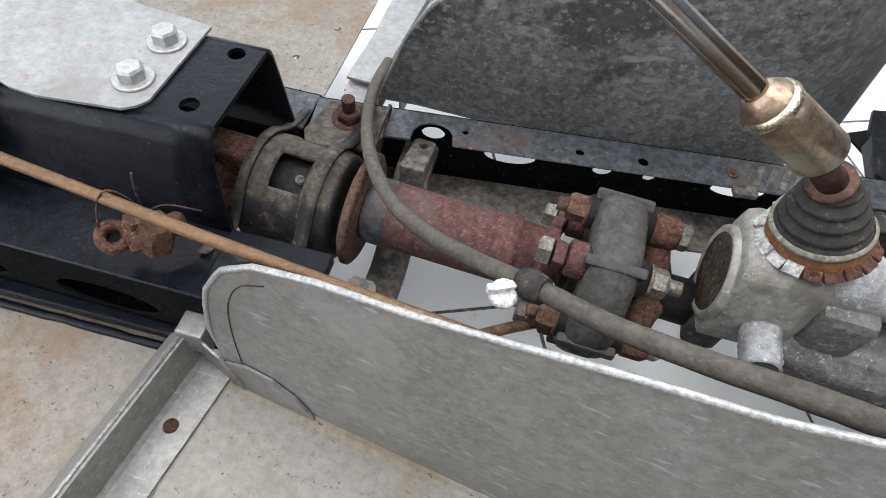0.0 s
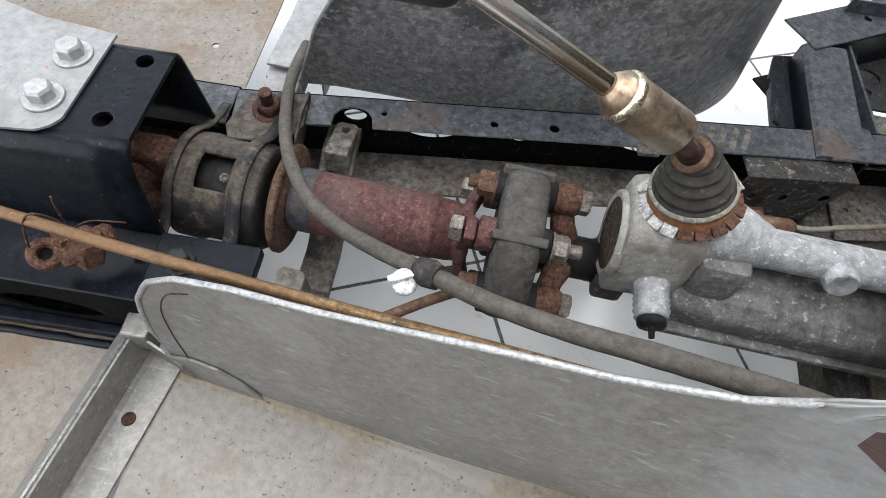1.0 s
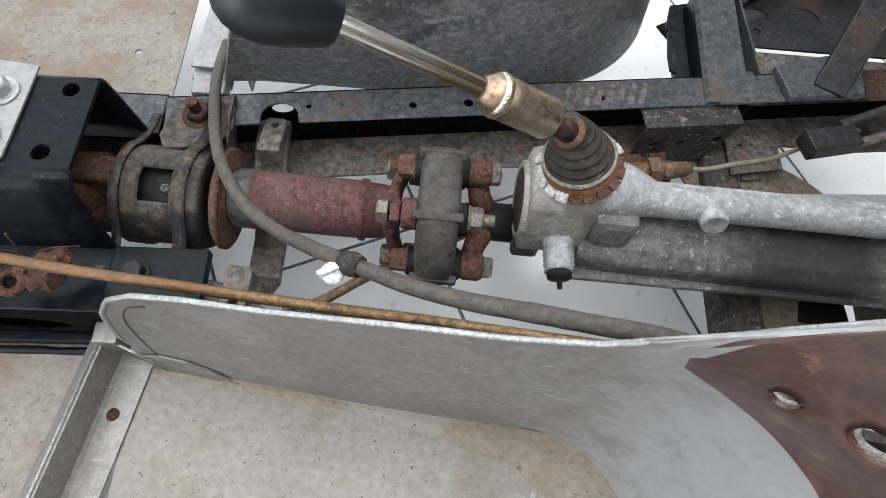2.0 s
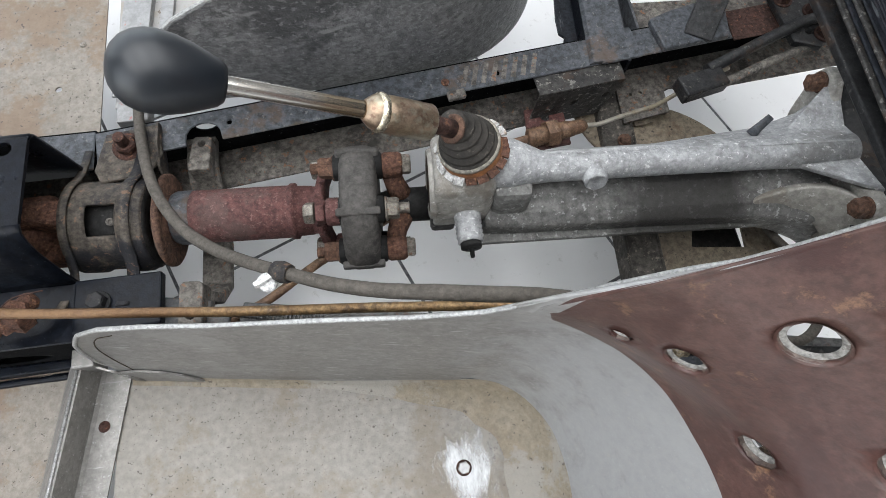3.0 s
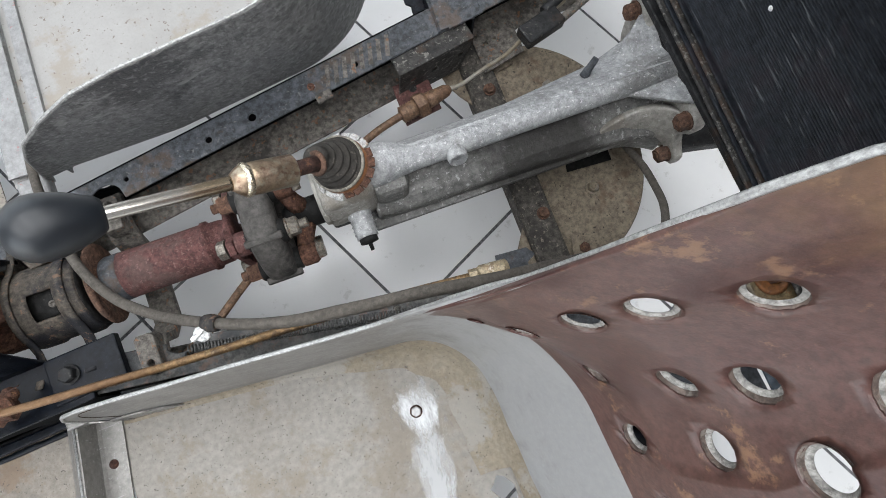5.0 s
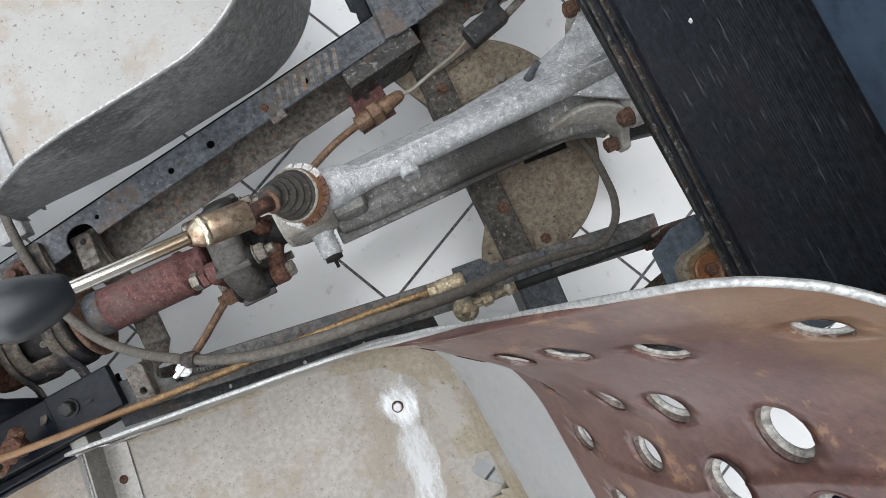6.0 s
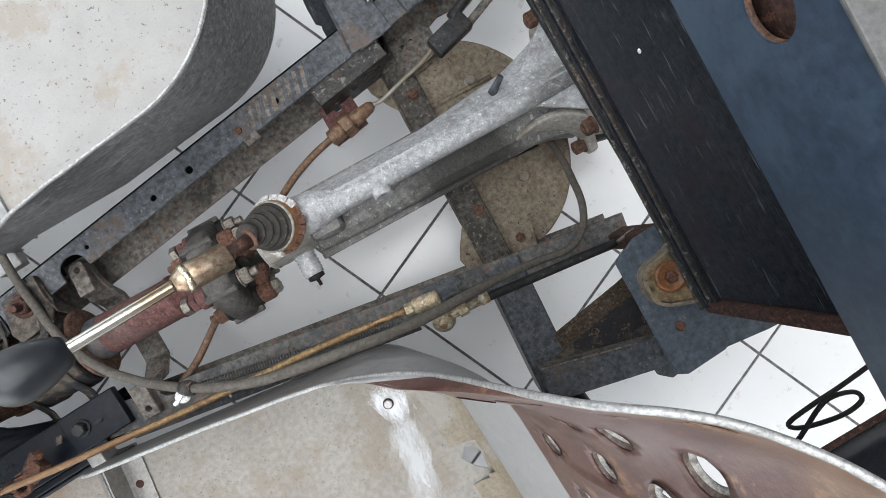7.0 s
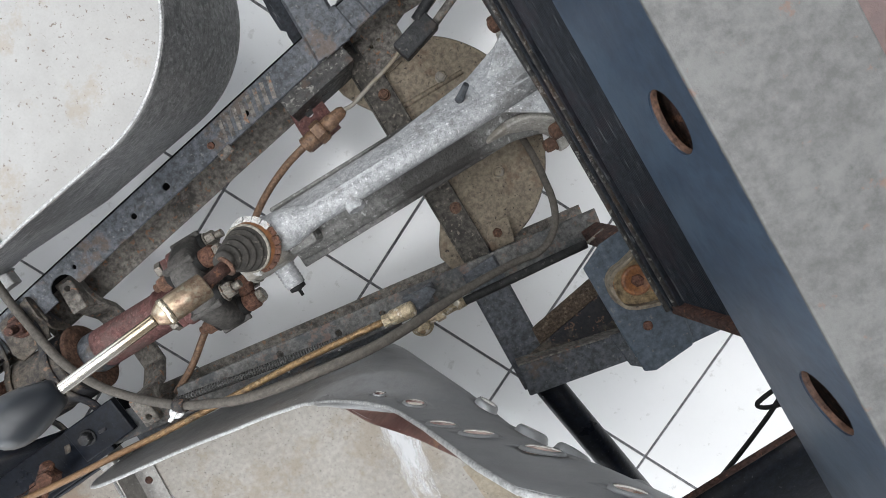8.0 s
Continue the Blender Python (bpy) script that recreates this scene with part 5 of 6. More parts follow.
def clutch_disc():
    bm = bmesh.new()
    cx, cy, rx, ry = 0.352, -0.016, 0.148, 0.172
    arc = [(cx + rx * math.cos(radians(a)), cy + ry * math.sin(radians(a))) for a in range(-104, 105, 4)]
    out = arc + [(0.290, 0.158), (0.276, 0.150), (0.278, 0.132), (0.288, 0.108), (0.306, 0.078), (0.306, -0.080), (0.286, -0.106), (0.266, -0.132), (0.257, -0.148), (0.262, -0.178)]
    hole = [(0.380, -0.057), (0.448, -0.066), (0.452, -0.030), (0.392, -0.020)]
    add_plate(bm, out, [hole], Matrix.Translation((0, 0, 0.2526)), 0.006)
    pl = part("dust_cover", bm, TAN_DIRT, chassis, "tan dusty round steel cover plate under the gearbox")
    soften(pl, 0.002, 2)
    bm = bmesh.new()
    prev = None
    for k in range(49):
        a = radians(-100 + 200 * k / 48)
        c, s = math.cos(a), math.sin(a)
        v = [bm.verts.new((cx + (rx + r) * c, cy + (ry + r) * s, z)) for r, z in ((0.0005, 0.250), (0.0005, 0.222), (-0.005, 0.222), (-0.005, 0.247))]
        if prev:
            for q in range(3):
                bm.faces.new((prev[q], v[q], v[q + 1], prev[q + 1])).smooth = True
        prev = v
    o = part("skirt", bm, BLACK_WORN, pl)
    bm = bmesh.new()
    add_box(bm, (0.370, -0.08, 0.200), (0.462, -0.01, 0.226), None, 0.004)
    o = part("recess", bm, RUBBER, pl, "black oily recess")
    # straps that hang the disc from the crossmember
    for sy in (-0.11, 0.03, 0.115):
        bm = bmesh.new()
        add_box(bm, (0.306, sy - 0.009, 0.2480), (0.326, sy + 0.009, 0.2622), None, 0.001)
        o = part("mount_strap", bm, CROSS_GREY, pl)
        # raised ribs pressed into the disc
    for yy in (0.05, 0.085):
        bm = bmesh.new()
        add_tube(bm, [(cx - 0.03, cy + yy, 0.2517), (cx + 0.09, cy + yy - 0.01, 0.2517)], 0.004, 10)
        o = part("rib", bm, TAN_DIRT, pl)
    for x, y in ((0.402, -0.0925), (0.412, 0.070)):
        o = bolt(pl, Vector((x, y, 0.2522)), (0, 0, 1), 0.0135, 0.008, 0.0095, 0.004, SEAM_BROWN)
        # small bracket with a bolt
    bm = bmesh.new()
    add_plate(bm, [(0.326, -0.184), (0.363, -0.190), (0.375, -0.154), (0.339, -0.144)], [], Matrix.Translation((0, 0, 0.2665)), 0.003)
    o = part("tab", bm, TAN_DIRT, pl)
    bm = bmesh.new()
    add_plate(bm, [(0.352, 0.118), (0.378, 0.121), (0.378, 0.170), (0.352, 0.168)], [], Matrix.Translation((0, 0, 0.2585)), 0.003)
    o = part("tab", bm, TAN_DIRT, pl)


clutch_disc()


# ---- the alloy footwells ----
def lerp_table(tab, x):
    for (a, va), (b, vb) in zip(tab, tab[1:]):
        if x <= b:
            return va + (vb - va) * max(0.0, (x - a)) / (b - a)
    return tab[-1][1]


class Well:
    """A footwell's upright skin. u: 0 to 1 along the side wall, 1 to 2 round the corner, 2 to 3 along the front."""

    def __init__(self, sgn, x0, wall, slope, lean, front, radius, reach, rim, twist, pan, belly=0.0):
        self.twist, self.pan, self.belly = twist, pan, belly
        self.sgn, self.x0, self.wall, self.slope, self.lean = sgn, x0, wall, slope, lean
        self.front, self.radius, self.reach, self.rim = front, radius, reach, rim

    def place(self, u, z, at_rim=1.0):
        R, xf = self.radius(z, at_rim), self.front(z)
        th = math.atan(self.slope)
        c = -self.lean(z)
        # distances q are measured away from the car's middle
        xt = xf - R + R * math.sin(th)
        qt = self.wall + self.slope * xt - c
        qc = qt + R * math.cos(th)
        if u <= 1:
            x = self.x0 + (xt - self.x0) * u
            q = self.wall + self.slope * x - c
        elif u <= 2:
            a0 = math.pi / 2 - th
            a = a0 * (2 - u)
            b = self.belly * (1 - at_rim) * clamp((z - 0.50) / 0.08) * (1.1 * math.exp(-((u - 1.82) / 0.16) ** 2) - 0.7 * math.exp(-((u - 1.40) / 0.14) ** 2))
            x, q = xf - R + (R + b) * math.cos(a), qc - (R + b) * math.sin(a)
        else:
            x, q = xf, qc + (self.reach - qc) * (u - 2)
        q += self.twist * clamp((-0.08 - x) / 0.14) * clamp((0.45 - z) / 0.19)
        return Vector((x, self.sgn * q, z))

    def rim_z(self, u):
        lo, hi = 0.27, 1.2
        for _ in range(40):
            mid = (lo + hi) / 2
            if mid < lerp_table(self.rim, self.place(u, mid).x):
                lo = mid
            else:
                hi = mid
        return lo


PAN_Z = 0.262


def clamp(v, a=0.0, b=1.0):
    return max(a, min(b, v))


near_rim = [(-0.284, 0.345), (-0.280, 0.372), (-0.272, 0.400), (-0.255, 0.430), (-0.23, 0.449), (-0.191, 0.460), (-0.139, 0.467), (-0.085, 0.479), (-0.032, 0.494), (0.017, 0.505), (0.066, 0.526), (0.111, 0.570), (0.147, 0.615), (0.175, 0.652), (0.195, 0.692), (0.226, 0.768), (0.243, 0.812), (0.257, 0.843), (0.272, 0.857), (0.29, 0.864), (0.315, 0.868), (0.35, 0.886), (0.40, 0.905), (0.9, 0.909)]


def near_radius(z, at_rim):
    """The corner's radius: wide in the toe panel, tighter along its flared rim."""
    inside = lerp_table([(0.26, 0.085), (0.50, 0.160), (0.55, 0.205), (0.60, 0.208), (0.64, 0.205), (0.68, 0.188), (0.74, 0.168), (0.84, 0.150), (1.2, 0.145)], z)
    return inside + (min(inside, 0.15) - inside) * at_rim


NEAR = Well(-1, -0.284, 0.156, 0.165, lambda z: 0.016 * clamp((0.48 - z) / 0.22),
            lambda z: 0.138 + 0.35 * (min(z, 0.5) - 0.26) + 0.30 * max(0.0, min(z, 0.66) - 0.5) + 0.35 * max(0.0, z - 0.66), near_radius, 0.62, near_rim, 0.0, 0.262, 0.010)
far_rim = [(-0.262, 0.300), (-0.245, 0.345), (-0.225, 0.400), (-0.20, 0.445), (-0.165, 0.475), (-0.12, 0.500), (-0.07, 0.508), (0.9, 0.512)]
FAR = Well(1, -0.262, 0.163, 0.075, lambda z: 0.038 * clamp((0.51 - z) / 0.21),
           lambda z: 0.252 - 0.16 * (z - 0.27), lambda z, k: 0.165 + 0.05 * (z - 0.26), 0.60, far_rim, 0.020, 0.300)


def paint_edges(well, u, zr):
    """The lower and upper edge of the red paint on one column of the skin."""
    low = [(0.103, 0.533), (0.112, 0.526), (0.13, 0.514), (0.153, 0.502), (0.173, 0.496), (0.19, 0.490), (0.205, 0.481), (0.3, 0.462)]
    zb = 0.53
    for _ in range(12):
        zb = lerp_table(low, well.place(u, zb, 0.3).x)
    zb = min(zb, zr - 0.012)
    lo, hi = zb + 0.002, zr - 0.0015
    grown = clamp((well.place(u, zb, 0.3).x - 0.106) / 0.022)
    return zb, zb + 0.002 + (max(hi, lo) - zb - 0.002) * grown


def footwell(well, name, label, inner, outer, holes, near):
    ob = thing(name, label, "footwell", (0, well.sgn * 0.4, well.pan))
    inv = ob.matrix_world.inverted()
    us = [i / 60 for i in range(60)] + [1 + i / 44 for i in range(44)] + [2 + i / 100 for i in range(101)]
    bm = bmesh.new()
    parts3 = (46, 50, 8) if near else (0, 34, 6)
    rows = sum(parts3)
    cols = []
    for u in us:
        zr = well.rim_z(u)
        if near:
            zb, zt = paint_edges(well, u, zr)
        else:
            zb, zt = well.pan + 0.001, zr - 0.02
        stops = [well.pan + 0.001, zb, zt, zr]
        zs = []
        for k, n in enumerate(parts3):
            zs += [stops[k] + (stops[k + 1] - stops[k]) * q / n for q in range(n)]
        cols.append([bm.verts.new(well.place(u, z, clamp((z - (zr - 0.065)) / 0.065) ** 1.3)) for z in zs + [zr]])
    for i, (a, b) in enumerate(zip(cols, cols[1:])):
        for k in range(rows):
            vs = (a[k], b[k], b[k + 1], a[k + 1])
            f = bm.faces.new(vs if well.sgn < 0 else vs[::-1])
            f.smooth = True
            if near and parts3[0] <= k < parts3[0] + parts3[1] and a[k].co.x > 0.106:
                f.material_index = 1
    rings = []
    for hx, hy, hz, hr in holes:
        h = Vector((hx, hy, hz))
        # lay the centre on the skin
        best = min(bm.verts, key=lambda v: (v.co - h).length)
        c = best.co.copy()
        best.normal_update()
        nb = [v for v in bm.verts if (v.co - c).length < hr * 1.8]
        dead = [f for f in bm.faces if (f.calc_center_median() - c).length < hr * 0.97]
        nrm = Vector()
        for f in dead:
            f.normal_update()
            nrm += f.normal
        nrm.normalize()
        bmesh.ops.delete(bm, geom=dead, context="FACES")
        for v in nb:
            if v.is_valid and v.is_boundary and (v.co - c).length < hr * 1.5:
                d = v.co - c
                flat = d - nrm * d.dot(nrm)
                v.co = c + flat.normalized() * hr + nrm * d.dot(nrm)
        rings.append((c, nrm, hr))
    skin = part("side_wall", bm, [inner, RED_OXIDE, outer, outer] if near else [inner, inner, outer, outer], ob)
    skin.matrix_parent_inverse = inv
    sd = skin.modifiers.new("thick", "SOLIDIFY")
    sd.thickness, sd.offset, sd.material_offset, sd.use_rim = 0.0022, -1, 2, True
    # pressed flanges round the holes, shallower along the rim
    for k, (c, nrm, hr) in enumerate(rings):
        f = 0.46 if k < 6 else 1.0
        bm = bmesh.new()
        d = -nrm
        m = axis_pose(c, d)
        add_lathe(bm, m, [(-0.0004, hr * 1.09), (0.0004, hr * 1.04), (0.0016 * f, hr * 1.00), (0.0034 * f, hr * 0.98), (0.0060 * f, hr * 0.955)], 36, False)
        dish = part("hole_dish", bm, [RED_OXIDE, DISH_RED], skin, "dusty dished shoulder round the hole")
        for q, pf in enumerate(dish.data.polygons):
            pf.material_index = 1 if q >= 36 else 0
        bm = bmesh.new()
        add_lathe(bm, m, [(0.0056 * f, hr * 0.965), (0.0063 * f, hr * 0.945), (0.0088 * f, hr * 0.81), (0.0090 * f, hr * 0.755), (0.0084 * f, hr * 0.742), (0.0058 * f, hr * 0.90), (0.0056 * f, hr * 0.965)], 36, False)
        part("hole_lip", bm, LIP_GREY, dish, "pale dusty turned-in lip")
        bm = bmesh.new()
        add_lathe(bm, m, [(0.0021, hr * 1.06), (0.0040 * f, hr * 1.01), (0.0070 * f, hr * 0.96), (0.0092 * f, hr * 0.83), (0.0094 * f, hr * 0.77)], 36, False)
        part("hole_back", bm, ALU_WALL, dish, "bare alloy back of the pressed hole")
    # bright rolled edge
    bm = bmesh.new()
    pts = []
    for i in range(0, len(us)):
        if us[i] > 2.8:
            break
        pts.append(well.place(us[i], well.rim_z(us[i])))
    if near:
        start = [Vector(pts[0]) + Vector((0, 0, -0.07)), Vector(pts[0]) + Vector((0, 0, -0.03))]
    else:
        start = []
    rr = 0.0021 if near else 0.0020
    jag = [rr * (1 + 0.16 * noise.noise(p * 60)) for p in start + pts]
    add_tube(bm, start + pts, jag, 8)
    o = part("rolled_edge", bm, ALU_BRIGHT, ob, "bright filed aluminium edge")
    o.matrix_parent_inverse = inv
    if near:
        # lapped end of the wall and the little tab welded on at its foot
        bm = bmesh.new()
        for lo, top in ((0.0030, [(-0.281, 0.300), (-0.262, 0.309), (-0.240, 0.306), (-0.222, 0.293), (-0.208, 0.268)]),):
            ring = [(-0.281, 0.2635)] + top + [(-0.208, 0.2635)]
            front = []
            for x, z in ring:
                q = well.wall + well.slope * x + well.lean(z)
                front.append(bm.verts.new((x, -q - lo, z)))
            rear = [bm.verts.new(v.co + Vector((0, 0.0022, 0))) for v in front]
            bm.faces.new(front)
            bm.faces.new(rear[::-1])
            for k in range(len(ring)):
                bm.faces.new((front[k], rear[k], rear[(k + 1) % len(ring)], front[(k + 1) % len(ring)]))
        bmesh.ops.recalc_face_normals(bm, faces=bm.faces)
        o = part("end_tab", bm, ALU_WALL, ob, "thin alloy tab welded to the wall's foot")
        bm2 = bmesh.new()
        seam = []
        for x, z in ((-0.2655, 0.302), (-0.2640, 0.350), (-0.2580, 0.392), (-0.2440, 0.421), (-0.2250, 0.434)):
            q = well.wall + well.slope * x + well.lean(z)
            seam.append((x, -q - 0.0002, z))
        add_tube(bm2, catmull(seam, 5), 0.0005, 6)
        o2 = part("lap_seam", bm2, SEAL_BROWN, ob, "dark lapped seam line")
        o2.matrix_parent_inverse = inv
        o.matrix_parent_inverse = inv
    # the pan
    bm = bmesh.new()
    outline = [well.place(u, well.pan) for u in us if u <= 2.9]
    poly = [(p.x, p.y) for p in outline] + [(outline[-1].x, well.sgn * well.reach), (-0.30, well.sgn * well.reach), (-0.30, outline[0].y)]
    if well.sgn < 0:
        poly = poly[::-1]
    holes_p = []
    if near:
        holes_p = [[(0.116, -0.381), (0.124, -0.386), (0.132, -0.400), (0.131, -0.412), (0.128, -0.428), (0.119, -0.420), (0.113, -0.414), (0.102, -0.394), (0.108, -0.390)]]
    add_plate(bm, poly, holes_p, Matrix.Translation((0, 0, well.pan)), 0.002)
    o = part("pan", bm, ALU_PAN if near else ALU_FAR_LIT, ob, "dull stained aluminium floor pan")
    o.matrix_parent_inverse = inv
    # rounded fillet where wall and pan meet, wider round the toe
    bm = bmesh.new()
    prev = None
    for u in us[::2]:
        if u > 2.9:
            break
        c = well.place(u, well.pan, 0.0)
        d = (well.place(min(u + 0.02, 3.0), well.pan, 0.0) - well.place(max(u - 0.02, 0.0), well.pan, 0.0)).normalized()
        inw = Vector((d.y, -d.x, 0)) * (1 if well.sgn < 0 else -1)
        r = (0.007 + 0.033 * clamp((u - 0.62) / 0.6)) * (1 + 0.12 * noise.noise(c * 30))
        row = []
        for k in range(6):
            a = math.pi / 2 * k / 5
            h = r * (1 - math.cos(a))
            up = well.place(u, well.pan + h, 0.0)
            row.append(bm.verts.new(Vector((up.x, up.y, well.pan + 0.0012 + h)) + inw * (r * (1 - math.sin(a)) + (0.0008 if k < 5 else -0.0010))))
        if prev:
            for k in range(5):
                mid = (prev[k].co + row[k + 1].co) / 2
                if near and 0.098 < mid.x < 0.140 and -0.434 < mid.y < -0.376:
                    continue          # torn away over the hole in the pan
                f = bm.faces.new((prev[k], row[k], row[k + 1], prev[k + 1]))
                f.smooth = True
        prev = row
    bmesh.ops.recalc_face_normals(bm, faces=bm.faces)
    o = part("fillet", bm, SEAM_BROWN if near else ALU_FAR_LIT, ob, "brownish sealed fillet")
    o.matrix_parent_inverse = inv
    return ob


near_holes = [(0.140, -0.201, 0.552, 0.0065), (0.175, -0.221, 0.568, 0.0125), (0.197, -0.229, 0.640, 0.0150), (0.227, -0.238, 0.683, 0.0165), (0.266, -0.256, 0.738, 0.0165), (0.297, -0.256, 0.830, 0.0120),
              (0.219, -0.281, 0.531, 0.0130), (0.249, -0.299, 0.607, 0.0158), (0.272, -0.308, 0.668, 0.0160), (0.300, -0.324, 0.735, 0.0180), (0.330, -0.345, 0.83, 0.019),
              (0.227, -0.344, 0.523, 0.0140), (0.254, -0.356, 0.603, 0.0160), (0.273, -0.360, 0.681, 0.0175), (0.302, -0.377, 0.752, 0.020),
              (0.228, -0.410, 0.525, 0.0150), (0.252, -0.425, 0.606, 0.0180), (0.275, -0.435, 0.685, 0.019)]
footwell(NEAR, "footwell", "bare grey aluminium footwell with a red oxide drilled toe panel", ALU_WALL, ALU_WALL, near_holes, True)
footwell(FAR, "footwell", "aluminium footwell coated black outside, far light painted pale inside", ALU_FAR_LIT, UNDERCOAT, [], False)


def pan_details():
    ob = thing("pan_bolt", "steel bolt in a patch of flaked white primer on the pan", "bolt", (0.055, -0.268, PAN_Z))
    inv = ob.matrix_world.inverted()
    o = bolt(ob, Vector((0.055, -0.268, PAN_Z + 0.0018)), (0, 0, 1), 0.0115, 0.005, 0.0, 0.0, ZINC, "head")
    o.matrix_parent_inverse = inv
    bm = bmesh.new()
    add_lathe(bm, axis_pose(Vector((0.055, -0.268, PAN_Z)), (0, 0, 1)), [(0, 0.0076), (0.0020, 0.0082), (0.0024, 0.0078), (0.0024, 0.002)], 28)
    o = part("washer", bm, RUST_DARK, ob, "grimy dark washer")
    o.matrix_parent_inverse = inv
    # thin white primer round the bolt and running towards the sill
    bm = bmesh.new()
    add_plate(bm, circle(0, 0, 0.06, 40, 3.4), [], Matrix(), 0.0004)
    ob2 = part("paint_patch", bm, PRIMER, None)
    ob2.location, ob2.rotation_euler = (0.046, -0.350, PAN_Z + 0.0009), (0, 0, radians(-13))
    ob2.visible_shadow = False
    tagged(ob2, "ragged patch of flaking white primer on the pan", "paint patch")
    bm = bmesh.new()
    add_plate(bm, circle(0, 0, 0.044, 36), [], Matrix(), 0.0004)
    ob2 = part("paint_patch", bm, PRIMER_SPOT, None)
    ob2.location = (0.056, -0.268, PAN_Z + 0.0013)
    ob2.visible_shadow = False
    tagged(ob2, "white primer flaked round the pan bolt", "paint patch")


pan_details()


# ---- angle bracket and rear pans ----
def rear_parts():
    for sgn, z in ((-1, PAN_Z), (1, 0.300)):
        bm = bmesh.new()
        y_in = 0.100 if sgn < 0 else 0.142
        out = [(-0.95, sgn * (y_in - 0.012)), (-0.318, sgn * (y_in - 0.006)), (-0.318, sgn * 0.60), (-0.95, sgn * 0.60)]
        if sgn > 0:
            out = out[::-1]
        add_plate(bm, out, [circle(-0.37, 0.235, 0.004, 14)] if sgn > 0 else [], Matrix.Translation((0, 0, z - 0.003)), 0.002)
        pan = thing("rear_pan", "rust-stained grey floor pan behind the footwell", "floor pan")
        part("sheet", bm, REAR_PAN, pan)
        bm = bmesh.new()
        y_edge = -0.112 if sgn < 0 else 0.147
        bead = [Vector((-0.94 + 0.0155 * k, y_edge + 0.0010 * noise.noise(Vector((k * 0.7, sgn, 0))), z - 0.002)) for k in range(40)]
        add_tube(bm, bead, [0.0040 + 0.0008 * noise.noise(Vector((k * 0.9, 3 + sgn, 0))) for k in range(40)], 8)
        part("edge_seal", bm, BLACK_FRESH_SHADE, pan, "ragged black sealer along the edge")
        for k in range(3):
            bm = bmesh.new()
            add_lathe(bm, axis_pose((-0.345 - 0.11 * k, sgn * (0.30 + 0.05 * k), z - 0.003), (0, 0, 1)), [(0, 0.0042), (0.0012, 0.0036), (0.0018, 0.0018), (0.0018, 0)], 12, False)
            part("rivet", bm, BOLT_STEEL, pan)
    # near angle: upright strip, foot strip with rivets, end gusset
    ob = thing("angle_bracket", "bent aluminium angle riveted across the pan", "bracket", (-0.31, -0.2, PAN_Z))
    inv = ob.matrix_world.inverted()

    def keep(o):
        o.matrix_parent_inverse = inv
        return o
    bm = bmesh.new()
    m = Matrix.Translation((-0.318, -0.112, 0)) @ pose(0, 0, 0, 0, 0, -99.5)
    L = 0.62
    prof = [(-0.022, 0.284), (-0.004, 0.3065), (0.0, 0.3085), (0.003, 0.3065), (0.0045, 0.270), (0.008, 0.2665), (0.034, 0.2655)]
    rows = []
    for x in (0.0, 0.2, 0.4, L):
        rows.append([bm.verts.new(m @ Vector((x, y, z))) for y, z in prof])
    for a, b in zip(rows, rows[1:]):
        for k in range(len(prof) - 1):
            bm.faces.new((a[k], b[k], b[k + 1], a[k + 1]))
    o = keep(part("angle", bm, ALU_WALL, ob))
    sd = o.modifiers.new("thick", "SOLIDIFY")
    sd.thickness, sd.offset = 0.002, -1
    bm = bmesh.new()
    add_tube(bm, [m @ Vector((x, 0.0, 0.3085)) for x in (0.0, 0.2, 0.4, L)], 0.0016, 8)
    keep(part("worn_crest", bm, ALU_BRIGHT, ob, "bright worn crest"))
    bm = bmesh.new()
    add_plate(bm, [(0.0, 0.265), (0.048, 0.2655), (0.049, 0.275), (0.043, 0.290), (0.030, 0.302), (0.012, 0.308), (0.0, 0.309)], [], Matrix.Translation((-0.315, -0.113, 0)) @ pose(0, 0, 0, 90, 0, -22), 0.002)
    keep(part("gusset", bm, ALU_WALL, ob))
    for k in range(3):
        p = m @ Vector((0.058 + 0.2 * k, 0.017, 0.2665))
        bm = bmesh.new()
        add_lathe(bm, axis_pose(p, (0, 0, 1)), [(0, 0.006), (0.0015, 0.0052), (0.002, 0.003), (0.0012, 0.0)], 16, False)
        keep(part("rivet", bm, RUST_DARK, ob, "rusty rivet"))
    bm = bmesh.new()
    add_box(bm, (-0.322, -0.118, 0.285), (-0.300, -0.098, 0.316), pose(0, 0, 0), 0.002)
    keep(part("end_tab", bm, ALU_WALL, ob))
    # far angles: two strips side by side running away from the rail
    for dx, z, w in ((-0.283, 0.310, 0.0175), (-0.247, 0.306, 0.008)):
        bm = bmesh.new()
        mm = Matrix.Translation((dx, 0.206, 0)) @ pose(0, 0, 0, 0, 0, 86.5)
        add_box(bm, (0.0, -w, z - 0.004), (0.39, w, z), mm, 0.001)
        add_box(bm, (0.0, -w, z - 0.034), (0.39, -w + 0.002, z - 0.0045), mm)
        o = part("angle_bracket", bm, ALU_SHEET, None)
        tagged(o, "plain aluminium angle strip between the floor pans", "bracket")
    bm = bmesh.new()
    add_box(bm, (-0.298, 0.176, 0.284), (-0.260, 0.2055, 0.3015), None, 0.002)
    o = part("end_block", bm, ALU_SHEET, None)
    tagged(o, "bright cut end of an aluminium strip", "bracket")


rear_parts()


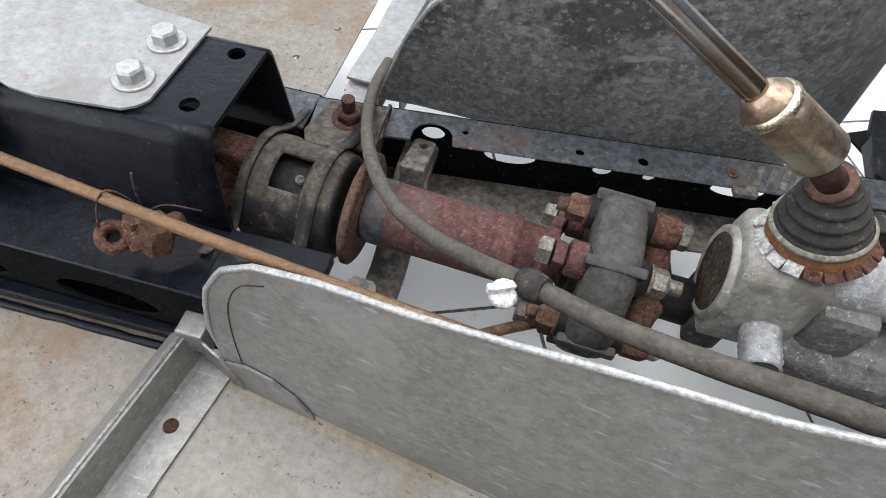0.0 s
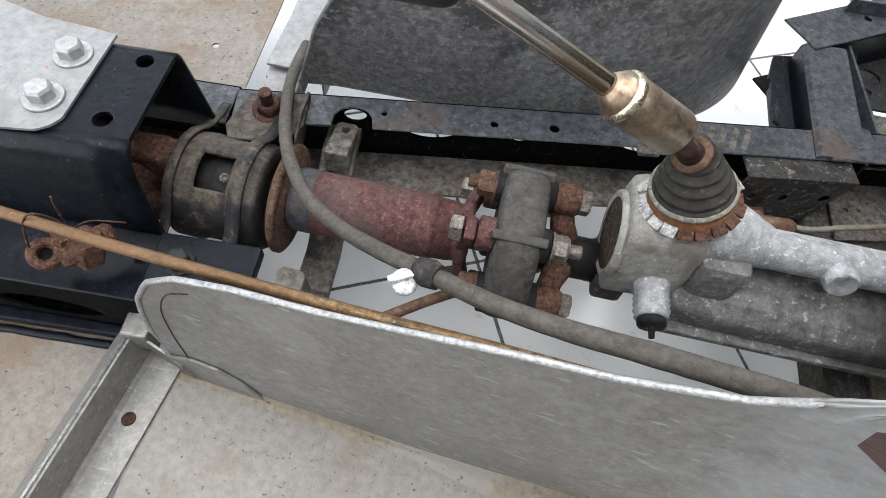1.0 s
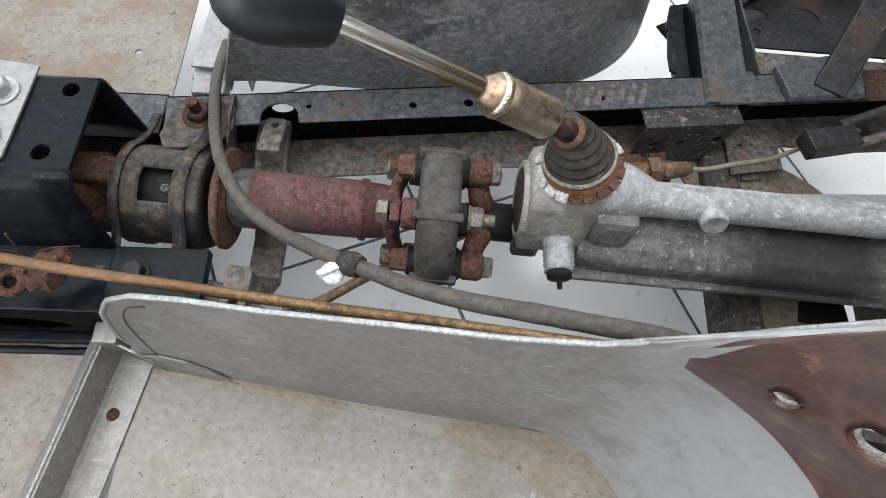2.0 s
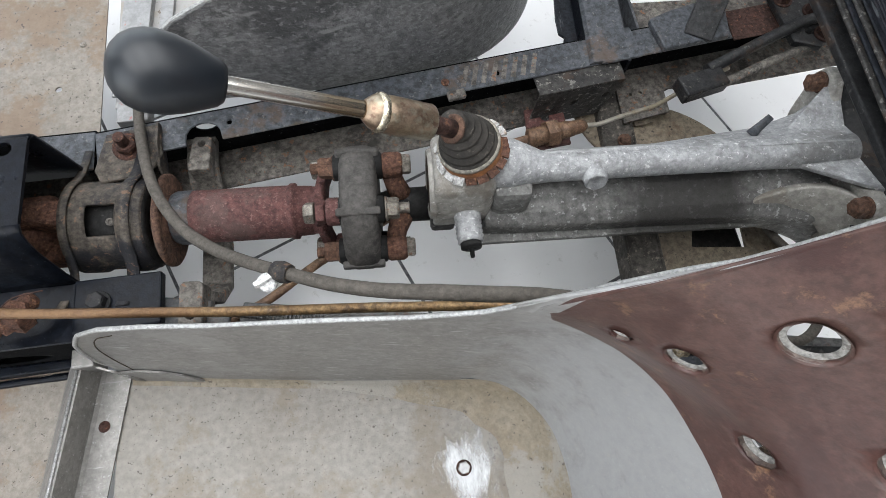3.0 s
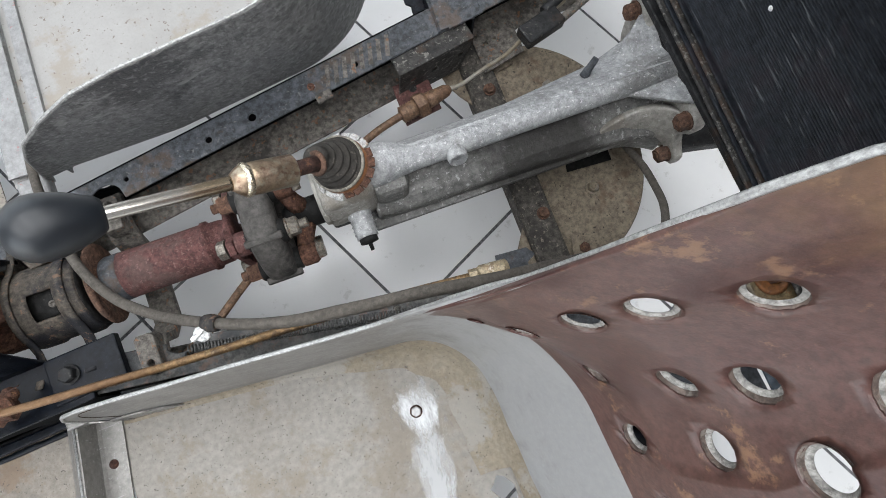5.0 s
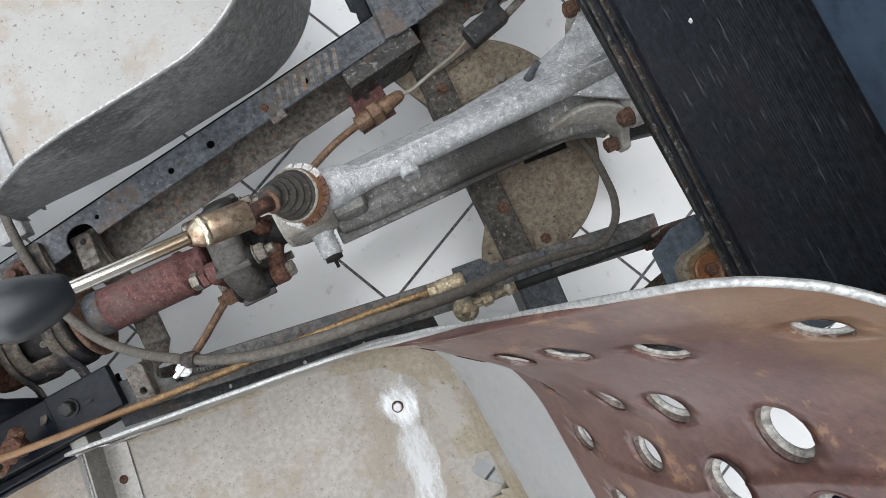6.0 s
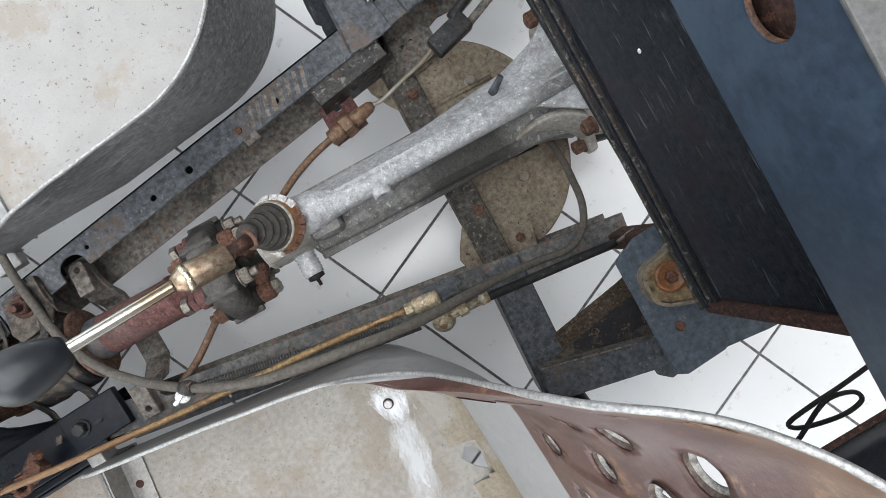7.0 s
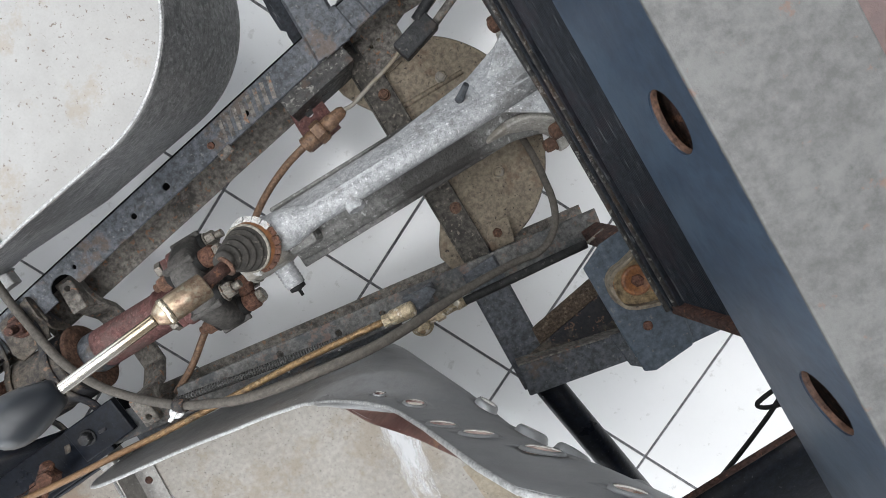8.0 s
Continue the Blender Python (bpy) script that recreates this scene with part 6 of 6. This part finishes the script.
# ---- pipes, cables and fittings ----
def cables():
    ob = thing("control_cable", "dusty dark rubber-sheathed control cable with a white plastic clip", "cable", (-0.098, -0.10, 0.455))
    inv = ob.matrix_world.inverted()
    route = [(-0.262, 0.235, 0.318), (-0.257, 0.178, 0.335), (-0.243, 0.110, 0.355), (-0.216, 0.036, 0.386), (-0.184, -0.017, 0.405), (-0.152, -0.049, 0.421), (-0.119, -0.073, 0.439), (-0.081, -0.096, 0.460), (-0.0425, -0.115, 0.472), (-0.0025, -0.130, 0.4855), (0.035, -0.139, 0.494), (0.072, -0.147, 0.499), (0.108, -0.154, 0.502), (0.150, -0.163, 0.497), (0.196, -0.171, 0.475), (0.268, -0.180, 0.432), (0.336, -0.194, 0.390), (0.378, -0.203, 0.380), (0.409, -0.190, 0.372), (0.427, -0.164, 0.364), (0.437, -0.133, 0.348), (0.446, -0.102, 0.326), (0.452, -0.070, 0.300), (0.452, -0.045, 0.290)]
    bm = bmesh.new()
    pts = catmull(route, 6)
    add_tube(bm, pts, [0.0056 + 0.0006 * clamp((p.x + 0.06) * 12) - 0.0012 * clamp((p.x - 0.2) * 8) + 0.0003 * noise.noise(p * 90) for p in pts], 12)
    o = part("sheath", bm, CABLE_SKIN, ob)
    o.matrix_parent_inverse = inv
    bm = bmesh.new()
    i = min(range(len(pts)), key=lambda k: (pts[k] - Vector((-0.080, -0.0965, 0.460))).length)
    add_tube(bm, [pts[i - 1], pts[i], pts[i + 1]], [0.0078, 0.0092, 0.0078], 12)
    o = part("joint_sleeve", bm, RUBBER_DUSTY, ob)
    o.matrix_parent_inverse = inv
    bm = bmesh.new()
    c = Vector((-0.0945, -0.100, 0.452))
    add_lathe(bm, axis_pose(c, (-0.15, -0.55, 0.8)), [(-0.006, 0.004), (-0.004, 0.0078), (0.002, 0.0084), (0.005, 0.0070), (0.0055, 0.0035), (0.003, 0.003), (0.003, 0)], 18, False)
    add_box(bm, (-0.0105, -0.0022, 0.0), (0.012, 0.0022, 0.006), Matrix.Translation(c) @ pose(0, 0, 0.004, 0, 0, 25), 0.001)
    add_tube(bm, [c + Vector((0.004, 0.004, -0.002)), c + Vector((0.012, 0.006, 0.006)), c + Vector((0.018, 0.000, 0.010))], 0.003, 8)
    o = part("clip", bm, WHITE_PLASTIC, ob, "white plastic cable clip")
    o.matrix_parent_inverse = inv

    ob = thing("brake_pipe", "rusty yellow-brown steel brake pipe ending in a brass union", "pipe", (0.19, -0.158, 0.44))
    inv = ob.matrix_world.inverted()
    route = [(-0.62, -0.042, 0.405), (-0.50, -0.058, 0.409), (-0.42, -0.070, 0.412), (-0.334, -0.084, 0.417), (-0.29, -0.0915, 0.420), (-0.20, -0.104, 0.424), (-0.146, -0.112, 0.428), (-0.084, -0.120, 0.431), (-0.023, -0.127, 0.433), (0.042, -0.135, 0.434), (0.106, -0.144, 0.4385), (0.172, -0.155, 0.440)]
    bm = bmesh.new()
    add_tube(bm, catmull(route, 5), 0.0043, 12)
    o = part("pipe", bm, PIPE_RUST, ob)
    o.matrix_parent_inverse = inv
    bm = bmesh.new()
    m = axis_pose((0.168, -0.1545, 0.440), (1, -0.17, 0.0))
    add_hex(bm, m, 0.0135, 0.010)
    add_lathe(bm, m, [(0.009, 0.0075), (0.012, 0.0095), (0.034, 0.0100), (0.040, 0.0095), (0.042, 0.0060)], 18)
    o = part("union", bm, BRASS, ob, "brass pipe union")
    o.matrix_parent_inverse = inv
    bm = bmesh.new()
    add_plate(bm, [(0.0, -0.018), (0.012, -0.018), (0.042, 0.006), (0.034, 0.014), (0.0, 0.012)], [], Matrix.Translation((0.20, -0.156, 0.432)) @ pose(0, 0, 0, 20, 0, -12), 0.003)
    add_box(bm, (0.2, -0.168, 0.336), (0.232, -0.160, 0.430), pose(0, 0, 0))
    o = part("union_bracket", bm, BLACK_WORN, ob, "black steel union bracket")
    o.matrix_parent_inverse = inv

    ob = thing("brake_hose", "black rubber hose with brass fittings beside the rail", "hose", (0.22, -0.193, 0.40))
    inv = ob.matrix_world.inverted()
    bm = bmesh.new()
    add_tube(bm, catmull([(0.258, -0.197, 0.400), (0.33, -0.209, 0.400), (0.38, -0.217, 0.400), (0.427, -0.225, 0.400)], 4), 0.0058, 12)
    o = part("hose", bm, RUBBER, ob)
    o.matrix_parent_inverse = inv
    bm = bmesh.new()
    add_tube(bm, [(0.427, -0.225, 0.400), (0.455, -0.222, 0.402)], 0.002, 8)
    o = part("inner_wire", bm, BOLT_STEEL, ob)
    o.matrix_parent_inverse = inv
    m = axis_pose((0.218, -0.193, 0.400), (1, -0.1, 0))
    bm = bmesh.new()
    add_hex(bm, m, 0.014, 0.012)
    add_lathe(bm, m, [(0.012, 0.0052), (0.03, 0.0052), (0.03, 0.007), (0.042, 0.0066)], 16)
    o = part("fitting", bm, BRASS, ob, "aged brass fitting")
    o.matrix_parent_inverse = inv
    bm = bmesh.new()
    add_lathe(bm, axis_pose((0.196, -0.191, 0.383), (0.1, -0.1, 1)), [(0, 0.012), (0.006, 0.0150), (0.012, 0.0155), (0.015, 0.0145), (0.016, 0.0100), (0.026, 0.0095), (0.028, 0.0070), (0.0285, 0.0)], 22, False)
    add_tube(bm, [(0.200, -0.190, 0.396), (0.222, -0.193, 0.400)], 0.006, 12)
    o = part("elbow", bm, BRASS, ob)
    o.matrix_parent_inverse = inv

    # return spring lying over the rail
    ob = thing("return_spring", "long thin grey steel coil spring over the chassis rail", "spring", (0, -0.125, 0.36))
    inv = ob.matrix_world.inverted()
    bm = bmesh.new()
    a, b = Vector((-0.148, -0.0925, 0.353)), Vector((0.141, -0.1665, 0.353))
    d = (b - a).normalized()
    s1 = d.orthogonal().normalized()
    s2 = d.cross(s1)
    turns, per = 78, 8
    pts = [a.lerp(b, i / (turns * per)) + 0.0050 * (math.cos(2 * math.pi * i / per) * s1 + math.sin(2 * math.pi * i / per) * s2) for i in range(turns * per + 1)]
    add_tube(bm, pts, 0.0009, 5)
    o = part("coil", bm, SPRING_STEEL, ob)
    o.matrix_parent_inverse = inv

    # rusty union nut wired to the pipe
    ob = thing("rusty_union", "heavily rusted pipe union hung on a thin wire", "pipe fitting", (-0.348, -0.08, 0.356))
    inv = ob.matrix_world.inverted()
    bm = bmesh.new()
    m = axis_pose((-0.356, -0.090, 0.388), (-0.45, 0.22, -0.86))
    add_lathe(bm, m, [(0.012, 0.0046), (0.0, 0.0052), (-0.0012, 0.0080), (0.0, 0.0110), (0.004, 0.0120), (0.010, 0.0118), (0.013, 0.0104), (0.020, 0.0100), (0.022, 0.0080), (0.022, 0.0046), (0.012, 0.0046)], 22, False)
    add_hex(bm, axis_pose((-0.349, -0.084, 0.380), (0.80, 0.45, 0.12)), 0.022, 0.016)
    add_hex(bm, axis_pose((-0.336, -0.080, 0.372), (0.30, 0.10, 1)), 0.022, 0.026)
    add_lathe(bm, axis_pose((-0.336, -0.072, 0.379), (0.78, 0.58, 0.12)), [(0.0, 0.0085), (0.004, 0.0095), (0.008, 0.0085), (0.014, 0.0088), (0.018, 0.006)], 12)
    add_hex(bm, axis_pose((-0.347, -0.079, 0.384), (0.1, 0.05, 1)), 0.014, 0.012)
    o = part("union_body", bm, RUST, ob)
    o.matrix_parent_inverse = inv
    # black disc inside the ring carries the bore's shade
    bm = bmesh.new()
    add_lathe(bm, m, [(0.0115, 0.0), (0.0115, 0.0049)], 18, False)
    o = part("bore", bm, RUBBER, ob, "black disc, the bore's shade put into colour")
    o.matrix_parent_inverse = inv
    bm = bmesh.new()
    add_tube(bm, catmull([(-0.366, -0.092, 0.385), (-0.360, -0.085, 0.412), (-0.352, -0.080, 0.424), (-0.343, -0.076, 0.416), (-0.338, -0.075, 0.398)], 5), 0.0008, 6)
    add_tube(bm, catmull([(-0.338, -0.075, 0.398), (-0.334, -0.075, 0.425), (-0.332, -0.073, 0.440)], 4), 0.0007, 6)
    add_tube(bm, catmull([(-0.338, -0.075, 0.400), (-0.322, -0.070, 0.409), (-0.300, -0.065, 0.405)], 4), 0.0007, 6)
    o = part("wire", bm, RUST_DARK, ob, "thin rusty tie wire")
    o.matrix_parent_inverse = inv

    # rusty brake junction on the far rail with its pipes
    ob = thing("brake_junction", "red-brown rusted brake pipe junction under the far rail", "pipe fitting", (0.245, 0.105, 0.29))
    inv = ob.matrix_world.inverted()
    d = Vector((0.80, 0.06, 0)).normalized()
    m = axis_pose((0.212, 0.098, 0.296), (0.9, 0.12, 0.0))
    bm = bmesh.new()
    pro = [(-0.020, 0.008)]
    for k in range(5):
        pro += [(-0.018 + 0.004 * k, 0.0125), (-0.016 + 0.004 * k, 0.0110)]
    add_lathe(bm, m, pro + [(0.004, 0.012)], 18)
    add_hex(bm, m @ Matrix.Translation((0.004, 0, 0)), 0.030, 0.016)
    add_lathe(bm, m, [(0.020, 0.011), (0.032, 0.011), (0.036, 0.010), (0.052, 0.0085), (0.058, 0.005)], 18)
    o = part("junction", bm, PIPE_BROWN, ob)
    o.matrix_parent_inverse = inv
    bm = bmesh.new()
    add_plate(bm, [(0.196, 0.085), (0.250, 0.090), (0.250, 0.145), (0.200, 0.145)], [circle(0.225, 0.132, 0.006, 12)], Matrix.Translation((0, 0, 0.283)), 0.004)
    o = part("bracket", bm, SHAFT_RED, ob, "red-brown bracket")
    o.matrix_parent_inverse = inv
    bm = bmesh.new()
    add_tube(bm, catmull([(0.198, 0.0965, 0.296), (0.15, 0.088, 0.292), (0.093, 0.067, 0.288), (0.02, 0.028, 0.272), (-0.075, -0.028, 0.285), (-0.131, -0.065, 0.290), (-0.175, -0.085, 0.292)], 5), 0.0052, 10)
    o = part("long_pipe", bm, PIPE_BROWN, ob, "rust-brown pipe under the shaft")
    o.matrix_parent_inverse = inv
    bm = bmesh.new()
    add_tube(bm, catmull([(0.268, 0.105, 0.297), (0.285, 0.103, 0.300), (0.32, 0.110, 0.303), (0.360, 0.117, 0.306), (0.405, 0.132, 0.318), (0.46, 0.150, 0.322)], 4), 0.0030, 8)
    o = part("thin_pipe", bm, SEAM_BROWN, ob)
    o.matrix_parent_inverse = inv


cables()


# ---- the radiator slab and the scuttle above it ----
def front_parts():
    ob = thing("radiator", "black ribbed radiator core in a dark frame, leaning slightly", "radiator", AXIS @ pose(0.466, 0.0, 0.478, 0, 9.0, 0))
    # local frame: x through the core, y across, z up the lean
    H, Y0, Y1 = 0.36, -0.308, 0.40
    bm = bmesh.new()
    add_box(bm, (0.016, Y0 + 0.01, 0.0), (0.050, Y1, H))
    for v in bm.verts:
        v.co.y -= 0.08 * v.co.z if v.co.y < 0 else 0.0
    part("core", bm, FIN_BLACK, ob)
    # frame ridges along the lower edge and the end
    for k, (x0, z0, z1) in enumerate(((0.000, -0.001, 0.003), (0.004, 0.004, 0.0075), (0.007, 0.0085, 0.0125), (0.010, 0.0145, 0.0175))):
        bm = bmesh.new()
        add_box(bm, (x0, Y0, z0), (0.05, Y1, z1), None, 0.0015)
        part("edge_ridge", bm, EDGE_BLACK if k % 2 == 0 else FIN_BLACK, ob)
    bm = bmesh.new()
    add_box(bm, (0.006, Y0 - 0.006, 0.0), (0.056, Y0 + 0.006, H), None, 0.002)
    for v in bm.verts:
        v.co.y -= 0.08 * max(0.0, v.co.z)
    part("end_cap", bm, RUST_DARK, ob, "rust-edged end cap")
    # fins: thin strips across the face
    bm = bmesh.new()
    z = 0.021
    while z < H - 0.01:
        d = 0.0152 + random.uniform(-0.0003, 0.0003)
        a = [bm.verts.new(p) for p in ((d, Y0 + 0.008, z), (d, Y1, z), (0.0165, Y1, z + 0.0012), (0.0165, Y0 + 0.008, z + 0.0012))]
        bm.faces.new(a)
        b = [bm.verts.new(p) for p in ((d, Y0 + 0.008, z), (d, Y1, z), (0.0165, Y1, z - 0.0012), (0.0165, Y0 + 0.008, z - 0.0012))]
        bm.faces.new(b[::-1])
        z += 0.0030
    for v in bm.verts:
        v.co.y -= 0.08 * v.co.z if v.co.y < 0 else 0.0
    fins = part("fin_pack", bm, FIN_BLACK, ob)
    tagged(fins, "", "", "", "stuff")
    bm = bmesh.new()
    add_lathe(bm, axis_pose((0.0150, -0.038, 0.0993), (-1, 0, 0)), [(0, 0.0026), (0.0008, 0.002), (0.001, 0.0)], 9, False)
    part("paint_speck", bm, WHITE_PLASTIC, ob, "white paint speck")
    bm = bmesh.new()
    add_plate(bm, [(0.472 + 0.030 * y + dx, y) for y, dx in ((0.40, 0.0), (-0.228, 0.0), (-0.228, 0.034), (0.40, 0.034))], [], Matrix.Translation((0, 0, 0.457)), 0.010)
    o = part("lower_flange", bm, CHASSIS_DARK, ob, "grimy black flange under the core")
    o.matrix_parent_inverse = ob.matrix_world.inverted()
    soften(o, 0.002, 2)

    ob = thing("scuttle_frame", "blue-black drilled steel scuttle bar under a grey alloy flange", "scuttle", AXIS @ pose(0.428, 0, 0.78, 0, -4.0, 0))
    bm = bmesh.new()
    holes = [circle(y, 0.072, 0.0170, 30) for y in (-0.6985, -0.5445, -0.391, -0.2375, -0.084, 0.0695, 0.223, 0.3765)]
    add_plate(bm, [(-0.75, 0.0), (0.45, 0.0), (0.45, 0.112), (-0.75, 0.112)], holes, pose(0, 0, 0, 90, 0, -90) @ pose(0, 0, 0, 0, 180, 0) @ Matrix.Translation((0, 0, 0)), 0.002)
    face = part("face", bm, BLUE_BLACK, ob)
    for y in (-0.6985, -0.5445, -0.391, -0.2375, -0.084, 0.0695, 0.223, 0.3765):
        bm = bmesh.new()
        add_lathe(bm, axis_pose((0, y, 0.072), (1, 0, 0)), [(-0.0010, 0.0180), (-0.0013, 0.0174), (-0.0006, 0.0167), (0.0012, 0.0165), (0.0024, 0.0168)], 30, False)
        part("hole_rim", bm, DISC_BROWN, face, "worn brown rim of a drilled hole")
    bm = bmesh.new()
    add_box(bm, (0.0095, -0.75, -0.002), (0.0120, 0.45, 0.111))
    part("inner_channel", bm, RUST_DARK, ob, "dark rusty inside of the bar")
    bm = bmesh.new()
    add_box(bm, (-0.004, -0.75, 0.1125), (0.062, 0.45, 0.1155), None, 0.001)
    part("top_flange", bm, FLANGE_GREY, ob, "grey weathered alloy flange")
    bm = bmesh.new()
    add_box(bm, (0.063, -0.75, 0.07), (0.20, 0.45, 0.075))
    part("rear_sheet", bm, RED_OXIDE, ob)


front_parts()


# ---- beyond the rails ----
def outlying():
    # far plate with lightening holes
    bm = bmesh.new()
    add_plate(bm, [(0.352, 0.300), (0.70, 0.285), (0.70, 0.42), (0.352, 0.41)], [circle(0.401, 0.353, 0.019, 24, 0.8), circle(0.397, 0.326, 0.006, 14), circle(0.463, 0.352, 0.027, 26, 0.8), circle(0.590, 0.306, 0.019, 26, 0.7)], Matrix.Translation((0, 0, 0.294)), 0.003)
    pl = part("drilled_plate", bm, CHASSIS_DARK, chassis, "black steel plate with large oval holes")
    bm = bmesh.new()
    add_plate(bm, [(0.352, 0.2085), (0.60, 0.2350), (0.70, 0.245), (0.70, 0.2845), (0.352, 0.2995)], [], Matrix.Translation((0, 0, 0.286)), 0.003)
    part("ledge", bm, GREY_DIRT, pl, "dusty tan ledge")
    bm = bmesh.new()
    add_box(bm, (0.352, 0.2145, 0.22), (0.355, 0.40, 0.335))
    add_box(bm, (0.352, 0.40, 0.22), (0.70, 0.403, 0.36))
    part("side_wall", bm, BLACK_WORN, pl)
    bm = bmesh.new()
    edge = [(0.264, 0.186), (0.265, 0.225), (0.267, 0.232), (0.261, 0.238), (0.262, 0.262), (0.268, 0.300), (0.266, 0.306), (0.278, 0.345), (0.302, 0.350), (0.296, 0.186)]
    add_plate(bm, edge, [], Matrix.Translation((0, 0, 0.3100)), 0.004)
    part("torn_flap", bm, FIN_BLACK, chassis, "torn black rubber flap on the outrigger")
    # a rod with its square clamp running forward beside the far rail
    ob = thing("drag_link", "dark steel rod with a square clamp block", "steering rod", (0.42, 0.12, 0.335))
    inv = ob.matrix_world.inverted()
    bm = bmesh.new()
    add_box(bm, (-0.030, -0.014, -0.010), (0.030, 0.014, 0.010), Matrix.Translation((0.404, 0.118, 0.340)) @ pose(0, 0, 0, 0, 0, 12), 0.003)
    o = part("clamp", bm, CHASSIS_DARK, ob)
    o.matrix_parent_inverse = inv
    bm = bmesh.new()
    add_tube(bm, [(0.415, 0.134, 0.345), (0.49, 0.163, 0.348), (0.545, 0.180, 0.358), (0.60, 0.19, 0.362)], 0.0070, 14)
    o = part("rod", bm, CHASSIS_DARK, ob)
    o.matrix_parent_inverse = inv
    bm = bmesh.new()
    add_tube(bm, [(0.432, 0.118, 0.335), (0.50, 0.140, 0.340), (0.60, 0.165, 0.345)], 0.0055, 12)
    o = part("lower_rod", bm, GREY_DIRT, ob)
    o.matrix_parent_inverse = inv
    bm = bmesh.new()
    add_box(bm, (0, -0.018, -0.005), (0.16, 0.018, 0.005), axis_pose((0.418, 0.183, 0.344), (0.050, 0.085, 0.05)), 0.002)
    part("stay_bar", bm, CHASSIS_DARK, chassis)
    bm = bmesh.new()
    add_plate(bm, [(0.533, 0.158), (0.566, 0.146), (0.584, 0.176), (0.578, 0.240), (0.528, 0.236)], [circle(0.558, 0.172, 0.005, 14)], Matrix.Translation((0, 0, 0.352)), 0.010)
    pl = soften(part("anchor_plate", bm, CHASSIS_DARK, chassis, "grimy black anchor plate"), 0.002, 2)
    for x, y in ((0.541, 0.222), (0.572, 0.200), (0.574, 0.164)):
        bolt(pl, Vector((x, y, 0.352)), (0, 0, 1), 0.016, 0.009, 0.012, 0.006, RUST_DARK)
    # low black bar with a rusty edge beyond the near front corner, and a loose cable
    ob = thing("wing_edge", "black panel with a rusty raw edge", "body panel", (0.45, -0.55, 0.45))
    inv = ob.matrix_world.inverted()
    bm = bmesh.new()
    a, b = Vector((0.26, -0.508, 0.50)), Vector((0.64, -0.518, 0.50))
    rows = []
    for t in [i / 16 for i in range(17)]:
        p = a.lerp(b, t)
        row = []
        for v in [j / 6 for j in range(7)]:
            row.append(bm.verts.new(p + Vector((0.0, -0.20 * v, 0.012 * v - 0.09 * v * v))))
        rows.append(row)
    for r0, r1 in zip(rows, rows[1:]):
        for k in range(6):
            bm.faces.new((r0[k], r0[k + 1], r1[k + 1], r1[k])).smooth = True
    o = part("panel", bm, BLACK_FRESH_SHADE, ob)
    o.matrix_parent_inverse = inv
    sd = o.modifiers.new("thick", "SOLIDIFY")
    sd.thickness = 0.003
    bm = bmesh.new()
    add_tube(bm, [a.lerp(b, i / 12) + Vector((0, 0, 0.001)) for i in range(13)], 0.0035, 8)
    o = part("raw_edge", bm, RUST_DARK, ob, "rusty raw edge")
    o.matrix_parent_inverse = inv
    ob = thing("loose_cable", "loose looped black electric cable", "cable", (0.5, -0.56, 0.36))
    inv = ob.matrix_world.inverted()
    bm = bmesh.new()
    add_tube(bm, catmull([(0.30, -0.545, 0.480), (0.36, -0.575, 0.430), (0.42, -0.598, 0.375), (0.468, -0.594, 0.358), (0.510, -0.579, 0.356), (0.560, -0.557, 0.357), (0.598, -0.565, 0.358), (0.603, -0.582, 0.357), (0.570, -0.585, 0.356), (0.519, -0.572, 0.354), (0.506, -0.558, 0.353), (0.545, -0.554, 0.353), (0.603, -0.551, 0.356), (0.70, -0.535, 0.37)], 6), 0.0032, 10)
    o = part("lead", bm, RUBBER, ob)
    o.matrix_parent_inverse = inv


outlying()


# ---- ceiling fittings ----
def fittings():
    for lx in (-1.3, 0.0, 1.3):
        m = ROOM @ Matrix.Translation((lx, 0.2, HIGH))
        ob = thing("ceiling_light", "long white rectangular ceiling light fitting", "ceiling light", m, "ceiling lights")
        bm = bmesh.new()
        add_box(bm, (-0.32, -1.72, -0.07), (0.32, 1.72, 0.0))
        part("housing", bm, WHITE_PLASTIC, ob)


fittings()


# ---- floor tiles, one by one ----
def tiles():
    T, n, g = 1 / 3, 8, 0.0026
    bm = bmesh.new()
    add_box(bm, (g, g, -0.008), (T - g, T - g, 0.0), None, 0.0008)
    me = finish(bm, "tile", TILE_WHITE)
    for i in range(-n, n):
        for j in range(-n, n):
            o = new("tile", me)
            o.parent = FLOOR
            o.matrix_basis = Matrix.Translation((i * T, j * T, random.uniform(-0.0002, 0.0002)))


tiles()
